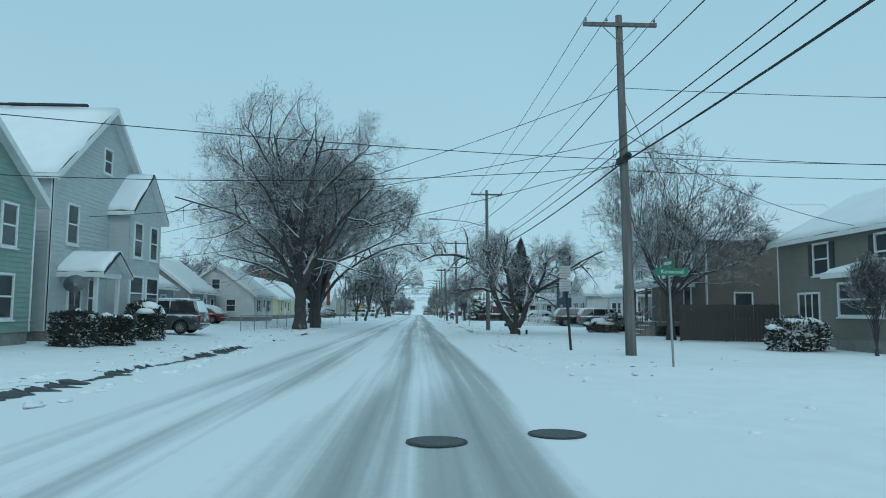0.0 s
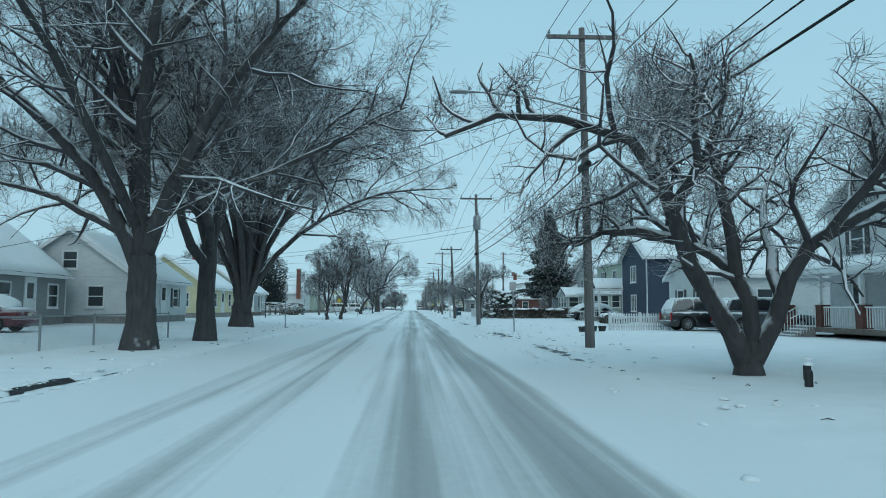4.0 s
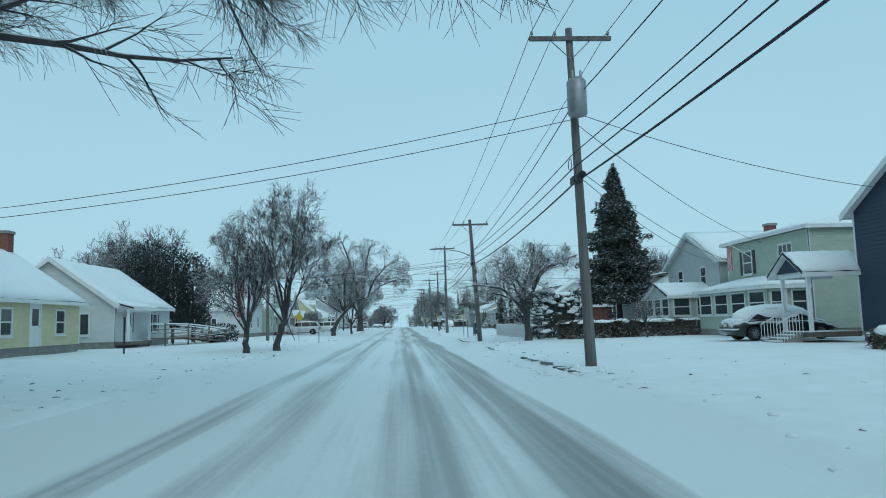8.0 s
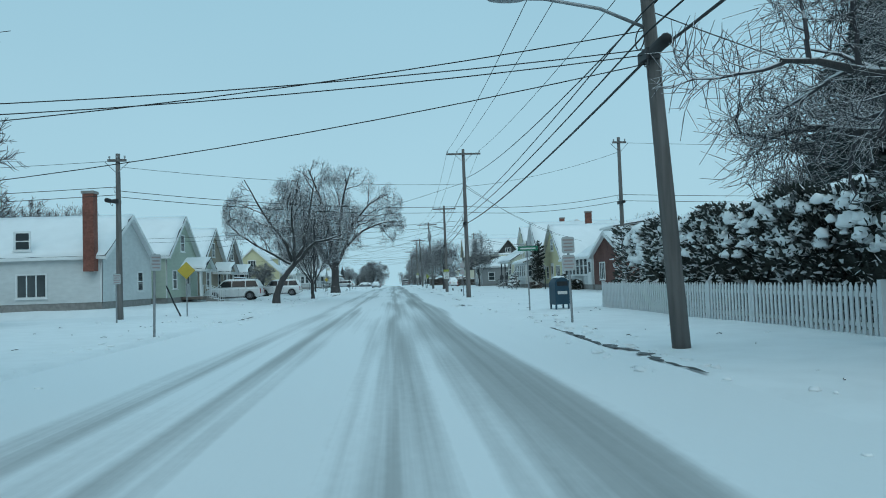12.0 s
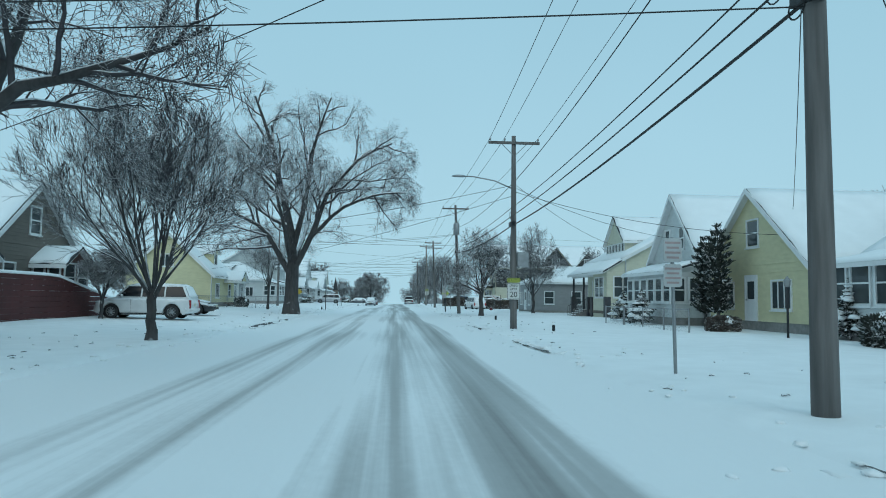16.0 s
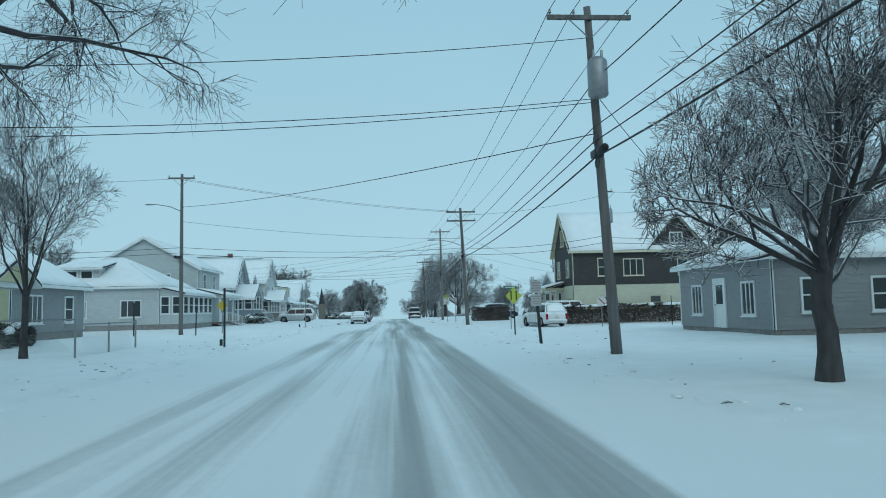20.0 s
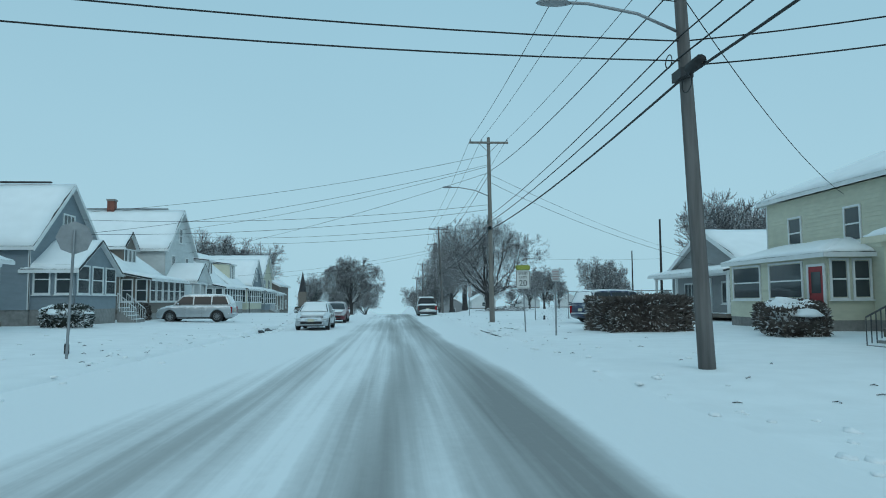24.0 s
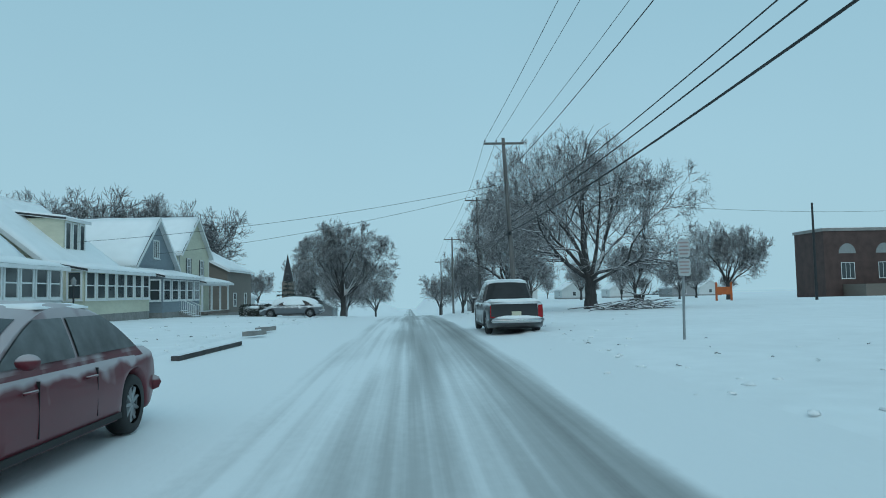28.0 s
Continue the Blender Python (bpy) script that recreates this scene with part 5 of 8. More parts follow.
# ---- houses on the west side ----
house("green two-storey gabled house", -1, 13.0, 3.6, 8.2, 9, 5.2, 2.7, S_GREEN, "g", front=((1.8, 3.4, 0.8, 1.35, 2), (6.6, 3.4, 0.8, 1.35, 2), (1.8, 1.0, 0.8, 1.4, 2), (6.6, 1.0, 0.8, 1.4, 2)), south=((3, 3.4, 0.8, 1.3, 2),))
lh1 = house("pale grey two-storey house with a gabled bay", -1, 13.2, 13.3, 9, 10, 6.5, 3.6, S_BLUEWHITE, "g", front=((1.6, 3.9, 0.8, 1.5, 2), (4.5, 7.3, 0.7, 1.0, 2), (3.6, 1.0, 0.8, 1.5, 2)), south=((3, 3.8, 0.8, 1.4, 2), (6, 1.2, 0.8, 1.4, 2)), base=0.45, porch=dict(u0=5.0, u1=8.8, depth=0.9, height=5.7, kind="closed", wins=2, roof="gable", rise=1.9, winh=1.45, southwin=False), bare_ridge=True)
for a_ in (5.95, 7.85):
    window(lh1, lambda a, zz, o: (0.9 + o, a, zz), a_, 3.7, 0.85, 1.5)
add_porch(lh1, -1, S_BLUEWHITE, TRIM, GLASS, 0.45, 0.9, 3.1, 1.5, 2.75, "open", 0.75, "gable", posts=2, rail=False, door_mat=DARKTRIM)
house("small blue-grey house with a snowy roof", -1, 19, 36, 8, 8, 3.0, 2.6, S_BLUEGREY, "e", front=((2.2, 1.1, 1.0, 1.2, 2), (5.6, 1.1, 1.0, 1.2, 2)), south=((4, 1.1, 0.9, 1.2, 2), (4, 3.5, 0.8, 1.0, 2)))
house("grey cape house with a snowy roof", -1, 20, 51, 8.5, 8, 3.0, 3.1, S_GREY, "e", front=((2.2, 1.1, 1.0, 1.2, 2), (7.0, 1.1, 1.0, 1.2, 2)), south=((4, 1.1, 0.9, 1.2, 2), (4, 3.6, 0.8, 1.0, 2)), doors=((4.6, TRIM),))
house("white cape house with dark shutters", -1, 16.5, 61, 9.5, 8, 2.9, 2.9, S_WHITE, "e", front=((2.2, 1.1, 1.0, 1.2, 2), (7.0, 1.1, 1.0, 1.2, 2)), south=((2.4, 1.1, 0.9, 1.2, 2), (5.5, 1.1, 0.9, 1.2, 2), (4, 3.4, 0.8, 1.0, 2)), shutters=DARKTRIM, doors=((4.6, TRIM),))
house("small yellow cape house", -1, 18.2, 82.5, 9.5, 8, 2.9, 2.8, S_YELLOW, "e", front=((2.0, 1.1, 0.9, 1.2, 2), (7.2, 1.1, 0.9, 1.2, 2)), south=((2.2, 1.1, 0.8, 1.2, 2), (5.8, 1.1, 0.9, 1.2, 2)), doors=((4.6, TRIM),), chim=((4.0, 9.2, 6.9, BRICK),))
house("white cape house with dark shutters", -1, 18.2, 97, 10.5, 8, 2.9, 2.9, S_WHITE, "e", front=((2.2, 1.1, 0.9, 1.2, 2), (7.2, 1.1, 0.9, 1.2, 2)), south=((2.4, 1.0, 1.6, 1.3, 3), (4, 3.4, 0.8, 1.0, 2)), shutters=DARKTRIM, porch=dict(u0=0.2, u1=4.2, depth=0.9, height=2.6, posts=2, rise=0.4, rail=False, door_mat=TRIM))
house("white house with a tall brick chimney", -1, 17, 129.6, 8.4, 9, 3.3, 2.6, S_WHITE, "g", front=((2.4, 1.1, 0.9, 1.2, 2), (6.2, 1.1, 0.9, 1.2, 2)), south=((4, 0.9, 1.6, 1.3, 3), (4.5, 3.7, 0.8, 1.0, 2)), chim=((0.5, -0.36, 7.0, BRICK),))
house("pale green gabled house with a small entry porch", -1, 16.4, 139.6, 8, 9, 3.7, 3.0, S_PALEGREEN, "g", front=((1.8, 1.2, 0.9, 1.3, 2), (3.9, 4.1, 0.9, 1.2, 2)), south=((3, 1.2, 0.9, 1.2, 2),), porch=dict(u0=3.6, u1=6.8, depth=1.6, height=2.7, posts=2, roof="gable", rise=0.8, step=(5.2, 1.2), door_mat=TRIM))
house("tan house with a gabled dormer front", -1, 16.4, 149.2, 7.8, 9, 3.5, 3.0, S_TAN, "g", front=((1.8, 1.2, 0.9, 1.3, 2), (3.9, 4.0, 0.9, 1.2, 2), (6.0, 1.2, 0.9, 1.3, 2)), south=((3, 1.2, 0.9, 1.2, 2),), porch=dict(u0=3.8, u1=6.6, depth=1.4, height=2.6, posts=2, roof="gable", rise=0.8, rail=False))
house("brown house with a red brick entry", -1, 16.8, 158.6, 8, 9, 3.4, 3.0, S_BROWN, "g", front=((1.8, 1.2, 0.9, 1.3, 2), (3.9, 4.0, 0.9, 1.2, 2)), south=((3, 1.2, 0.9, 1.2, 2),), porch=dict(u0=3.8, u1=6.6, depth=1.4, height=2.6, kind="closed", wins=2, roof="gable", rise=0.8, wallm=S_BRICK))
house("yellow cape house with a snowy roof", -1, 17.2, 196.8, 9.5, 8, 3.2, 3.7, S_YELLOW, "e", front=((2.2, 1.0, 1.4, 1.3, 3), (7.2, 1.1, 1.0, 1.2, 2)), south=((3.0, 1.1, 1.2, 1.0, 3), (4.2, 3.9, 1.1, 1.1, 3)), dormers=((4.8, 1.6, 5.6, "gable"),), porch=dict(u0=5.2, u1=8.4, depth=1.5, height=2.7, posts=2, roof="gable", rise=0.9, rail=False))
house("small grey house with a low roof", -1, 18, 208, 8, 8, 3.0, 2.4, S_GREY, "e", front=((2.2, 1.0, 1.4, 1.3, 3), (6, 1.0, 0.9, 1.3, 2)), south=((3.0, 1.1, 1.2, 1.0, 3),))
bungalow = house("pale grey bungalow with a dormer and glazed porch", -1, 18.6, 231.3, 9.2, 10, 3.4, 2.7, S_BLUEWHITE, "h", south=((2.2, 1.15, 1.5, 1.25, 3), (6.4, 1.15, 1.5, 1.25, 3)), chim=(), porch=dict(u0=0, u1=9.2, depth=1.8, height=2.9, kind="closed", wins=6, rise=0.6, winh=1.3))
house("white two-storey gabled house with a front porch", -1, 18.5, 242.2, 8.2, 10, 5.7, 2.9, S_BLUEWHITE, "e", front=((2.2, 3.8, 0.8, 1.3, 2), (5.8, 3.8, 0.8, 1.3, 2)), south=((3, 3.8, 0.8, 1.3, 2), (6, 3.8, 0.8, 1.3, 2)), porch=dict(u0=0, u1=8.2, depth=2.2, height=3.0, posts=4, rise=0.7, step=(4, 1.3), door_mat=DARKTRIM))
SD = lambda a, zz, o: (-a, 0.9 - o, zz)
part("dormer", MB().box((-5.0, 0.9, 3.7), (-8.2, 4.2, 5.15)), S_BLUEWHITE, bungalow)
dormer_boards = MB()
courses(dormer_boards, SD, 5.0, 8.2, 3.9, 5.15)
part("siding", dormer_boards, S_BLUEWHITE, bungalow)
for a_ in (6.0, 7.2):
    window(bungalow, SD, a_, 4.15, 0.85, 0.72, 1, name="dormer_window")
roof_quad(bungalow, [(-8.6, 0.45, 5.15), (-4.6, 0.45, 5.15), (-4.6, 4.6, 5.95), (-8.6, 4.6, 5.95)])
house("blue-grey gabled house with a gabled porch", -1, 18.4, 256.8, 8.4, 10, 4.3, 3.6, S_BLUEGREY, "g", front=((4.2, 5.0, 1.3, 1.2, 3),), south=((2, 1.3, 0.9, 1.4, 2), (5, 1.3, 0.9, 1.4, 2)), porch=dict(u0=0.2, u1=5.6, depth=2.2, height=3.0, kind="closed", wins=3, roof="gable", rise=1.6, winh=1.4, step=(6.6, 1.4)), doors=((6.8, TRIM),), base=0.9, bare_ridge=True)
house("brown house with a gabled dormer and glazed porch", -1, 18.2, 268.4, 8.2, 9, 3.3, 3.3, S_BROWN, "e", dormers=((4.1, 2.4, 5.3, "gable"),), south=((3, 1.2, 0.9, 1.3, 2),), porch=dict(u0=0, u1=8.2, depth=1.9, height=2.8, kind="closed", wins=6, rise=0.5, winh=1.4))
house("white two-storey house with a tall gable", -1, 18.8, 279.6, 8.4, 11, 5.8, 3.5, S_WHITE, "g", front=((4.2, 6.5, 0.8, 1.2, 2), (2.2, 3.8, 0.9, 1.4, 2), (6.2, 3.8, 0.9, 1.4, 2)), south=((3, 3.8, 0.9, 1.3, 2), (7, 3.8, 0.9, 1.3, 2)), chim=((6, 4.2, 10.4, BRICK),), porch=dict(u0=0.3, u1=4.6, depth=2.4, height=3.0, kind="open", posts=3, roof="gable", rise=1.5, step=(5.5, 1.2), rail=True), bare_ridge=True)
house("white house with a long sloping roof and glazed porch", -1, 18.4, 290.6, 8.6, 10, 3.2, 4.6, S_WHITE, "e", dormers=((5.5, 1.9, 5.7, "shed"),), south=((3, 1.2, 0.9, 1.3, 2), (6, 3.8, 0.9, 1.2, 2)), porch=dict(u0=0, u1=8.6, depth=1.9, height=2.7, kind="closed", wins=7, rise=0.5, winh=1.25))
house("pale yellow house with a shed dormer and glazed porch", -1, 18.4, 301.6, 9, 10, 3.2, 4.0, S_CREAM, "e", dormers=((5.0, 2.6, 5.9, "shed"),), south=((3, 1.2, 0.9, 1.3, 2),), porch=dict(u0=0, u1=9, depth=1.9, height=2.8, kind="closed", wins=7, rise=0.5, winh=1.35))
house("grey gabled house with a glazed porch", -1, 18.4, 313.0, 8.4, 10, 3.8, 3.4, S_BLUEGREY, "g", front=((4.2, 4.4, 1.0, 1.2, 3),), porch=dict(u0=0, u1=8.4, depth=1.9, height=2.9, kind="closed", wins=5, rise=0.6, winh=1.3, step=(4.2, 1.2)))
house("cream two-storey house with dark shutters", -1, 19, 324.4, 8.6, 10, 5.5, 3.2, S_CREAM, "g", front=((2.4, 3.7, 0.8, 1.3, 2), (6.2, 3.7, 0.8, 1.3, 2)), shutters=DARKTRIM, porch=dict(u0=0, u1=8.6, depth=2.0, height=2.9, posts=4, rise=0.6, rail=False))
house("brown house beyond the last gardens", -1, 19, 340, 11, 10, 5.0, 2.6, S_BROWN, "e", front=((3, 1.2, 1.0, 1.3, 2), (8, 1.2, 1.0, 1.3, 2)), plain=True)

# ---- trees ----
tree("big bare street tree with several trunks and a wide crown", -8.1, 39.2, 11, 20.0, 0.43, 2.7, spread=0.97, limbs=5, up=0.12, levels=6, kids=(10, 6, 5, 3, 2), wander=0.17, ratio=0.48, crown=12.6, low=4.0, angle=(32, 66), thin=0.0065, first=0.16, stems=[
    (0.26, (0, 0, 2.2), (-0.9, -0.3, 4.4), (-2.2, -0.9, 6.4), (-4.6, -1.8, 8.3), (-8.6, -2.4, 9.4)), (0.34, (0, 0, 2.7), (-0.3, 0.2, 5.0), (-1.0, 0.5, 8.4), (-1.8, 0.8, 11.6), (-2.4, 0.6, 14.8)), (0.17, (-1.0, 0.5, 8.0), (-3.6, 1.2, 11.0), (-6.2, 1.8, 13.6)), (0.17, (-0.9, 0.4, 7.6), (-0.6, 3.0, 11.0), (0.0, 5.0, 14.6)), (0.16, (0.4, -1.0, 8.8), (2.8, -0.8, 11.6), (5.0, -0.4, 13.8)), (0.15, (-1.2, 0.5, 9.0), (-2.2, -2.2, 12.0), (-3.4, -4.4, 14.2)),
    (0.30, (-0.2, 0.2, 4.2), (0.1, -0.6, 7.0), (0.7, -1.4, 10.4), (1.8, -2.0, 14.0)), (0.26, (0.1, 0, 3.0), (1.4, -0.8, 5.6), (3.1, -1.6, 8.0), (5.4, -2.6, 10.2)), (0.22, (-0.4, 0.3, 5.4), (-2.6, 1.6, 9.0), (-5.6, 2.6, 13.0)),
    (0.20, (0.1, 0.1, 3.6), (0.8, 2.4, 6.4), (1.6, 5.2, 9.2), (2.6, 7.4, 12.4)), (0.18, (-0.2, -0.1, 3.8), (-0.8, -2.6, 6.6), (-1.2, -5.6, 8.8), (-2.0, -8.4, 10.4)), (0.15, (0.2, -0.1, 4.0), (2.4, 0.4, 5.0), (5.2, 0.2, 6.2), (8.0, 0.6, 7.8)), (0.15, (-0.6, -0.2, 3.6), (-3.4, 0.4, 4.9), (-6.4, 0.8, 5.6))])
tree("tall bare street tree with snow on its limbs", -7.8, 45.0, 23, 17.4, 0.34, 3.6, spread=0.95, limbs=6, up=0.2, levels=6, kids=(8, 6, 5, 4, 2), wander=0.17, ratio=0.5, crown=8.2, low=3.6, elev=(42, 76), angle=(30, 62), thin=0.0065)
vase = []
for k in range(34):
    az, f = k * 2.4, k / 33
    reach, crest_z = 11.6 * (1 - 0.78 * f), 8.6 + 8.2 * f ** 0.6
    vase.append((0.20 - 0.05 * f,) + tuple((0.3 + math.cos(az) * reach * a, -0.5 + math.sin(az) * reach * a, 2.6 + (crest_z - 2.6) * b) for a, b in ((0.02, -0.12), (0.16, 0.30), (0.42, 0.70), (0.72, 0.95), (1.0, 1.0))))
tree("huge old street tree with a vase of many limbs", -10.3, 61.4, 37, 17.0, 0.58, 2.7, spread=1.0, limbs=26, up=0.05, droop=0.2, levels=5, kids=(15, 8, 5, 4), wander=0.10, ratio=0.32, angle=(18, 50), crown=15.5, low=4.9, lean=(0.3, -0.5), thin=0.0065, tip=0.6, first=0.3, stems=vase)
tree("gnarled spreading fruit tree with snow on its limbs", 6.7, 31.0, 5, 6.9, 0.23, 0.6, spread=1.05, limbs=8, up=0.16, levels=5, kids=(14, 6, 5, 3), wander=0.26, ratio=0.40, trunk_steps=3, angle=(34, 80), crown=7.6, low=2.0, thin=0.0058, tip=0.36, first=0.3, stems=[
    (0.22, (-0.05, 0, 0.2), (-0.3, -0.1, 0.7), (-1.0, -0.2, 1.9), (-1.48, -0.1, 2.9), (-1.45, 0, 3.4), (-1.95, -0.2, 4.2), (-2.8, -0.4, 4.75), (-4.1, -0.5, 5.0), (-5.2, -0.8, 4.9), (-6.0, -0.9, 4.5)),
    (0.12, (-1.4, 0, 2.7), (-2.2, 0.5, 2.95), (-3.0, 1.2, 2.8), (-3.9, 1.6, 2.7)), (0.19, (0.05, 0, 0.4), (0.1, 0.1, 1.3), (-0.15, 0.3, 2.2), (-0.8, 0.9, 2.7), (-1.4, 1.9, 3.5), (-1.6, 2.8, 4.8)),
    (0.15, (-0.1, 0.2, 2.0), (-0.35, 0.1, 3.5), (-0.7, -0.3, 4.5), (-0.5, -0.6, 5.9)), (0.20, (0.1, 0, 0.3), (0.6, -0.1, 1.3), (1.0, -0.2, 2.4), (1.7, -0.5, 2.9), (2.9, -0.8, 3.7), (3.9, -1.0, 4.5), (5.3, -1.2, 5.2)),
    (0.14, (0.7, 0, 1.6), (0.9, 0.9, 2.8), (1.4, 1.9, 3.9), (2.2, 2.8, 5.2)), (0.12, (1.2, -0.3, 2.6), (1.5, -1.4, 3.4), (1.6, -2.6, 4.4), (2.1, -3.6, 5.0)), (0.11, (-1.5, -0.1, 3.2), (-1.5, -1.2, 3.9), (-1.9, -2.4, 4.6), (-2.4, -3.4, 5.2)), (0.11, (2.4, -0.7, 3.3), (3.0, 0.4, 4.2), (3.8, 1.4, 5.2)), (0.10, (-1.9, -0.2, 4.1), (-1.6, 0.2, 5.2), (-1.8, 0.6, 6.2))])
tree("bare rounded garden tree", 13.2, 21.3, 8, 11.4, 0.19, 2.4, spread=1.0, limbs=12, up=0.25, kids=(8, 6, 5, 4), wander=0.14, crown=5.5, low=2.0, elev=(30, 78))
tree("bare young street tree", -8.3, 89.0, 14, 7.6, 0.15, 1.4, twig=DARKTWIG, spread=1.0, limbs=7, up=0.2, kids=(9, 7, 5, 4), wander=0.13, ratio=0.5, angle=(26, 52), crown=3.4, low=1.7, elev=(34, 78), thin=0.0065)
tree("bare street tree with an upright crown", -7.2, 91.8, 15, 10.4, 0.17, 1.8, twig=DARKTWIG, spread=1.0, limbs=7, up=0.2, kids=(11, 7, 5, 4), wander=0.12, ratio=0.46, angle=(26, 52), crown=5.2, low=2.0, elev=(36, 78), lean=(0.5, 0), thin=0.007)
tree("old gnarled tree with snow on its limbs", 7.6, 94.2, 17, 7.2, 0.19, 1.9, spread=1.0, limbs=6, up=0.05, kids=(10, 7, 5, 3), wander=0.24, ratio=0.42, angle=(30, 70), crown=4.7, low=2.2, thin=0.006, tip=0.34, first=0.2, stems=[
    (0.13, (-0.05, 0, 1.6), (-1.2, -0.3, 3.0), (-2.2, -0.5, 3.4), (-3.4, -0.6, 3.5)), (0.11, (-0.05, 0, 1.8), (-0.8, -0.8, 3.2), (-1.8, -1.8, 3.8)), (0.15, (0, 0, 1.7), (-0.1, 0.1, 3.5), (0.4, 0.2, 4.5), (0.6, 0.2, 5.9)), (0.13, (0, 0, 1.8), (0.9, 0.3, 4.2), (2.0, 0.5, 4.8), (3.3, 0.6, 5.3)),
    (0.11, (0, 0.05, 1.8), (0.2, 1.4, 3.6), (0.1, 2.8, 4.6)), (0.10, (0, 0, 2.4), (0.6, -1.3, 3.8), (1.2, -2.4, 4.6)), (0.09, (-0.1, 0, 3.0), (-0.9, 0.4, 4.3), (-1.8, 0.6, 5.1)), (0.09, (-0.9, -0.2, 2.7), (-1.8, 0.6, 3.0), (-3.0, 1.2, 3.1))])
tree("leaning gnarled tree with a snow-plastered trunk", -8.5, 139.2, 19, 10.8, 0.23, 3.0, spread=1.0, limbs=7, up=0.15, lean=(1.4, 0.2), levels=6, kids=(9, 6, 5, 3, 2), wander=0.24, ratio=0.44, crown=5.9, low=2.8, angle=(32, 70), first=0.25, stems=[
    (0.16, (1.4, 0.2, 2.9), (2.1, 0.6, 4.6), (2.4, 1.0, 6.6), (2.9, 1.0, 9.4)), (0.14, (1.4, 0.2, 2.9), (2.9, -0.5, 4.3), (4.4, -0.8, 4.7), (5.8, -0.6, 5.4)), (0.15, (1.3, 0.2, 2.8), (0.5, 0.2, 4.8), (-0.8, -0.6, 6.8), (-1.9, -1.0, 9.0)),
    (0.13, (1.4, 0.2, 2.9), (1.6, -1.4, 4.6), (1.7, -3.0, 6.4), (2.4, -4.2, 8.0)), (0.12, (1.4, 0.2, 2.9), (1.0, 1.8, 5.0), (1.0, 3.4, 6.8), (1.2, 4.2, 8.8)), (0.11, (1.3, 0.2, 2.8), (-0.4, -0.4, 3.8), (-2.0, -0.8, 4.8), (-3.4, -1.0, 6.2))])
tree("small bare street tree with a fan of twigs", -7.0, 149.6, 21, 7.6, 0.14, 1.5, spread=1.0, limbs=14, up=0.25, kids=(8, 6, 5, 4), wander=0.11, angle=(16, 38), crown=4.3, low=1.7, elev=(36, 78))
tree("large bare street tree with drooping twigs", -7.7, 183.0, 29, 18.3, 0.52, 3.6, spread=0.97, limbs=8, up=0.1, droop=0.45, levels=6, kids=(11, 7, 5, 4, 2), wander=0.2, ratio=0.44, crown=10.4, low=4.6, angle=(30, 64), first=0.22, thin=0.0065, stems=[
    (0.26, (-0.1, 0, 3.0), (-1.4, -0.3, 5.2), (-2.6, -0.6, 6.8), (-5.2, -1.0, 7.8), (-9.0, -1.4, 9.2)), (0.38, (0, 0, 3.4), (-0.2, 0.1, 6.4), (-1.3, 0.2, 10.5), (-1.9, 0.2, 13.4), (-3.2, 0, 16.8)),
    (0.26, (0.1, 0, 3.4), (1.7, -0.5, 6.6), (2.6, -0.8, 9.2), (4.9, -1.4, 11.8), (7.4, -1.8, 13.0)), (0.24, (0, 0.1, 5.0), (0.8, 0.4, 8.7), (1.4, 0.6, 13.2), (2.6, 0.4, 17.0)), (0.18, (1.4, -0.4, 6.0), (3.6, -0.8, 8.0), (6.4, -1.2, 9.2), (8.6, -1.0, 9.4)),
    (0.18, (0, 0.2, 4.0), (0.6, 2.6, 6.6), (0.8, 5.4, 9.4), (1.2, 7.8, 12.0)), (0.18, (-0.1, -0.1, 4.0), (-0.4, -2.8, 6.8), (-0.4, -5.6, 9.2), (0.4, -8.0, 11.0)), (0.16, (-1.0, 0.2, 9.0), (-3.6, 0.8, 11.4), (-6.6, 1.2, 13.2))])
tree("slender bare young tree", -11.9, 197.0, 31, 10.4, 0.11, 2.2, spread=1.0, limbs=9, up=0.5, kids=(7, 6, 4, 3), wander=0.15, twig=PALETWIG, crown=3.3, elev=(46, 75))
tree("dense rounded street tree", 7.1, 184.8, 33, 7.4, 0.17, 2.2, spread=1.0, limbs=11, up=0.25, kids=(8, 6, 5, 4), wander=0.2, crown=3.7, low=1.7, elev=(20, 76))
tree("bare garden tree beside a grey house", 13.2, 194.3, 35, 9.2, 0.13, 1.8, spread=1.0, limbs=10, up=0.4, kids=(7, 6, 5, 4), wander=0.16, twig=PALETWIG, crown=3.5)
tree("spreading bare tree in an open lot", 13.3, 316.5, 41, 13.4, 0.42, 2.4, spread=1.0, limbs=11, up=0.12, kids=(9, 7, 6, 5), wander=0.22, twig=PALETWIG, crown=9.8, low=1.8, elev=(20, 72), thin=0.012)
tree("tall bare tree in an open lot", 12.6, 342.0, 43, 17.8, 0.42, 4.0, spread=1.0, limbs=9, up=0.4, kids=(8, 7, 6, 5), wander=0.2, twig=PALETWIG, z=-0.1, crown=5.8, low=4.0, thin=0.013)
tree("bare tree behind a utility pole", 9.5, 333.0, 44, 12.8, 0.32, 3.0, spread=1.0, limbs=9, up=0.3, kids=(8, 7, 6, 5), wander=0.2, twig=PALETWIG, crown=5.4, low=2.4, thin=0.012)
tree("rounded bare street tree near the crest", -6.6, 336.0, 45, 10.4, 0.28, 1.9, spread=1.0, limbs=14, up=0.2, kids=(8, 7, 6, 5), wander=0.16, twig=PALETWIG, crown=6.0, low=1.8, elev=(24, 78), thin=0.012)
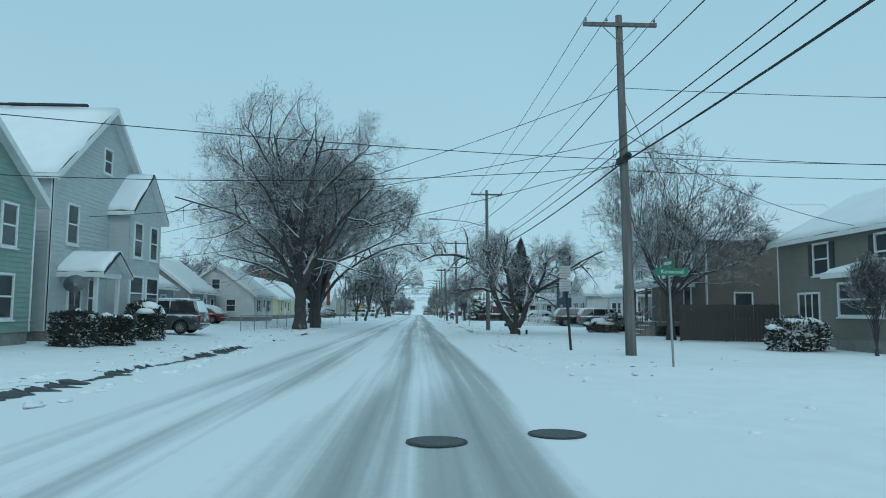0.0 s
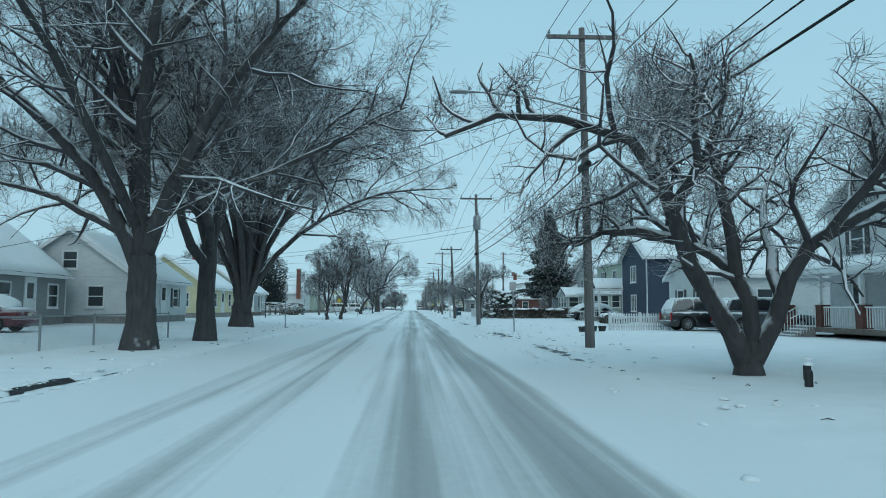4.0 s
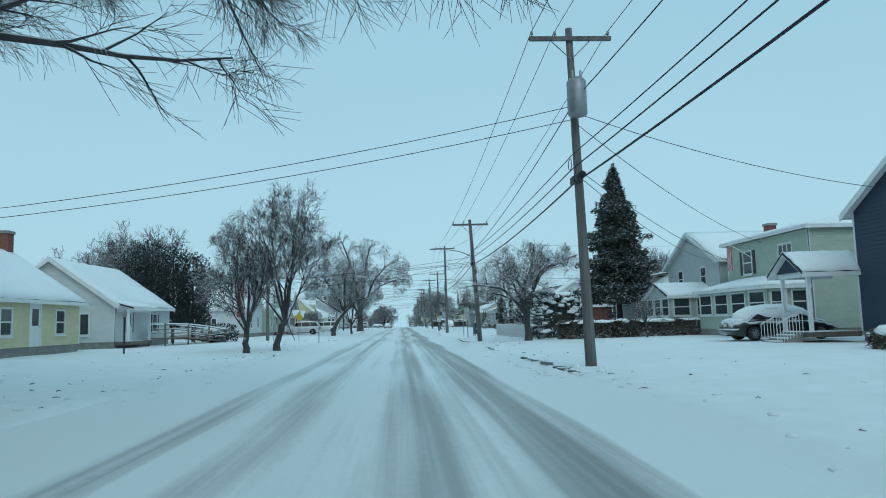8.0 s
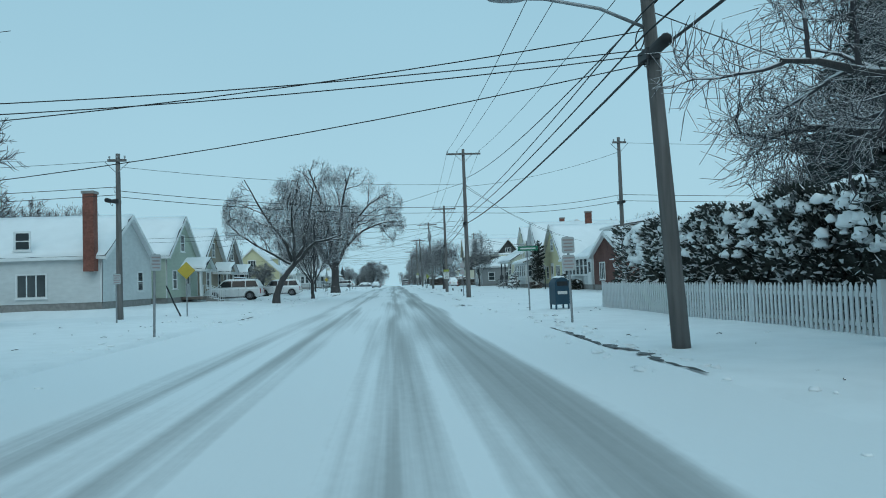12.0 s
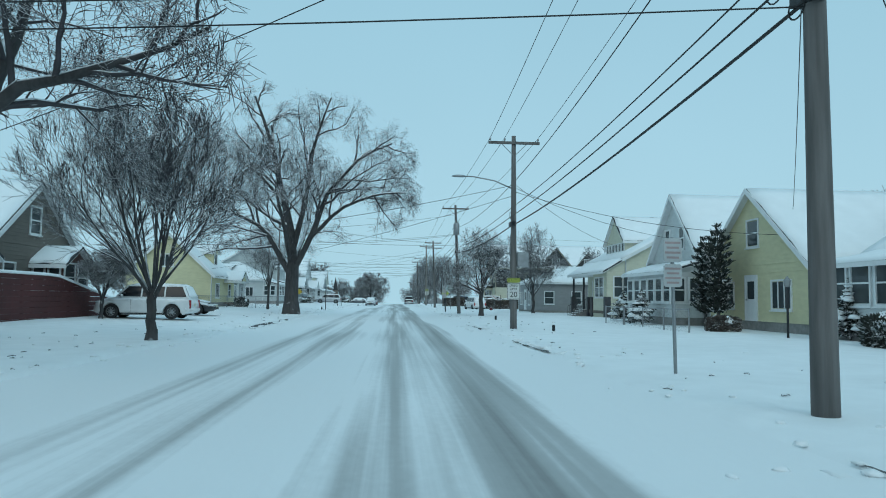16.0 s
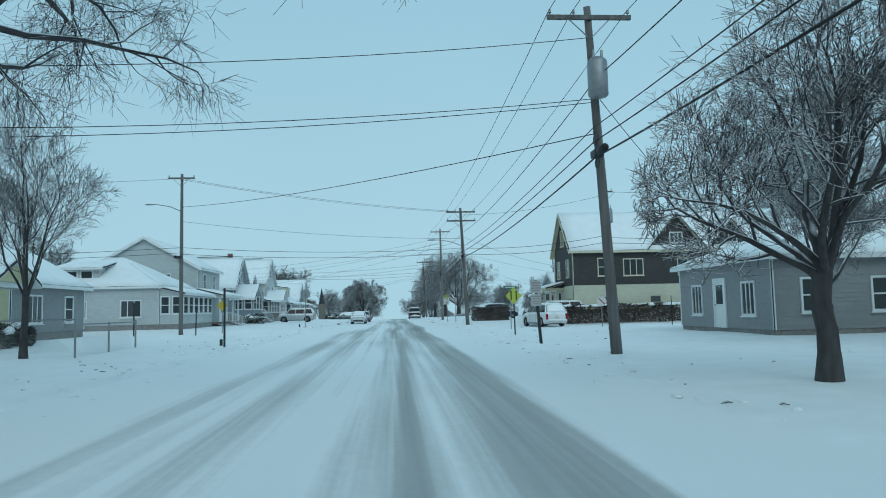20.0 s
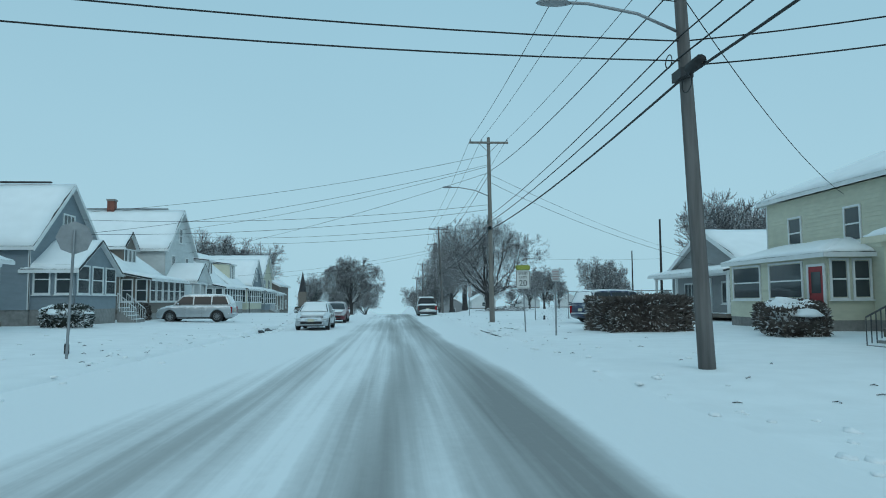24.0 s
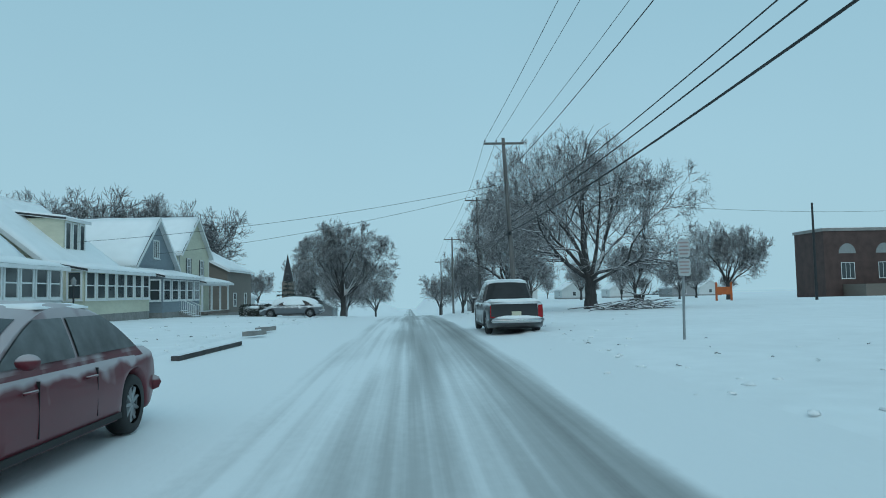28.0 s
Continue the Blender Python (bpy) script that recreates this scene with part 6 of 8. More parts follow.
# Background trees take the pale twigs, with haze painted into their colour.
far_tree = tree("bare tree behind the houses", -30, 118, 47, 10.5, 0.22, 2.0, spread=1.0, limbs=10, up=0.25, levels=4, kids=(10, 8, 7), wander=0.2, twig=PALETWIG, crown=5.2, low=2.0, thin=0.02)
far_slim = tree("slim bare tree behind the houses", -31, 150, 48, 10.0, 0.17, 1.6, spread=1.0, limbs=9, up=0.5, levels=4, kids=(9, 7, 6), wander=0.18, twig=PALETWIG, crown=3.6, low=1.8, thin=0.02, elev=(48, 78))
for k, (ob, x, y, s, turn) in enumerate(((far_tree, -27, 52, 0.9, 60), (far_tree, -33, 66, 1.1, 20), (far_tree, -36, 96, 1.1, 70), (far_tree, -31, 136, 1.5, 15), (far_tree, -38, 132, 1.0, 190), (far_slim, -36, 142, 1.2, 260), (far_tree, -37, 200, 1.0, 130), (far_tree, -35, 224, 1.0, 45), (far_tree, -38, 250, 1.1, 85), (far_tree, -40, 276, 1.0, 145), (far_tree, -36, 312, 1.1, 205), (far_tree, 38, 66, 1.0, 35), (far_tree, 40, 92, 1.1, 95), (far_tree, 30, 104, 0.9, 155), (far_slim, 36, 146, 1.1, 185), (far_tree, 34, 172, 1.0, 245), (far_tree, 37, 196, 1.1, 305), (far_tree, 44, 244, 1.1, 5), (far_tree, 33, 122, 1.0, 140), (far_slim, 28, 131, 1.0, 30), (far_tree, 26, 210, 0.9, 200), (far_slim, -33, 162, 1.1, 80), (far_tree, -34, 178, 1.0, 10), (far_tree, -33, 350, 1.7, 250), (far_tree, -27, 356, 1.55, 33), (far_tree, -39, 344, 1.5, 300), (far_tree, 34, 285, 1.25, 100), (far_slim, 29, 281, 1.2, 40), (far_tree, 39, 350, 1.1, 220), (far_tree, 30, 358, 0.95, 20), (far_tree, 60, 420, 1.0, 50), (far_slim, 50, 430, 1.0, 90), (far_tree, 72, 440, 1.1, 120), (far_tree, -9, 455, 1.2, 75), (far_tree, 8, 450, 1.3, 200), (far_tree, 44, 445, 1.2, 170), (far_tree, -29, 26, 0.9, 330), (far_tree, 36, 36, 1.0, 100),
                                              (far_tree, -11.5, 395, 1.1, 40), (far_slim, 9, 385, 1.3, 70), (far_tree, 12, 400, 1.2, 160), (far_tree, -14, 420, 1.3, 210), (far_slim, -20, 400, 1.3, 110), (far_tree, 26, 415, 1.2, 280), (far_tree, 36, 520, 0.9, 10), (far_slim, 52, 530, 0.9, 60), (far_tree, 68, 525, 0.8, 100), (far_tree, 90, 535, 0.9, 150), (far_slim, 110, 530, 0.8, 200), (far_tree, 20, 505, 0.9, 250), (far_tree, 126, 540, 0.9, 300), (far_slim, -30, 470, 1.0, 20), (far_tree, -40, 455, 1.1, 70))):
    m = pose(x, y, lift(x, y) - 0.05, 0, 0, turn) @ Matrix.Diagonal((s, s, s, 1))
    c = copy_thing(ob, m)
    c.scale = (s, s, s)
conifer("tall dark spruce dusted with snow", 18.5, 110.6, 14.4, 3.7, 51, 62000, bare=0.2)
conifer("tall dark spruce dusted with snow", 21.5, 117.5, 9.5, 2.8, 52, 16000)
conifer("narrow columnar evergreen with snow", 15.6, 161.1, 4.9, 0.58, 53, 5500, True)
conifer("narrow columnar evergreen with snow", 15.6, 162.5, 4.4, 0.56, 54, 5000, True)
conifer("columnar evergreen in a front garden", 22.5, 152.0, 5.8, 1.3, 56, 3500, True)
conifer("small dark conifers near the crest", -12.5, 338.5, 4.4, 1.6, 57, 3000)
conifer("small dark conifers near the crest", -10.0, 340.0, 3.2, 1.4, 58, 2500)
conifer("pine behind the roofs", -38, 214, 11.5, 2.0, 59, 2500)
for k, (x, y, h) in enumerate(((-22.6, 112.4, 8.0), (-21.0, 111.8, 8.5), (-19.4, 112.3, 8.2), (-17.9, 112.8, 7.4))):
    conifer("tall dark evergreen screen", x, y, h, 1.45, 61 + k, 9000, True, leaf=NEEDLE)


# ---- vehicles ----
def paint(name, c, rough=0.28, metal=0.3):
    return gloss(name, c, rough, metal, 0.6, 0.8)


P_SILVER, P_RED, P_WHITE, P_BLACK, P_GREY, P_BLUE, P_CHAR = (paint("silver_paint", (0.42, 0.45, 0.47)), gloss("red_paint", (0.12, 0.010, 0.020), 0.4, 0.0, 0.2, 0.4), paint("white_paint", (0.66, 0.67, 0.67), 0.3, 0.0), paint("black_paint", (0.012, 0.012, 0.014), 0.3, 0.0), paint("grey_paint", (0.12, 0.135, 0.15)), paint("blue_paint", (0.015, 0.025, 0.07)), paint("charcoal_paint", (0.05, 0.055, 0.06)))
HEADLAMP = gloss("headlamp_lens", (0.55, 0.57, 0.58), 0.1)
TAILLAMP = gloss("tail_lamp_lens", (0.30, 0.01, 0.012), 0.15)
PLATE = mat("plate", (0.55, 0.52, 0.40), 0.5, amount=0.1)
# outlines: length, width, belt height, roof height, hood height, and the glass house's foot and roof along the length from the tail
CARS = {"sedan": (5.0, 1.84, 0.93, 1.45, 0.84, 0.62, 1.55, 2.62, 3.85, 0.67), "suv": (4.75, 1.88, 1.08, 1.74, 1.06, 0.06, 0.45, 3.0, 3.7, 0.74), "van": (5.0, 1.95, 1.05, 1.78, 0.98, 0.06, 0.40, 3.2, 4.15, 0.70), "pickup": (5.6, 1.95, 1.12, 1.86, 1.12, 2.0, 2.15, 3.4, 4.1, 0.78)}


def car(label, x, y, turn, kind, body_paint, snow=0.8, hood_snow=True, category="car", glass_snow=True, pane=CARGLASS):
    """A parked vehicle with its nose along +y before it is turned: rounded body, cabin, glass, wheels, lamps, bumpers, mirrors and snow."""
    L, W, belt, top, hood, g0, r0, r1, g1, wheel = CARS[kind]
    t = thing("car" if kind != "pickup" else "pickup_truck", label, category, pose(x, y, gz(x, y) + 0.0, 0, 0, turn), "parked cars")
    R = wheel / 2 * 0.98
    tail, nose = -L / 2, L / 2
    axles = (tail + L * 0.19, nose - L * 0.19)
    bot = 0.22
    tall = kind != "sedan"
    if tall:
        crest_y, crest_z = [0, 0.06, 0.2, g1, L - 0.75, L - 0.35, L - 0.12, L], [belt - 0.30, belt - 0.04, belt, belt, hood - 0.02, hood - 0.10, hood - 0.24, hood - 0.40]
        side_y, side_w = [0, 0.08, 0.3, 1.2, L - 1.0, L - 0.4, L - 0.15, L], [0.86, 0.94, 0.98, 1, 0.99, 0.94, 0.86, 0.70]
    else:
        crest_y, crest_z = [0, 0.08, 0.3, 0.8, g1, L - 0.9, L - 0.4, L - 0.14, L], [belt - 0.34, belt - 0.04, belt + 0.02, belt, belt, hood - 0.02, hood - 0.12, hood - 0.24, hood - 0.40]
        side_y, side_w = [0, 0.1, 0.4, 1.3, L - 1.1, L - 0.45, L - 0.16, L], [0.76, 0.88, 0.95, 1, 0.99, 0.93, 0.82, 0.60]
    stations = sorted(set([round(L * k / 40, 3) for k in range(41)] + [0.05, 0.1, L - 0.05, L - 0.1] + [round(a - tail + q * (R + 0.065), 3) for a in axles for q in (-1.0, -0.97, -0.9, -0.8, 0.8, 0.9, 0.97, 1.0)]))
    mb = MB()
    ring = 0
    for v in stations:
        zt, hw = float(np.interp(v, crest_y, crest_z)), W / 2 * float(np.interp(v, side_y, side_w))
        zb = bot + 0.16 * max(0.0, 1 - v / 0.35) + 0.12 * max(0.0, 1 - (L - v) / 0.4)
        for a in axles:
            q = abs(v + tail - a) / (R + 0.065)
            if q < 1:
                zb = max(zb, R - 0.02 + (R + 0.065) * math.sqrt(1 - q * q))
        sh = zt - 0.16
        half = [(hw * 0.95, zb), (hw * 0.985, zb + 0.05), (hw * 0.995, zb + 0.4 * (sh - zb)), (hw, zb + 0.66 * (sh - zb)), (hw * 0.985, max(sh, zb + 0.05)), (hw * 0.955, max(zt - 0.07, zb + 0.07)), (hw * 0.87, zt - 0.02), (hw * 0.6, zt), (0, zt + 0.012)]
        loop = [(a_, v + tail, z_) for a_, z_ in half] + [(-a_, v + tail, z_) for a_, z_ in half[-2::-1]]
        ring = len(loop)
        mb.v += loop
    for k in range(len(stations) - 1):
        for i in range(ring):
            mb.f.append((k * ring + i, k * ring + (i + 1) % ring, (k + 1) * ring + (i + 1) % ring, (k + 1) * ring + i))
    mb.f += [tuple(range(ring - 1, -1, -1)), tuple((len(stations) - 1) * ring + i for i in range(ring))]
    body = part("body", mb, body_paint, t, smooth=True)
    part("underside", MB().box((-W / 2 + 0.32, tail + 0.3, bot - 0.02), (W / 2 - 0.32, nose - 0.3, bot + 0.5)), BLACK, t)
    # cabin: a painted shell with panes set in it
    wb, wt = W / 2 - 0.06, W / 2 - 0.27
    foot = belt - 0.05

    def half_width(z):
        return wb + (wt - wb) * ((z - foot) / (top - foot)) ** 1.25 if z > foot else wb

    rough_edge = [(g0, foot), (g0 + (r0 - g0) * 0.55, foot + (top - foot) * 0.62), (r0, top - 0.06), (r0 + 0.3 * (r1 - r0), top - 0.005), (r0 + 0.65 * (r1 - r0), top), (r1, top - 0.05), (r1 + 0.42 * (g1 - r1), foot + (top - foot) * 0.62), (g1, foot)]
    profile = smooth_line([(a_, b_, 0) for a_, b_ in rough_edge], 42)
    edge = [(float(p[0]), float(min(p[1], top + 0.01))) for p in profile]
    m = len(edge)
    across = [-1, -0.93, -0.75, -0.4, 0, 0.4, 0.75, 0.93, 1]

    def skin(i, f):
        y_, z_ = edge[i]
        crown_ = 0.05 * max(0.0, (z_ - foot) / (top - foot)) * (1 - f * f) - 0.03 * (abs(f) > 0.99)
        return (f * half_width(z_), tail + y_, z_ + crown_)

    cab = MB()
    cab.v += [skin(i, f) for i in range(m) for f in across]
    na = len(across)
    cab.f += [(i * na + k, i * na + k + 1, (i + 1) * na + k + 1, (i + 1) * na + k) for i in range(m - 1) for k in range(na - 1)]
    part("roof", cab, body_paint, t, smooth=True)
    sides = MB()
    for e in (0, na - 1):
        k0 = len(sides.v)
        sides.v += [skin(i, across[e]) for i in range(m)]
        sides.f += [(k0 + i, k0 + i + 1, k0 + m - 2 - i, k0 + m - 1 - i) for i in range(m // 2)]
    part("cabin", sides, body_paint, t)
    peak = max(range(m), key=lambda i: edge[i][1])

    def along(z, front):
        run = edge[peak:][::-1] if front else edge[: peak + 1]
        return float(np.interp(z, [q[1] for q in run], [q[0] for q in run]))

    zl, zm, zh = belt + 0.03, foot + (top - foot) * 0.62, top - 0.12
    levels_ = [zl + (zh - zl) * k / 5 for k in range(6)]
    mids = {"suv": [0.33, 0.64], "van": [0.36, 0.68], "pickup": [0.5], "sedan": [0.5]}[kind]
    for e in (-1, 1):
        cuts = [None] + mids + [None]
        for k in range(len(cuts) - 1):
            rear = [(along(z, False) + 0.10 if cuts[k] is None else g0 + (g1 - g0) * cuts[k] + 0.04, z) for z in levels_]
            fore = [(along(z, True) - 0.11 if cuts[k + 1] is None else g0 + (g1 - g0) * cuts[k + 1] - 0.04, z) for z in levels_]
            v = [(e * (half_width(z) + 0.010), tail + y_, z) for a_, b_ in zip(rear, fore) for y_, z in (a_, b_)]
            n2 = len(v)
            fs = [(2 * q, 2 * q + 1, 2 * q + 3, 2 * q + 2) for q in range(5)] + [(n2 + 2 * q + 2, n2 + 2 * q + 3, n2 + 2 * q + 1, n2 + 2 * q) for q in range(5)]
            part("window_pane", MB().add(v + [(x_ - e * 0.014, y_, z) for x_, y_, z in v], fs), pane, t, "dark car glass" if pane is CARGLASS else "car glass white with frost")
    for name_, front in (("windscreen", True), ("rear_window", False)):
        out = 0.014 if front else -0.014
        v = [(f * (half_width(z) - 0.08), tail + along(z, front) + out, z + 0.012 + 0.05 * (z - foot) / (top - foot) * (1 - f * f)) for z in levels_ for f in (-1, -0.5, 0, 0.5, 1)]
        fs = [(q * 5 + k, q * 5 + k + 1, q * 5 + k + 6, q * 5 + k + 5) for q in range(5) for k in range(4)]
        part(name_, MB().add(v + [(a_, b_ - out, c_ - 0.012) for a_, b_, c_ in v], fs + [tuple(i + 30 for i in reversed(f)) for f in fs]), CARGLASS, t, "dark car glass", smooth=True)
    for e in (-1, 1):
        mr = part("mirror", MB().blob((e * (W / 2 + 0.10), tail + g1 - 0.42, belt + 0.09), (0.10, 0.07, 0.065), 10, 8, 0.0, False), body_paint, t, smooth=True)
        for f in (0.40, 0.62):
            part("door_handle", MB().tube([(e * (W / 2 + 0.0), tail + L * f, belt - 0.17), (e * (W / 2 + 0.03), tail + L * f + 0.04, belt - 0.165), (e * (W / 2 + 0.03), tail + L * f + 0.16, belt - 0.165), (e * (W / 2), tail + L * f + 0.2, belt - 0.17)], 0.014, 6), body_paint, t, smooth=True)
            part("door_seam", MB().box((e * (W / 2 - 0.05), tail + L * f - 0.07, bot + 0.14), (e * (W / 2 - 0.004), tail + L * f - 0.064, belt - 0.10)), DARKMETAL, t)
        part("sill_trim", MB().box((e * (W / 2 - 0.06), axles[0] + R + 0.1, bot + 0.03), (e * (W / 2 + 0.006), axles[1] - R - 0.1, bot + 0.09)), BLACK, t)
        part("headlamp", MB().blob((e * (W / 2 * 0.70), nose - 0.27, hood - 0.24), (0.20, 0.20, 0.065), 12, 8, 0.0, False), HEADLAMP, t, smooth=True)
        if tall:
            part("tail_lamp", MB().box((e * (W / 2 - 0.24), tail - 0.010, belt - 0.54), (e * (W / 2 - 0.09), tail + 0.16, belt - 0.12)), TAILLAMP, t)
        else:
            part("tail_lamp", MB().blob((e * (W / 2 * 0.64), tail + 0.17, belt - 0.15), (0.20, 0.12, 0.075), 12, 8, 0.0, False), TAILLAMP, t, smooth=True)
        for a in axles:
            xo = e * (W / 2 - 0.035)
            xi = e * (W / 2 - 0.25)
            ty = MB()
            ringv = []
            prof = [(xi, R * 0.62), (xi, R * 0.93), (xi + e * 0.04, R), (xo - e * 0.04, R), (xo, R * 0.93), (xo, R * 0.64)]
            for k in range(24):
                q = 2 * math.pi * k / 24
                ringv += [(px, a + pr * math.cos(q), R + pr * math.sin(q)) for px, pr in prof]
            mp_ = len(prof)
            ty.add(ringv, [(k * mp_ + i, k * mp_ + i + 1, ((k + 1) % 24) * mp_ + i + 1, ((k + 1) % 24) * mp_ + i) for k in range(24) for i in range(mp_ - 1)])
            wh = part("wheel", ty, BLACK, t, "black tyre", smooth=True)
            rim = MB().tube([(xi + e * 0.06, a, R), (xo - e * 0.09, a, R)], R * 0.64, 20)
            part("rim", rim, DARKMETAL, wh)
            spk = MB()
            for k in range(9):
                q = 2 * math.pi * k / 9
                spk.tube([(xo - e * 0.045, a, R), (xo - e * 0.035, a + R * 0.6 * math.cos(q), R + R * 0.6 * math.sin(q))], [0.035, 0.022], 5)
            spk.tube([(xo - e * 0.06, a + R * 0.61 * math.cos(2 * math.pi * q / 20), R + R * 0.61 * math.sin(2 * math.pi * q / 20)) for q in range(21)], 0.022, 5, False)
            part("spokes", spk, STEEL, wh, "grey alloy spokes dulled with slush")
    gw, gz0, gz1 = (W * 0.17, hood - 0.37, hood - 0.26) if not tall else (W * 0.24, bot + 0.36, hood - 0.30)
    part("grille", MB().box((-gw, nose - 0.16, gz0), (gw, nose - (0.035 if not tall else -0.006), gz1)), DARKMETAL, t)
    for k in range(2):
        zg = gz0 + (gz1 - gz0) * (k * 0.8 + 0.05)
        part("grille_bar", MB().box((-gw - 0.02, nose - 0.10, zg), (gw + 0.02, nose - (0.028 if not tall else -0.014), zg + 0.018)), CHROME, t)
    part("lower_intake", MB().box((-W * 0.30, nose - 0.10, bot + 0.12), (W * 0.30, nose + 0.004, bot + 0.24)), BLACK, t)
    part("front_bumper", MB().tube([(-W * 0.42, nose - 0.32, bot + 0.28), (-W * 0.33, nose - 0.08, bot + 0.28), (0, nose - 0.03, bot + 0.28), (W * 0.33, nose - 0.08, bot + 0.28), (W * 0.42, nose - 0.32, bot + 0.28)], 0.06, 8), body_paint, t, smooth=True)
    part("rear_bumper", MB().tube([(-W * 0.46, tail + 0.24, bot + 0.26), (-W * 0.40, tail + 0.03, bot + 0.26), (0, tail + 0.0, bot + 0.26), (W * 0.40, tail + 0.03, bot + 0.26), (W * 0.46, tail + 0.24, bot + 0.26)], 0.09, 8), CHROME if kind == "pickup" else body_paint, t, smooth=True)
    part("license_plate", MB().box((-0.16, nose + 0.018, bot + 0.24), (0.16, nose + 0.03, bot + 0.39)), PLATE, t)
    part("license_plate", MB().box((-0.16, tail - 0.022, bot + 0.42), (0.16, tail - 0.004, bot + 0.57)), PLATE, t)
    if snow:
        th = 0.06 * snow
        r0_, r1_ = r0 + 0.04, r1 - 0.02
        part("roof_snow", snow_sheet([(-wt - 0.01, tail + r0_, top - 0.045), (wt + 0.01, tail + r0_, top - 0.045), (wt + 0.01, tail + r1_, top - 0.035), (-wt - 0.01, tail + r1_, top - 0.035)], th * 0.8 + 0.035, 10, 8, x, 0.05), ROOFSNOW, t, smooth=True)
        if snow >= 1.5:
            part("snow_blanket", MB().blob((0, tail + (g0 + g1) / 2, belt + 0.12), (W / 2 + 0.02, (g1 - g0) / 2 + 0.25, top - belt + 0.08), 20, 10, 0.08), ROOFSNOW, t, "thick snow over the whole roof", smooth=True)
        if hood_snow:
            part("hood_snow", snow_sheet([(-W / 2 + 0.16, tail + g1 - 0.02, belt - 0.03), (W / 2 - 0.16, tail + g1 - 0.02, belt - 0.03), (W / 2 - 0.34, nose - 0.5, hood - 0.075), (-W / 2 + 0.34, nose - 0.5, hood - 0.075)], th * 0.5 + 0.03, 8, 6, x + 3, 0.12), ROOFSNOW, t, smooth=True)
        if glass_snow:
            for front in ((True, False) if tall or snow >= 1 else (True,)):
                sg = 1 if front else -1
                mbs = MB()
                rows_ = [zl + 0.01 + (zh + 0.06 - zl) * k / 6 for k in range(7)]
                for k, z in enumerate(rows_):
                    for f in (-1, -0.6, -0.2, 0.2, 0.6, 1):
                        q = 0.75 + 0.5 * noise.noise((f * 2.3 + x, z * 3, y))
                        mbs.v.append((f * (half_width(z) - 0.10 - 0.03 * q), tail + along(min(z, top - 0.02), front) + sg * (0.02 + th * 0.35 * q), z + 0.014 + 0.05 * (z - foot) / (top - foot) * (1 - f * f)))
                mbs.f += [(k * 6 + i, k * 6 + i + 1, k * 6 + i + 7, k * 6 + i + 6) for k in range(6) for i in range(5)]
                n0 = len(mbs.v)
                mbs.v += [(a_, b_ - sg * 0.03, c_ - 0.02) for a_, b_, c_ in mbs.v]
                rim_ = list(range(6)) + [11, 17, 23, 29, 35, 41] + [40, 39, 38, 37, 36] + [30, 24, 18, 12, 6]
                mbs.f += [(rim_[i], n0 + rim_[i], n0 + rim_[(i + 1) % len(rim_)], rim_[(i + 1) % len(rim_)]) for i in range(len(rim_))]
                part("glass_snow", mbs, ROOFSNOW, t, smooth=True)
        if kind == "sedan":
            part("boot_snow", snow_sheet([(-W / 2 + 0.22, tail + 0.16, belt - 0.02), (W / 2 - 0.22, tail + 0.16, belt - 0.02), (W / 2 - 0.15, tail + g0 + 0.1, belt), (-W / 2 + 0.15, tail + g0 + 0.1, belt)], th * 0.8 + 0.03, 6, 3, x + 7, 0.06), ROOFSNOW, t, smooth=True)
        if kind == "pickup":
            part("bed_snow", snow_sheet([(-W / 2 + 0.1, tail + 0.08, belt - 0.02), (W / 2 - 0.1, tail + 0.08, belt - 0.02), (W / 2 - 0.1, tail + g0 - 0.1, belt - 0.02), (-W / 2 + 0.1, tail + g0 - 0.1, belt - 0.04)], 0.10, 10, 6, x + 7, 0.05), ROOFSNOW, t, smooth=True)
            part("bumper_snow", MB().blob((0, tail - 0.02, bot + 0.34), (W / 2 - 0.2, 0.1, 0.1), 10, 6, 0.2), ROOFSNOW, t, smooth=True)
            part("tailgate", MB().box((-W / 2 + 0.12, tail - 0.012, bot + 0.40), (W / 2 - 0.26, tail + 0.1, belt - 0.08)), P_BLACK, t)
    return t


car("dark grey minivan parked in a snowy driveway", -12.9, 23.6, 90, "van", P_CHAR, 0.5)
car("red car buried under snow", -18.2, 47.5, 90, "sedan", P_RED, 1.5)
car("dark grey crossover parked in a driveway", 17.95, 52.6, -90, "suv", P_GREY, 0.7)
car("black car parked behind a crossover", 16.2, 55.2, -90, "suv", P_BLACK, 0.7)
car("black car under thick snow beside a stairway", 17.3, 83.0, -90, "sedan", P_BLACK, 1.6)
car("white crossover parked by a pale green house", -13.5, 148.3, 90, "suv", P_WHITE, 1.0)
car("white crossover parked in a driveway", -12.4, 165.2, 90, "suv", P_WHITE, 0.8)
car("black car parked in a driveway", -13.4, 173.2, -90, "sedan", P_BLACK, 0.6)
car("white car parked before a side hedge", 11.4, 227.2, 12, "suv", P_WHITE, 0.9)
car("white crossover parked beside a dark house", 13.6, 232.4, 78, "suv", P_WHITE, 0.5)
car("silver crossover parked in a snowy driveway", -12.5, 266.2, 90, "suv", P_SILVER, 0.8)
car("silver sedan coated with snow parked at the kerb", -4.15, 259.2, 180, "sedan", P_SILVER, 1.0, pane=FROSTGLASS)
car("red sedan parked at the kerb with snow on its roof", -4.05, 271.4, 180, "sedan", P_RED, 0.5, glass_snow=False, pane=MISTGLASS)
car("dark blue crossover parked beside a hedge", 12.55, 258.4, -65, "van", P_BLUE, 0.5)
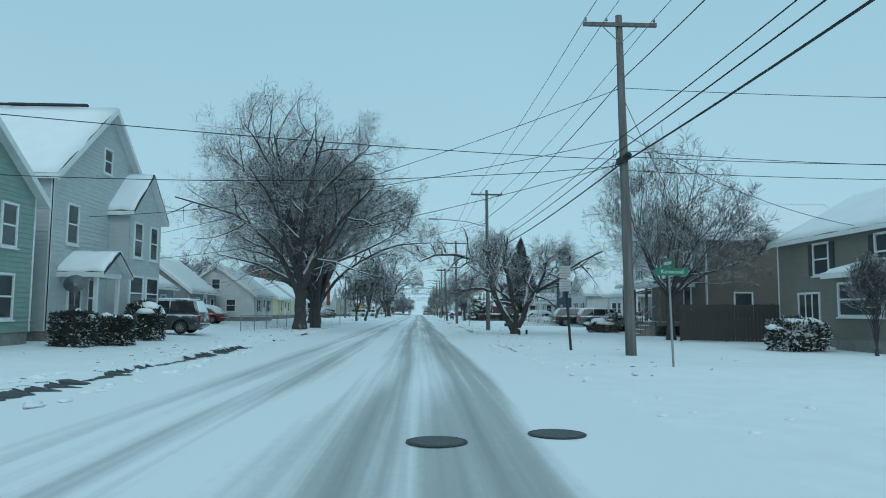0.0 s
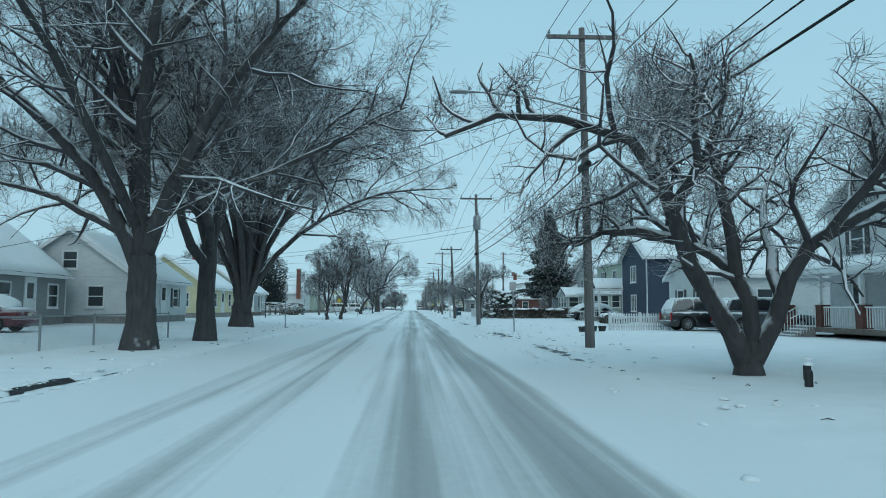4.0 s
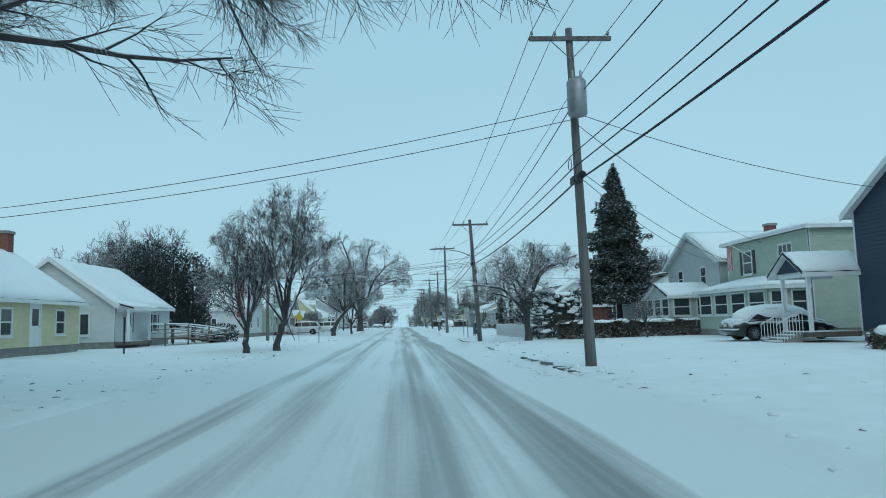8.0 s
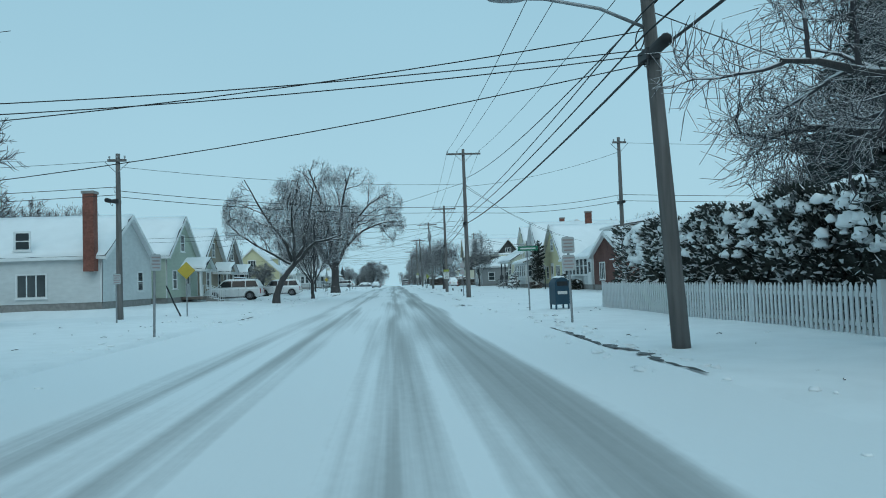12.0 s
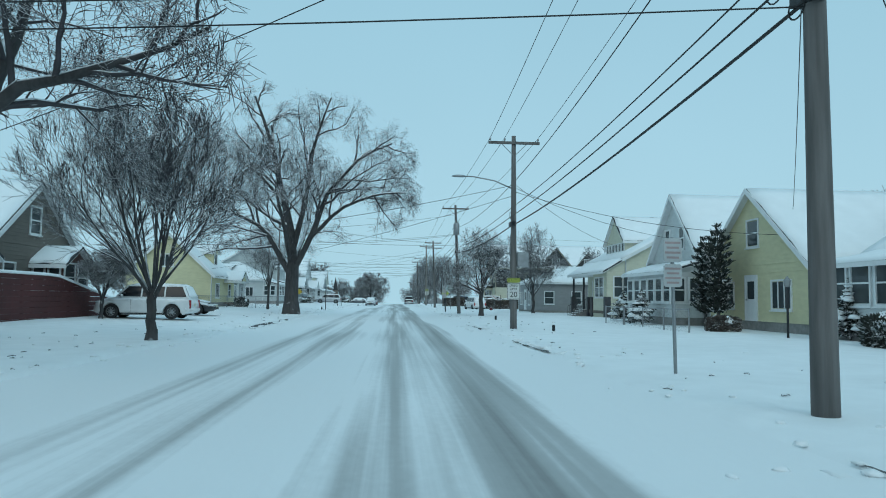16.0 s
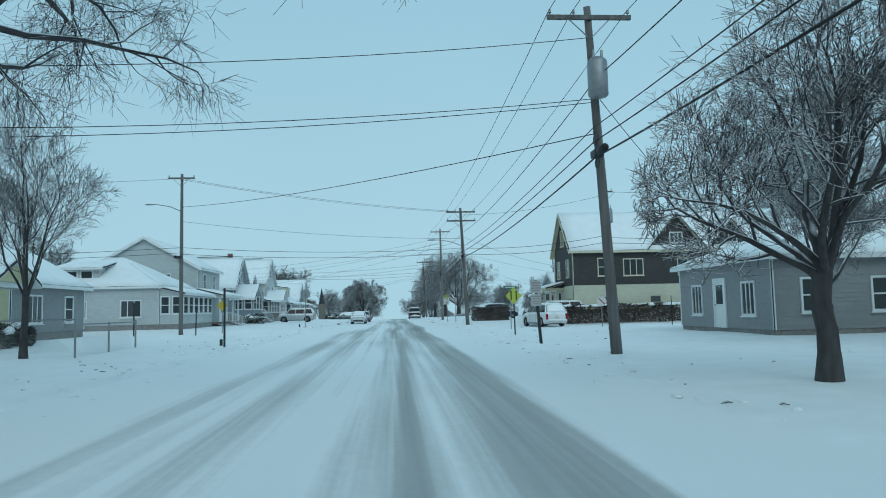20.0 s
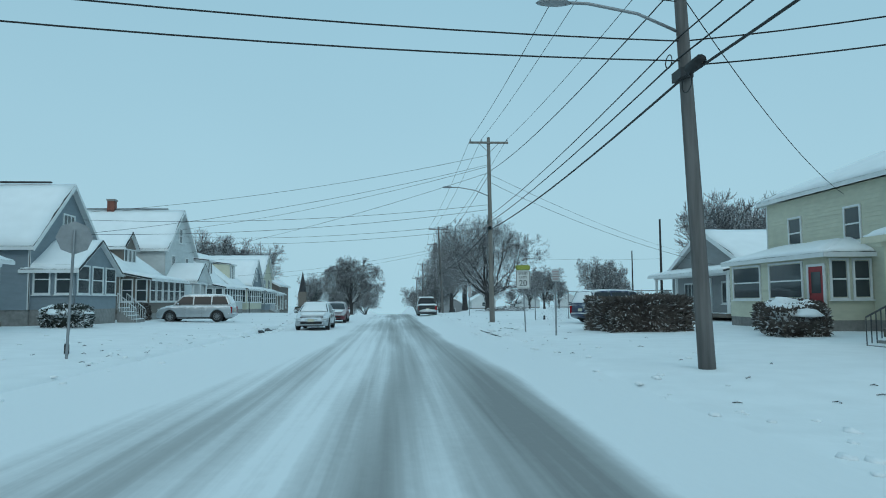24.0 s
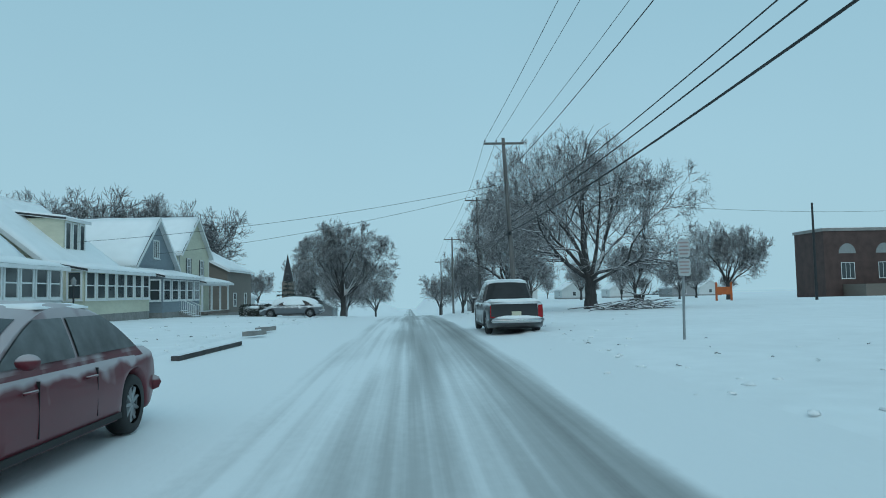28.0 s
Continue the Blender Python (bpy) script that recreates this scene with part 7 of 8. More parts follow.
car("dark pickup truck with snow on its bed and bumper", 3.5, 291.3, 0, "pickup", P_CHAR, 1.0, category="pickup", glass_snow=False)
car("car buried in snow on a far driveway", -9.5, 322.5, 90, "sedan", P_GREY, 1.5)

# ---- signs ----
SIGNWHITE = mat("sign_white", (0.60, 0.60, 0.58), 0.5, amount=0.06)
SIGNGREEN = mat("sign_green", (0.01, 0.16, 0.09), 0.5, amount=0.1)
SIGNYELLOW = mat("sign_yellow", (0.48, 0.34, 0.04), 0.5, amount=0.1)
SIGNLIME = mat("sign_lime", (0.46, 0.52, 0.08), 0.5, amount=0.1)
SIGNBLACK = mat("sign_black", (0.015, 0.015, 0.015), 0.5, amount=0.1)
SIGNFADED = mat("faded_sign_print", (0.36, 0.27, 0.27), 0.6, amount=0.2)
SIGNRED = mat("sign_red", (0.45, 0.03, 0.03), 0.5, amount=0.1)


def lettering(parent, text, size, x, y, z, material, flip=False):
    cu = bpy.data.curves.new("text", "FONT")
    cu.body, cu.size, cu.align_x, cu.align_y, cu.extrude = text, size, "CENTER", "CENTER", 0.003
    tmp = new("text", cu)
    me = bpy.data.meshes.new_from_object(tmp.evaluated_get(bpy.context.evaluated_depsgraph_get()))
    bpy.data.objects.remove(tmp)
    me.transform(pose(x, y, z, 90, 0, 180 if flip else 0))
    me.materials.clear()
    me.materials.append(material)
    return part("lettering", me, material, parent)


def plate(parent, name, x0, x1, z0, z1, material, y=-0.05, rim=None, cut=0.04):
    o = [(x0 + cut, z0), (x1 - cut, z0), (x1, z0 + cut), (x1, z1 - cut), (x1 - cut, z1), (x0 + cut, z1), (x0, z1 - cut), (x0, z0 + cut)]
    mb = MB().add([(a, y, b) for a, b in o] + [(a, y + 0.012, b) for a, b in o], [tuple(range(8)), tuple(range(15, 7, -1))] + [(i, i + 8, (i + 1) % 8 + 8, (i + 1) % 8) for i in range(8)])
    p = part(name, mb, material, parent)
    if rim:
        for a0, a1, b0, b1 in ((x0 + 0.02, x1 - 0.02, z0 + 0.02, z0 + 0.035), (x0 + 0.02, x1 - 0.02, z1 - 0.035, z1 - 0.02), (x0 + 0.02, x0 + 0.035, z0 + 0.035, z1 - 0.035), (x1 - 0.035, x1 - 0.02, z0 + 0.035, z1 - 0.035)):
            part("border", MB().box((a0, y - 0.003, b0), (a1, y - 0.0005, b1)), rim, p)
    return p


def post(label, x, y, h, lean=(0, 0), material=STEEL, r=0.03, name="sign_post", turn=0):
    t = thing(name, label, "sign", pose(x, y, gz(x, y) - 0.1, 0, 0, turn), "street signs")
    part("post", MB().tube([(0, 0, 0), (lean[0] * 0.5, lean[1] * 0.5, h / 2), (lean[0], lean[1], h + 0.1)], r, 7), material, t)
    return t


def bars(parent, cx, z0, z1, w, material, y, n=3):
    for i in range(n):
        z = z0 + (z1 - z0) * (i + 0.5) / n
        part("bar", MB().box((cx - w * (0.42 if i % 2 else 0.34), y - 0.004, z - (z1 - z0) / n * 0.22), (cx + w * (0.42 if i % 2 else 0.34), y - 0.001, z + (z1 - z0) / n * 0.22)), material, parent)


SIGNGREY = mat("weathered_sign", (0.42, 0.44, 0.44), 0.5, amount=0.1)


def no_parking(label, x, y, h, lean=(0, 0), material=DARKMETAL, double=True, w=0.36, r=0.035, turn=0):
    t = post(label, x, y, h, lean, material, r, "parking_sign", turn)
    a = plate(t, "sign_plate", lean[0] - w / 2, lean[0] + w / 2, h - 0.38, h + 0.08, SIGNGREY, lean[1] - r - 0.02)
    bars(a, lean[0], h - 0.34, h + 0.04, w, SIGNFADED, lean[1] - r - 0.02, 4)
    if double:
        b = plate(t, "sign_plate", lean[0] - w / 2, lean[0] + w / 2, h - 0.86, h - 0.42, SIGNGREY, lean[1] - r - 0.02)
        bars(b, lean[0], h - 0.82, h - 0.46, w, SIGNFADED, lean[1] - r - 0.02, 4)
    return t


def speed_limit(t, cx, z, y):
    """School speed limit: a lime strip over a white plate."""
    a = plate(t, "school_plate", cx - 0.31, cx + 0.31, z + 0.79, z + 1.0, SIGNLIME, y, SIGNBLACK)
    lettering(a, "SCHOOL", 0.145, cx, y - 0.002, z + 0.895, SIGNBLACK)
    b = plate(t, "limit_plate", cx - 0.31, cx + 0.31, z, z + 0.77, SIGNWHITE, y, SIGNBLACK)
    lettering(b, "SPEED", 0.15, cx, y - 0.002, z + 0.64, SIGNBLACK)
    lettering(b, "LIMIT", 0.15, cx, y - 0.002, z + 0.48, SIGNBLACK)
    lettering(b, "20", 0.36, cx, y - 0.002, z + 0.22, SIGNBLACK)


def diamond(label, x, y, zc, s, material, marks=True, lean=(0, 0), dark=False):
    t = post(label, x, y, zc + s * 0.3, lean, DARKMETAL if dark else STEEL, 0.035, "warning_sign")
    c = (lean[0], lean[1] - 0.05)
    q = [(c[0], zc - s), (c[0] + s, zc), (c[0], zc + s), (c[0] - s, zc)]
    p = part("sign_plate", MB().add([(a, c[1], b) for a, b in q] + [(a, c[1] + 0.012, b) for a, b in q], [(0, 1, 2, 3), (7, 6, 5, 4)] + [(i, i + 4, (i + 1) % 4 + 4, (i + 1) % 4) for i in range(4)]), material, t)
    if marks:
        for e in (-0.13, 0.13):
            part("mark", MB().box((c[0] + e - 0.03, c[1] - 0.006, zc - 0.22), (c[0] + e + 0.03, c[1] - 0.001, zc + 0.12)), SIGNBLACK, p)
            part("mark", MB().tube([(c[0] + e, c[1] - 0.006, zc + 0.19), (c[0] + e, c[1] - 0.001, zc + 0.19)], 0.05, 10), SIGNBLACK, p)
    return t


ken = post("green street name sign on a steel post", 7.15, 4.3, 2.75, (-0.08, 0), STEEL, 0.03, "street_name_sign")
kp = plate(ken, "name_plate", -0.45, 0.42, 2.42, 2.62, SIGNGREEN, -0.045, cut=0.01)
lettering(kp, "Kenwood", 0.15, 0.0, -0.047, 2.52, SIGNWHITE)
cross = part("cross_plate", MB().box((-0.1, -0.38, 2.64), (-0.088, 0.38, 2.84)), SIGNGREEN, ken)
part("bar", MB().box((-0.104, -0.28, 2.70), (-0.1005, 0.28, 2.78)), SIGNWHITE, cross)
no_parking("faded parking sign on a leaning dark post", 6.25, 12.3, 3.1, (-0.22, 0), DARKMETAL, True, 0.42, 0.05)
no_parking("small parking sign on a steel post", 5.5, 54.4, 2.65, (-0.08, 0), STEEL, False)
no_parking("thin sign post seen edge-on", -7.6, 61.3, 2.75, (0, 0), STEEL, False, turn=75)
no_parking("parking sign on a steel post", 5.0, 106.0, 2.4, (-0.05, 0), STEEL, True)
no_parking("parking sign on a steel post", -6.55, 106.7, 2.3, (0.05, 0), STEEL, False, turn=60)
no_parking("sign post at a side street", -12.2, 119.0, 2.2, (0, 0), STEEL, False, turn=50)
gsn = post("green street name sign on a steel post", 5.4, 114.2, 2.75, (-0.03, 0), STEEL, 0.03, "street_name_sign")
gp = plate(gsn, "name_plate", -0.4, 0.4, 2.46, 2.64, SIGNGREEN, -0.045, cut=0.01)
part("bar", MB().box((-0.3, -0.049, 2.52), (0.3, -0.0455, 2.58)), SIGNWHITE, gp)
diamond("yellow warning sign on a steel post", -10.5, 123.8, 2.45, 0.45, SIGNYELLOW, False)
post("dark leaning stake beside a sign", -10.9, 124.2, 1.6, (-0.75, 0), DARKMETAL, 0.04, "stake")
no_parking("parking sign on a steel post", 5.5, 141.4, 2.6, (-0.06, 0), STEEL, True)
lim1 = thing("speed_limit_sign", "school speed limit sign fixed to a utility pole", "sign", pose(5.66, 160.86, 0), "street signs")
speed_limit(lim1, 0, 1.5, -0.02)
post("dark bare post at the verge", -7.0, 203.0, 2.4, (0, 0), DARKMETAL, 0.045, "stake")
post("dark bare post at the verge", -15.0, 215.5, 1.9, (0, 0), DARKMETAL, 0.04, "stake")
post("dark bare post at the verge", -13.0, 221.0, 2.0, (0.05, 0), DARKMETAL, 0.04, "stake")
no_parking("parking sign on a leaning dark post", 5.3, 199.3, 2.35, (-0.16, 0), DARKMETAL, True, 0.4, 0.06)
diamond("yellow crossing sign on a dark post", 5.95, 208.6, 2.05, 0.42, SIGNLIME, True, (-0.03, 0), True)
gsn2 = post("green street name sign on a steel post", 7.2, 217.2, 2.9, (0, 0), STEEL, 0.03, "street_name_sign")
gp2 = plate(gsn2, "name_plate", -0.4, 0.4, 2.6, 2.78, SIGNGREEN, -0.045, cut=0.01)
part("bar", MB().box((-0.3, -0.049, 2.66), (0.3, -0.0455, 2.72)), SIGNWHITE, gp2)
rnd = post("round white sign on a thin post", 12.5, 215.6, 1.9, (0, 0), STEEL, 0.025, "round_sign")
rp = part("sign_plate", MB().tube([(0, -0.05, 1.65), (0, -0.035, 1.65)], 0.3, 20), SIGNWHITE, rnd)
part("bar", MB().tube([(-0.18, -0.056, 1.83), (0.18, -0.056, 1.47)], 0.03, 6), SIGNRED, rp)
for sx, sy in ((13.4, 216.2), (17.0, 216.0)):
    post("thin dark stake in the snow", sx, sy, 1.8, (0, 0), DARKMETAL, 0.025, "stake")
diamond("yellow warning sign at a side street", -13.2, 229.2, 2.2, 0.42, SIGNYELLOW, False)
stop = post("stop sign seen from behind on a leaning post", -7.9, 237.4, 3.2, (0.1, 0), STEEL, 0.035, "stop_sign", 22)
part("sign_plate", MB().tube([(0.1, 0.05, 3.1), (0.1, 0.062, 3.1)], 0.42, 8), STEEL, stop)
lim2 = post("school speed limit sign on a steel post", 5.75, 249.3, 2.9, (-0.1, 0), STEEL, 0.03, "speed_limit_sign")
speed_limit(lim2, -0.09, 1.95, -0.06)
no_parking("small parking sign on a steel post", 6.35, 246.2, 2.55, (0, 0), STEEL, False, 0.3)
no_parking("parking sign on a steel post", 6.95, 282.8, 2.6, (0.06, 0), STEEL, True, 0.32)
no_parking("parking sign far up the street", -5.9, 331.0, 2.6, (0, 0), STEEL, False)
for sx, sy, sh in ((25.7, 285.3, 9.0), (38.3, 330.0, 9.3)):
    fp = thing("field_pole", "bare dark pole standing in an open field", "pole", pose(sx, sy, gz(sx, sy) - 0.1), "poles in the field")
    part("shaft", MB().tube([(0, 0, 0), (0, 0, sh)], [0.14, 0.09], 8), DARKMETAL, fp)

# ---- fences ----
WHITEWOOD = mat("white_painted_wood", (0.62, 0.64, 0.65), 0.65, noise_scale=5, amount=0.12, snow=0.6)
DARKWOOD = mat("dark_fence_wood", (0.055, 0.050, 0.048), 0.85, noise_scale=6, amount=0.4, stretch=(1, 1, 0.2))


def picket(label, a, b, h, material=WHITEWOOD, step=0.16, w=0.09, name="picket_fence", pointed=True):
    """A fence of single boards on two rails between posts."""
    a, b = Vector((*a, 0)), Vector((*b, 0))
    L = (b - a).length
    ang = math.atan2(b.y - a.y, b.x - a.x)
    t = thing(name, label, "fence", pose(a.x, a.y, gz((a.x + b.x) / 2, (a.y + b.y) / 2) - 0.05, 0, 0, math.degrees(ang)))
    for z in (h * 0.25, h * 0.78):
        part("rail", MB().box((0, 0.0, z - 0.04), (L, 0.04, z + 0.04)), material, t)
    n = int(L / 2.4) + 1
    for i in range(n + 1):
        x = L * i / n
        part("fence_post", MB().box((x - 0.05, -0.02, 0), (x + 0.05, 0.1, h + 0.05)), material, t)
    o = [(-w / 2, 0.06), (w / 2, 0.06), (w / 2, h - (0.09 if pointed else 0)), (0, h), (-w / 2, h - (0.09 if pointed else 0))]
    me = MB().add([(p, -0.025, z) for p, z in o] + [(p, 0.0, z) for p, z in o], [(0, 1, 2, 3, 4), (9, 8, 7, 6, 5)] + [(i, i + 5, (i + 1) % 5 + 5, (i + 1) % 5) for i in range(5)]).mesh("board", material)
    k = int(L / step)
    for i in range(k):
        ob = part("board", me, material, t)
        ob.location.x = (i + 0.5) * step
    return t


def chain_link(label, a, b, h, name="chain_link_fence"):
    a, b = Vector((*a, 0)), Vector((*b, 0))
    L = (b - a).length
    t = thing(name, label, "fence", pose(a.x, a.y, gz((a.x + b.x) / 2, (a.y + b.y) / 2) - 0.05, 0, 0, math.degrees(math.atan2(b.y - a.y, b.x - a.x))))
    n = max(1, int(L / 2.6))
    for i in range(n + 1):
        part("fence_post", MB().tube([(L * i / n, 0, 0), (L * i / n, 0, h + 0.06)], 0.035, 8), STEEL, t)
    part("top_rail", MB().tube([(0, 0, h), (L, 0, h)], 0.026, 7), STEEL, t)
    net, k = MB(), 0.11
    i = -h
    while i < L:
        for s in (1, -1):
            x0, x1 = (i, i + h) if s > 0 else (i + h, i)
            z0, z1 = 0.04, h
            p, q = [x0, z0], [x1, z1]
            if min(p[0], q[0]) < 0 or max(p[0], q[0]) > L:
                continue
            net.add([(p[0] - 0.004, 0, p[1]), (p[0] + 0.004, 0, p[1]), (q[0] + 0.004, 0, q[1]), (q[0] - 0.004, 0, q[1])], [(0, 1, 2, 3)])
        i += k
    tagged(part("wire_net", net, STEEL, t), kind="stuff")
    return t


picket("white picket fence along a snowy verge", (8.35, 114.2), (8.85, 98.8), 1.05)
picket("white picket fence across a front garden", (10.9, 55.5), (16.4, 57.2), 1.0)
picket("dark solid board fence before a house", (13.2, 20.0), (18.5, 17.2), 1.75, DARKWOOD, 0.16, 0.155, "board_fence", False)
chain_link("chain-link fence round a front garden", (-10.5, 31.5), (-9.7, 46.5), 1.0)
chain_link("chain-link fence round a front garden", (-10.6, 203.2), (-10.4, 197.2), 1.1)
chain_link("chain-link fence across a garden", (-10.4, 197.2), (-21.0, 196.4), 1.1)
chain_link("chain-link fence before a white house", (12.4, 165.5), (12.3, 168.3), 1.0)
chain_link("chain-link fence before a yellow house", (12.4, 165.3), (12.4, 157.0), 1.0)
chain_link("tall chain-link fence at an open field", (9.4, 265.2), (14.5, 268.0), 1.9)
chain_link("tall chain-link fence at an open field", (14.5, 268.0), (24.0, 269.0), 1.9)

# ---- hedges and shrubs ----
hedge("clipped dry hedge with snow on top", 9.9, 19.0, 94.3, 95.5, 1.0, 3, 24000, LEAFDRY, 0.13)
hedge("tall thick hedge loaded with snow behind a picket fence", 9.4, 12.2, 99.5, 114.0, 2.9, 4, 30000, SNOWLEAF, 0.16, cap_h=0.3)
hedge("snow-covered hedge before a dark house", 12.6, 27.0, 229.4, 230.6, 1.35, 5, 22000, LEAFDRY, 0.14)
hedge("brown leafy hedge beside a driveway", 8.7, 11.9, 246.6, 249.6, 1.35, 6, 15000, LEAFDRY, 0.13, cap=False)
for k, (lab, x, y, rx, ry, h, leaf) in enumerate((("clipped square bush with snow on top", -11.35, 11.6, 0.5, 0.5, 1.1, LEAFDARK), ("clipped square bush with snow on top", -10.35, 12.9, 0.45, 0.45, 1.0, LEAFDARK), ("rounded bush with a thick snow cap", -10.75, 16.6, 0.7, 0.7, 1.5, LEAFDARK),
                                                ("rounded shrub under snow", 15.2, 36.5, 0.9, 0.9, 1.0, SNOWLEAF), ("rounded shrub under snow", 16.8, 37.8, 0.9, 0.9, 0.95, SNOWLEAF), ("low shrub under snow", 12.9, 33.5, 1.0, 0.8, 0.8, LEAFDRY), ("rounded bush with a thick snow cap", -15.6, 112.5, 1.6, 1.2, 1.3, SNOWLEAF),
                                                ("low shrub with snow", 14.6, 158.6, 0.6, 0.6, 0.6, LEAFDRY), ("low garden shrub with snow", 15.6, 146.5, 0.6, 0.6, 0.8, LEAFDARK), ("low garden shrub with snow", 15.2, 148.6, 0.7, 0.6, 0.9, LEAFDARK),
                                                ("rounded bush before a cream house", 13.6, 242.5, 0.9, 1.0, 1.0, LEAFDRY), ("rounded bush before a cream house", 15.2, 245.5, 1.1, 1.1, 1.15, LEAFDRY), ("small bush under snow", -15.6, 254.6, 1.0, 1.0, 0.95, SNOWLEAF), ("shrub beside a stairway", -16.4, 267.0, 0.6, 0.6, 1.0, LEAFDRY), ("small rounded snowy bush", -15.8, 204.3, 0.6, 0.6, 0.8, LEAFDARK), ("small rounded snowy bush", -15.6, 202.2, 0.5, 0.5, 0.9, LEAFDARK),
                                                ("snowy bush at the far gardens", -13.0, 326.0, 1.2, 1.2, 1.0, LEAFDARK), ("red-twigged shrub before a navy house", 15.8, 72.0, 0.9, 1.6, 0.7, LEAFDRY))):
    hedge(lab, x - rx, x + rx, y - ry, y + ry, h, 20 + k, 2600, leaf, 0.13, name="bush", round_=0.55 if "square" not in lab else 0.0, category="bush", cap_h=0.22)
for x, y, h, w, k in ((8.7, 96.7, 2.5, 0.85, 71), (16.3, 152.3, 2.2, 0.8, 72), (13.9, 166.9, 1.9, 0.9, 74), (15.3, 174.2, 2.0, 1.0, 75)):
    small = conifer("small spruce thick with snow", x, y, h, w, k, 3500, name="small_spruce", leaf=SNOWLEAF)
    r = random.Random(k)
    load = MB()
    for i in range(34):
        f, a_ = r.uniform(0.08, 0.95), r.uniform(0, 6.28)
        q = (0.10 + 0.16 * f) * r.uniform(0.7, 1.2)
        load.blob((w * 0.85 * f * math.cos(a_), w * 0.85 * f * math.sin(a_), h * (1 - 0.86 * f) + 0.04), (q, q, q * 0.55), 8, 5, 0.25)
    tagged(part("snow_load", load, ROOFSNOW, small, "clumps of snow on the boughs", smooth=True), kind="stuff")
tree("small bare shrub tree", 14.4, 92.3, 73, 2.6, 0.06, 0.4, spread=0.9, limbs=8, up=0.4, kids=(6, 6, 5), levels=4, crown=1.3, wander=0.2, twig=PALETWIG)
tree("fallen branches of a bare tree", 16.5, 314.8, 74, 1.5, 0.12, 0.3, spread=1.2, limbs=8, up=0.0, kids=(6, 6, 5), levels=4, crown=3.0, wander=0.3, twig=PALETWIG, low=0.0, elev=(5, 25))
tree("small bare tree in a front garden", -14.0, 163.5, 76, 4.2, 0.09, 1.1, spread=0.9, limbs=8, up=0.4, kids=(6, 6, 5, 4), levels=5, crown=1.8, wander=0.2, twig=PALETWIG)

# ---- ramps ----
ramp_ = thing("wooden_ramp", "weathered wooden ramp with railings and snow on its rails", "ramp", pose(0, 0, gz(-16.5, 105)))
run = [(-17.6, 101.4, 0.55), (-16.9, 104.4, 0.5), (-16.2, 107.4, 0.3), (-15.6, 110.0, 0.05)]
for (xa, ya, za), (xb, yb, zb) in zip(run, run[1:]):
    part("deck", MB().slab([(xa, ya, za), (xa + 1.1, ya, za), (xb + 1.1, yb, zb), (xb, yb, zb)], 0.08), WOODDECK, ramp_)
    for e in (0.0, 1.1):
        for h in (0.35, 0.62, 0.92):
            part("rail", MB().tube([(xa + e, ya, za + h), (xb + e, yb, zb + h)], 0.04, 6), WOODDECK, ramp_)
        part("rail_snow", MB().tube([(xa + e, ya, za + 0.96), ((xa + xb) / 2 + e, (ya + yb) / 2, (za + zb) / 2 + 0.975), (xb + e, yb, zb + 0.96)], 0.045, 6), ROOFSNOW, ramp_)
for x_, y_, z_ in run:
    for e in (0.0, 1.1):
        part("post", MB().box((x_ + e - 0.05, y_ - 0.05, -0.2), (x_ + e + 0.05, y_ + 0.05, z_ + 1.0)), WOODDECK, ramp_)
REDBOARD = mat("dark_red_boards", (0.085, 0.018, 0.018), 0.75, noise_scale=5, amount=0.4, bump=0.3)
red_wall = thing("ramp_wall", "dark red board wall of a sloping ramp before a house", "ramp", pose(-15.25, 156.6, gz(-15.25, 161)))
top_at = lambda a: 1.95 if a < 5.0 else 1.95 - (a - 5.0) * 0.165
for k in range(9):
    z_ = -0.2 + k * 0.24
    end = 13.0 if z_ + 0.23 < 0.6 else 5.0 + (1.95 - z_ - 0.23) / 0.165
    if end > 0.5 and z_ < 1.8:
        part("board", MB().add([(0.0, 0.0, z_), (0.0, min(13.0, end + 1.4), z_), (0.0, min(13.0, end), z_ + 0.23), (0.0, 0.0, z_ + 0.23), (-0.05, 0.0, z_), (-0.05, min(13.0, end + 1.4), z_), (-0.05, min(13.0, end), z_ + 0.23), (-0.05, 0.0, z_ + 0.23)], [(0, 1, 2, 3), (7, 6, 5, 4), (0, 3, 7, 4), (1, 5, 6, 2), (3, 2, 6, 7), (0, 4, 5, 1)]), REDBOARD, red_wall)
for k in range(7):
    a_ = k * 2.15 + 0.05
    part("post", MB().box((-0.15, a_ - 0.05, -0.3), (-0.05, a_ + 0.05, top_at(a_) + 0.02)), REDBOARD, red_wall)
part("snow_cap", MB().tube([(-0.03, a_, top_at(a_) + 0.02) for a_ in (0.0, 2.0, 4.0, 5.2, 7.0, 9.0, 11.0, 12.9)], 0.075, 7), ROOFSNOW, red_wall, smooth=True)

# ---- small street furniture ----
MAILBLUE = mat("mailbox_blue", (0.015, 0.055, 0.09), 0.45, amount=0.15)
mbx = thing("mailbox", "blue street mailbox with a rounded top", "mailbox", pose(6.6, 114.2, gz(6.6, 114.2) - 0.03, 0, 0, 10))
prof = [(-0.3, 0.22), (0.3, 0.22), (0.3, 1.0)] + [(0.3 * math.cos(math.pi * k / 10), 1.0 + 0.28 * math.sin(math.pi * k / 10)) for k in range(1, 10)] + [(-0.3, 1.0)]
np_ = len(prof)
part("box", MB().add([(a, -0.3, b) for a, b in prof] + [(a, 0.3, b) for a, b in prof], [tuple(range(np_)), tuple(range(2 * np_ - 1, np_ - 1, -1))] + [(i, i + np_, (i + 1) % np_ + np_, (i + 1) % np_) for i in range(np_)]), MAILBLUE, mbx)
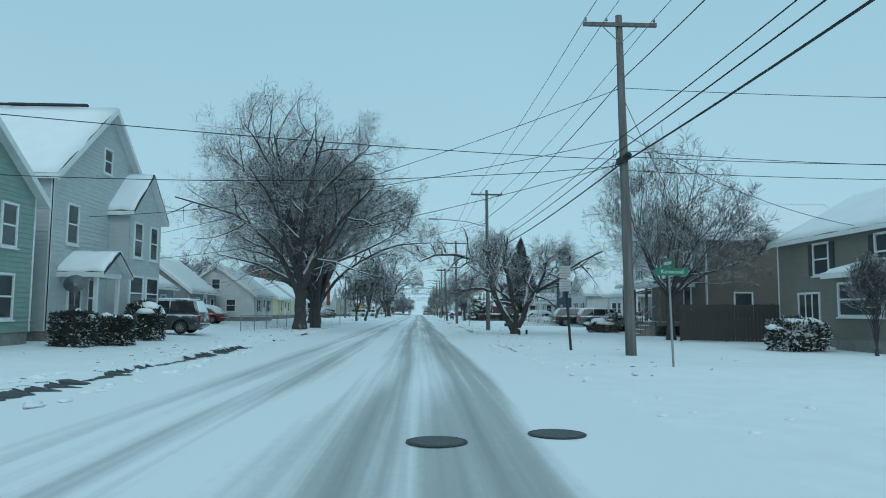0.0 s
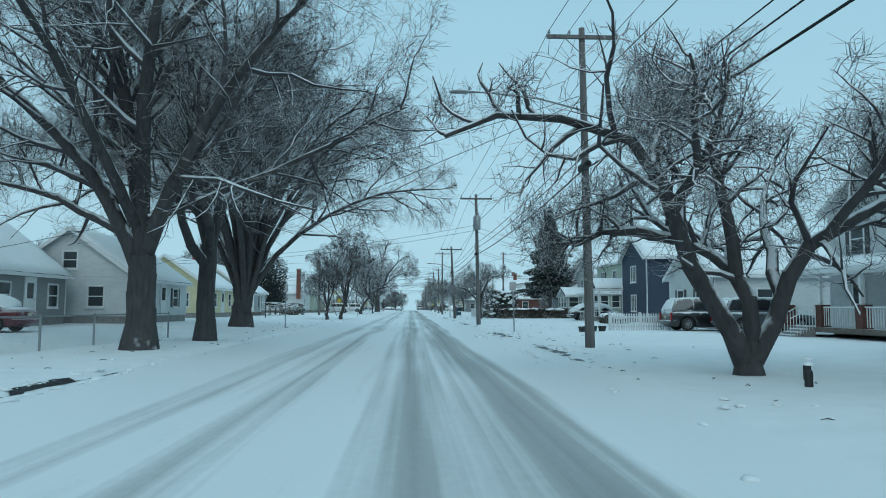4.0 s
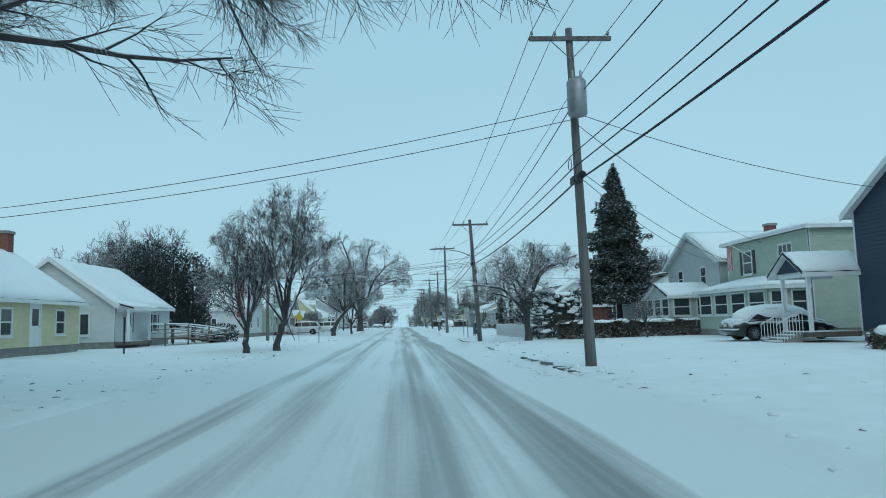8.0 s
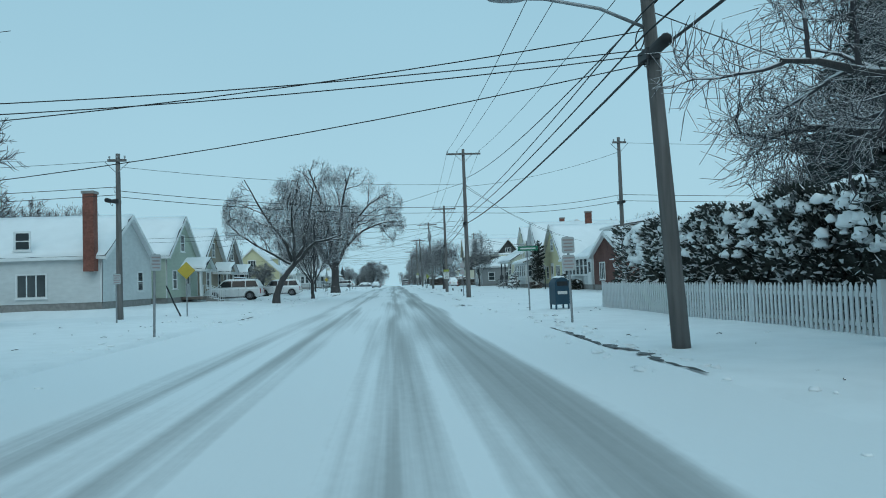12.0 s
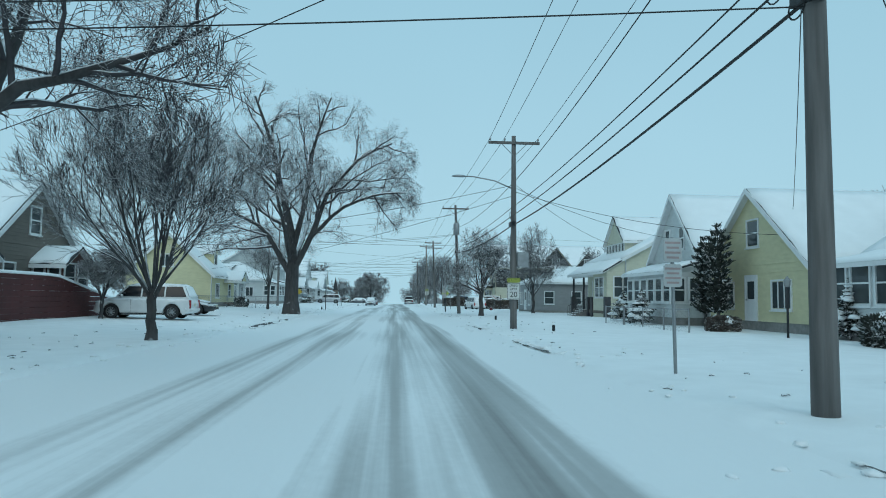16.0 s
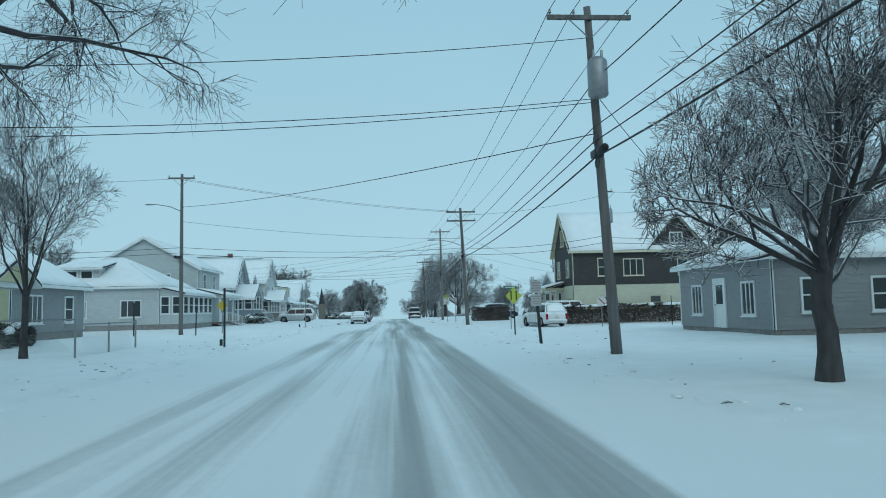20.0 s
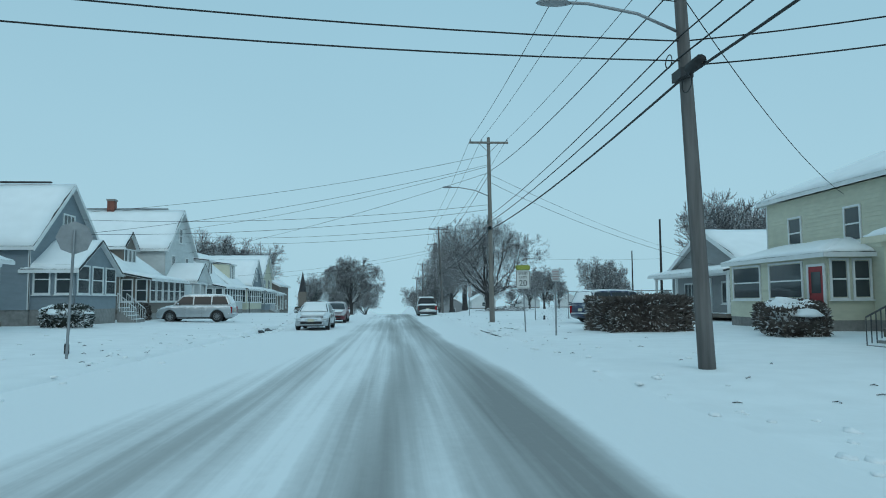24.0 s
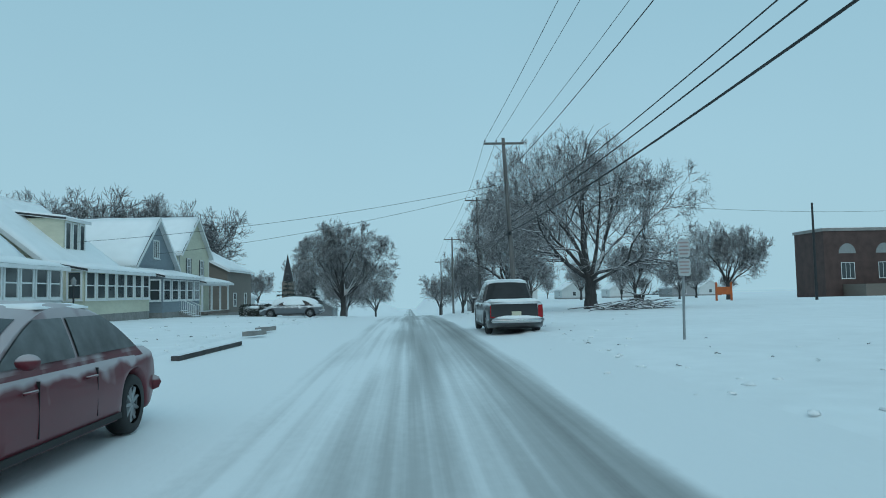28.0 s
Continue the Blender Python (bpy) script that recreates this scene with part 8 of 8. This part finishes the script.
for ax_, ay_ in ((-0.26, -0.26), (0.26, -0.26), (-0.26, 0.26), (0.26, 0.26)):
    part("leg", MB().box((ax_ - 0.03, ay_ - 0.03, 0), (ax_ + 0.03, ay_ + 0.03, 0.24)), MAILBLUE, mbx)
part("hatch", MB().box((-0.22, -0.33, 0.95), (0.22, -0.3, 1.12)), DARKMETAL, mbx)
part("label_bar", MB().box((-0.2, -0.306, 0.62), (0.2, -0.302, 0.74)), SIGNWHITE, mbx)
part("snow_cap", MB().blob((0, 0, 1.27), (0.27, 0.3, 0.07), 10, 6, 0.1), ROOFSNOW, mbx, smooth=True)
HYDRANT = mat("hydrant_red", (0.16, 0.03, 0.03), 0.6, amount=0.3, snow=0.9)
hyd = thing("fire_hydrant", "red fire hydrant half sunk in snow", "hydrant", pose(11.35, 210, gz(11.35, 210) - 0.36))
part("barrel", MB().tube([(0, 0, 0), (0, 0, 0.5), (0, 0, 0.56), (0, 0, 0.68), (0, 0, 0.72)], [0.12, 0.12, 0.14, 0.08, 0.03], 12), HYDRANT, hyd, smooth=True)
part("nozzle", MB().tube([(-0.2, 0, 0.46), (0.2, 0, 0.46)], 0.055, 10), HYDRANT, hyd)
for k, (hx, hy) in enumerate(((7.3, 30.0), (6.7, 28.9), (6.95, 158.2), (6.9, 168.0), (-7.6, 205.0), (-8.6, 239.0), (10.2, 266.2), (6.8, 174.5))):
    st = thing("utility_stub", "short dark utility stub standing in the snow", "stub", pose(hx, hy, gz(hx, hy) - 0.05))
    part("stub", MB().tube([(0, 0, 0), (0, 0, 0.28), (0, 0, 0.33)], [0.07, 0.07, 0.055], 8), DARKMETAL, st)
    part("snow_cap", MB().blob((0, 0, 0.42), (0.09, 0.09, 0.05), 8, 5, 0.1), ROOFSNOW, st, smooth=True)
for lx, ly in ((-14.2, 88.0), (14.5, 153.2), (-15.6, 298.5)):
    lp = thing("lamp_post", "dark garden lamp post with a small lantern", "lamp post", pose(lx, ly, gz(lx, ly) - 0.05))
    part("post", MB().tube([(0, 0, 0), (0, 0, 1.9)], 0.045, 8), DARKMETAL, lp)
    part("lantern", MB().tube([(0, 0, 1.9), (0, 0, 1.95), (0, 0, 2.15), (0, 0, 2.3)], [0.06, 0.11, 0.13, 0.02], 8), CURTAIN, lp)
dish = [(22.0, 156.6, 5.4), (-12.0, 12.9, 2.4)]
for dx_, dy_, dz_ in dish:
    dd_ = thing("satellite_dish", "grey satellite dish on a bracket", "satellite dish", pose(dx_, dy_, dz_, 60, 0, 20))
    part("bowl", MB().tube([(0, 0, 0.0), (0, 0, 0.03), (0, 0, 0.08)], [0.12, 0.28, 0.38], 16), STEEL, dd_, smooth=True)
    part("arm", MB().tube([(0, -0.3, 0.05), (0, 0, 0.4)], 0.015, 5), STEEL, dd_)
    part("mast", MB().tube([(0, 0, 0), (0, -0.6, -0.5)], 0.025, 6), STEEL, dd_)
log = thing("wooden_beam", "old wooden beam lying on the snow", "beam", pose(-5.43, 284.3, gz(-5.43, 284.3), 0, 0, 86.7))
part("beam", MB().box((-2.5, -0.1, -0.03), (2.5, 0.1, 0.12)), BARK, log)
for hx, hy in ((-5.6, 290.5), (-5.9, 294.0)):
    sl = thing("kerb_stone", "loose kerb stone showing through snow", "kerb stone", pose(hx, hy, gz(hx - 1, hy) - 0.02, 0, 0, 70))
    part("stone", MB().box((-0.6, -0.12, 0), (0.6, 0.12, 0.16)), CONCRETE, sl)
    part("snow_cap", MB().blob((0.1, 0, 0.15), (0.4, 0.12, 0.05), 8, 5, 0.2), ROOFSNOW, sl, smooth=True)
for hx, hy in ((0.9, -5.3), (2.4, -4.8)):
    mh = thing("manhole_cover", "dark wet manhole cover in the snowy street", "manhole cover", pose(hx, hy, lift(hx, hy) + 0.004))
    part("cover", MB().tube([(0, 0, 0), (0, 0, 0.014)], 0.31, 26), ASPHALT, mh)
    part("ring", MB().tube([(0, 0, 0), (0, 0, 0.010)], 0.36, 26), DARKMETAL, mh)
# pots before a white fence
for px_, py_ in ((9.0, 54.0), (9.6, 54.1), (10.1, 54.2)):
    pt = thing("planter", "dark planter half filled with snow", "planter", pose(px_, py_, gz(px_, py_) - 0.03))
    part("pot", MB().tube([(0, 0, 0), (0, 0, 0.32)], [0.16, 0.22], 12), DARKMETAL, pt)
    part("snow_cap", MB().blob((0, 0, 0.3), (0.21, 0.21, 0.09), 10, 6, 0.1), ROOFSNOW, pt, smooth=True)
# flag on the pale green house
fl = thing("flag", "small striped flag hanging from a house wall", "flag", pose(18.2, 87.6, 4.4))
part("staff", MB().tube([(0.5, 0, 0.0), (-0.7, 0, 0.75)], 0.02, 6), TRIM, fl)
for i in range(7):
    part("stripe", MB().box((-0.66 + 0.0, 0.02 + i * 0.07, -0.62), (-0.64, 0.02 + (i + 1) * 0.07, 0.68 - i * 0.03)), SIGNRED if i % 2 == 0 else SIGNWHITE, fl)

# ---- school ----
school = thing("school_building", "flat-roofed red-brick school with arched windows", "school", pose(70, 381, -1.6))
SCHOOLBRICK = mat("school_brick", (0.085, 0.052, 0.047), 0.9, noise_scale=7, amount=0.35, bump=0.4)
part("wall", MB().box((0, 0, 0), (70, 9, 12.0)), SCHOOLBRICK, school)
part("parapet", MB().box((-0.2, -0.2, 12.0), (70.2, 9.2, 12.5)), CONCRETE, school)
part("roof_snow", MB().box((0, 0, 12.5), (70, 9, 12.62)), ROOFSNOW, school)
part("lower_wing", MB().box((3, -6, 0), (70, -0.01, 3.0)), S_BROWN, school)
S2 = lambda a, zz, o: (a, -o, zz)
for i in range(9):
    wx = 4 + i * 6.5
    window(school, S2, wx, 4.0, 2.2, 2.6, 3)
    arch = MB().add([(wx + 1.5 * math.cos(math.pi * k / 10), -0.06, 8.2 + 1.7 * math.sin(math.pi * k / 10)) for k in range(11)], [tuple(range(11))])
    part("arched_window", arch, CURTAIN, school)
conifer("tall spruce before a brick school", 47.5, 325, 12.6, 4.4, 81, 30000)
pk = thing("church_steeple", "dark slender church steeple far off", "steeple", pose(-21.5, 392, -4.5))
part("tower", MB().box((-0.9, -0.9, 0), (0.9, 0.9, 8.4)), S_BROWN, pk)
part("spire", MB().tube([(0, 0, 8.4), (0, 0, 13.2)], [0.95, 0.04], 8), ROOFING, pk)
for k, (hx, hy, w, col) in enumerate(((26, 452, 12, S_WHITE), (47, 482, 11, S_BLUEWHITE), (66, 496, 10, S_WHITE), (84, 488, 12, S_GREY), (14, 428, 9, S_GREY), (-15, 404, 10, S_GREY), (-26, 376, 10, S_WHITE), (102, 510, 12, S_WHITE))):
    house("small distant house under a snowy roof", 1 if hx > 0 else -1, abs(hx), hy, w, 8, 3.0, 2.4, col, "e", front=((3, 1.1, 1.0, 1.2, 2),), south=((4, 1.1, 1.0, 1.2, 2),), plain=True, z=lift(hx, hy))
og = thing("play_frame", "orange play frame in an open lot", "play frame", pose(33, 338, gz(33, 338) - 0.05))
for e in (-0.8, 0.8):
    part("upright", MB().box((e - 0.08, -0.1, 0), (e + 0.08, 0.1, 2.0)), mat("orange_paint", (0.45, 0.10, 0.02), 0.6), og)
part("panel", MB().box((-0.8, -0.05, 0.7), (0.8, 0.05, 1.5)), bpy.data.materials["orange_paint"], og)

# ---- wet gutters and driveway edges ----
def gutter(label, x, y0, y1, w, seed, z=0.03):
    """A ragged strip of bare wet asphalt at the kerb."""
    vs, fs = [], []
    n = int((y1 - y0) * 9)
    for i in range(n + 1):
        y = y0 + (y1 - y0) * i / n
        e = math.sin(math.pi * i / n) ** 0.4
        a = x + 0.25 * noise.noise((y * 0.35, seed, 0))
        k = w * e * max(0.02, 0.30 + 0.9 * noise.noise((y * 0.9, seed, 4)) + 0.7 * noise.noise((y * 3.1, seed, 9)))
        for q in (-1, 1):
            px = a + q * k / 2 + 0.12 * w * noise.noise((y * 4, seed + q * 3, 2))
            vs.append((px, y, max(lift(px, y), 0.0) + z * 0.25))
    for i in range(n):
        fs.append((2 * i, 2 * i + 1, 2 * i + 3, 2 * i + 2))
    ob = part("wet_gutter", MB().add(vs, fs), ASPHALT)
    tagged(ob, label, "gutter", "wet gutters", "structure")
    lump = MB()
    r = random.Random(seed)
    for i in range(int(abs(y1 - y0) * 4)):
        y = r.uniform(y0, y1)
        s = r.choice((-1, 1))
        px = x + s * w * r.uniform(0.55, 0.95)
        q = r.uniform(0.05, 0.13)
        lump.blob((px, y, max(lift(px, y), 0.0)), (q, q * r.uniform(1, 2.4), q * r.uniform(0.35, 0.6)), 8, 5, 0.3)
    sl = part("snow_lumps", lump, SNOW, None, smooth=True)
    tagged(sl, "broken snow along the gutter edge", "snow", kind="stuff")


gutter("bare wet gutter along the kerb", -6.15, -9.5, 6.2, 1.15, 3)
gutter("bare wet gutter along the kerb", -6.15, 5.9, 15.5, 0.9, 4)
gutter("bare wet gutter along the kerb", 3.95, 11.5, 19.0, 0.22, 5)
gutter("bare wet gutter along the kerb", -6.2, 20.5, 22.5, 0.3, 6)
gutter("bare wet driveway mouth beside the street", 4.4, 34.5, 42.5, 0.75, 7)
gutter("bare wet driveway mouth beside the street", 4.5, 48.5, 56.0, 1.25, 8)
gutter("bare wet gutter along the kerb", 4.25, 68.0, 76.5, 0.75, 9)
gutter("bare wet gutter along the kerb", -6.2, 27.5, 33.0, 0.3, 10)
gutter("bare wet gutter along the kerb", 4.2, 84.0, 88.0, 0.4, 11)
gutter("bare wet gutter along the kerb", 4.1, 95.5, 104.5, 0.45, 12)
gutter("bare wet gutter along the kerb", -6.3, 83.0, 86.0, 0.25, 13)
gutter("bare wet gutter along the kerb", 3.7, 123.2, 126.2, 0.5, 24)
gutter("bare wet gutter along the kerb", 4.1, 146.0, 152.0, 0.35, 14)
gutter("bare wet gutter along the kerb", 4.0, 160.0, 166.0, 0.35, 15)
gutter("bare wet gutter along the kerb", -6.3, 160.0, 172.0, 0.22, 16)
gutter("bare wet gutter along the kerb", -6.2, 252.5, 258.5, 0.55, 17)
gutter("bare wet gutter along the kerb", -5.9, 263.5, 268.0, 0.8, 18)
gutter("bare wet gutter along the kerb", 4.1, 245.5, 251.5, 0.45, 19)
gutter("bare wet patch on the verge", 5.6, 250.5, 254.0, 0.5, 20)
gutter("bare wet gutter along the kerb", -6.0, 249.0, 250.2, 0.4, 21)
gutter("bare wet gutter along the kerb", 4.1, 130.0, 134.0, 0.25, 22)
gutter("bare wet gutter along the kerb", -6.3, 116.0, 119.5, 0.3, 23)

# ---- litter of the storm: twigs, leaves and clods on the snow ----
r_ = random.Random(5)
lit, lumps = MB(), MB()
for i in range(620):
    side = r_.choice((-1, 1))
    y = r_.uniform(-6, 330)
    x = (KERB_R + 0.2 + abs(r_.gauss(0, 2.6))) if side > 0 else (KERB_L - 0.2 - abs(r_.gauss(0, 2.6)))
    z = lift(x, y)
    a, L = r_.uniform(0, 6.28), r_.uniform(0.05, 0.2)
    lit.tube([(x, y, z + 0.012), (x + math.cos(a) * L * 0.5, y + math.sin(a) * L * 0.5, z + 0.03), (x + math.cos(a + 0.4) * L, y + math.sin(a + 0.4) * L, z + 0.012)], [0.012, 0.016, 0.008], 4)
for i in range(1300):
    side = r_.choice((-1, 1))
    y = r_.uniform(-6, 330)
    x = (KERB_R + r_.gauss(0.3, 0.5)) if side > 0 else (KERB_L + r_.gauss(-0.3, 0.5))
    if i % 3 == 0:
        x = (KERB_R + abs(r_.gauss(0, 4))) if side > 0 else (KERB_L - abs(r_.gauss(0, 4)))
    q = r_.uniform(0.03, 0.09)
    lumps.blob((x, y, lift(x, y)), (q, q * r_.uniform(0.8, 1.8), q * 0.5), 7, 4, 0.3)
tagged(part("twig_litter", lit, BARK), "dark twigs and leaves scattered on the snow", "litter", kind="stuff")
tagged(part("snow_clods", lumps, SNOW, None, smooth=True), "clods of snow along the kerbs", "snow", kind="stuff")


# ---- brush pile in the open lot ----
brush = thing("brush_pile", "pile of cut branches with snow in an open lot", "brush pile", pose(15.0, 312.5, gz(15.0, 312.5)))
rb_ = random.Random(31)
for i in range(46):
    a, L = rb_.gauss(0.1, 0.5), rb_.uniform(0.8, 2.2)
    cx, cy, cz = rb_.gauss(0, 1.2), rb_.gauss(0, 0.6), abs(rb_.gauss(0.25, 0.2))
    part("branch", MB().tube([(cx - math.cos(a) * L, cy - math.sin(a) * L, max(0.03, cz - 0.2)), (cx, cy, cz + 0.06), (cx + math.cos(a) * L, cy + math.sin(a) * L, max(0.05, cz + rb_.uniform(-0.2, 0.35)))], [0.05, 0.04, 0.02], 5), BARK, brush)

# ---- shrubs before the beige house ----
tree("many-stemmed bare shrub before a beige house", 15.0, 8.2, 71, 3.4, 0.05, 0.25, spread=1.0, limbs=22, up=0.3, kids=(7, 6, 4), levels=4, wander=0.12, crown=1.3, low=0.1, elev=(62, 88), angle=(14, 32), trunk_steps=2)
hedge("loose snowy bush before a fence", 13.2, 15.2, 10.4, 11.8, 1.1, 72, 2600, SNOWLEAF, size=0.13, round_=0.6, name="bush", category="bush")
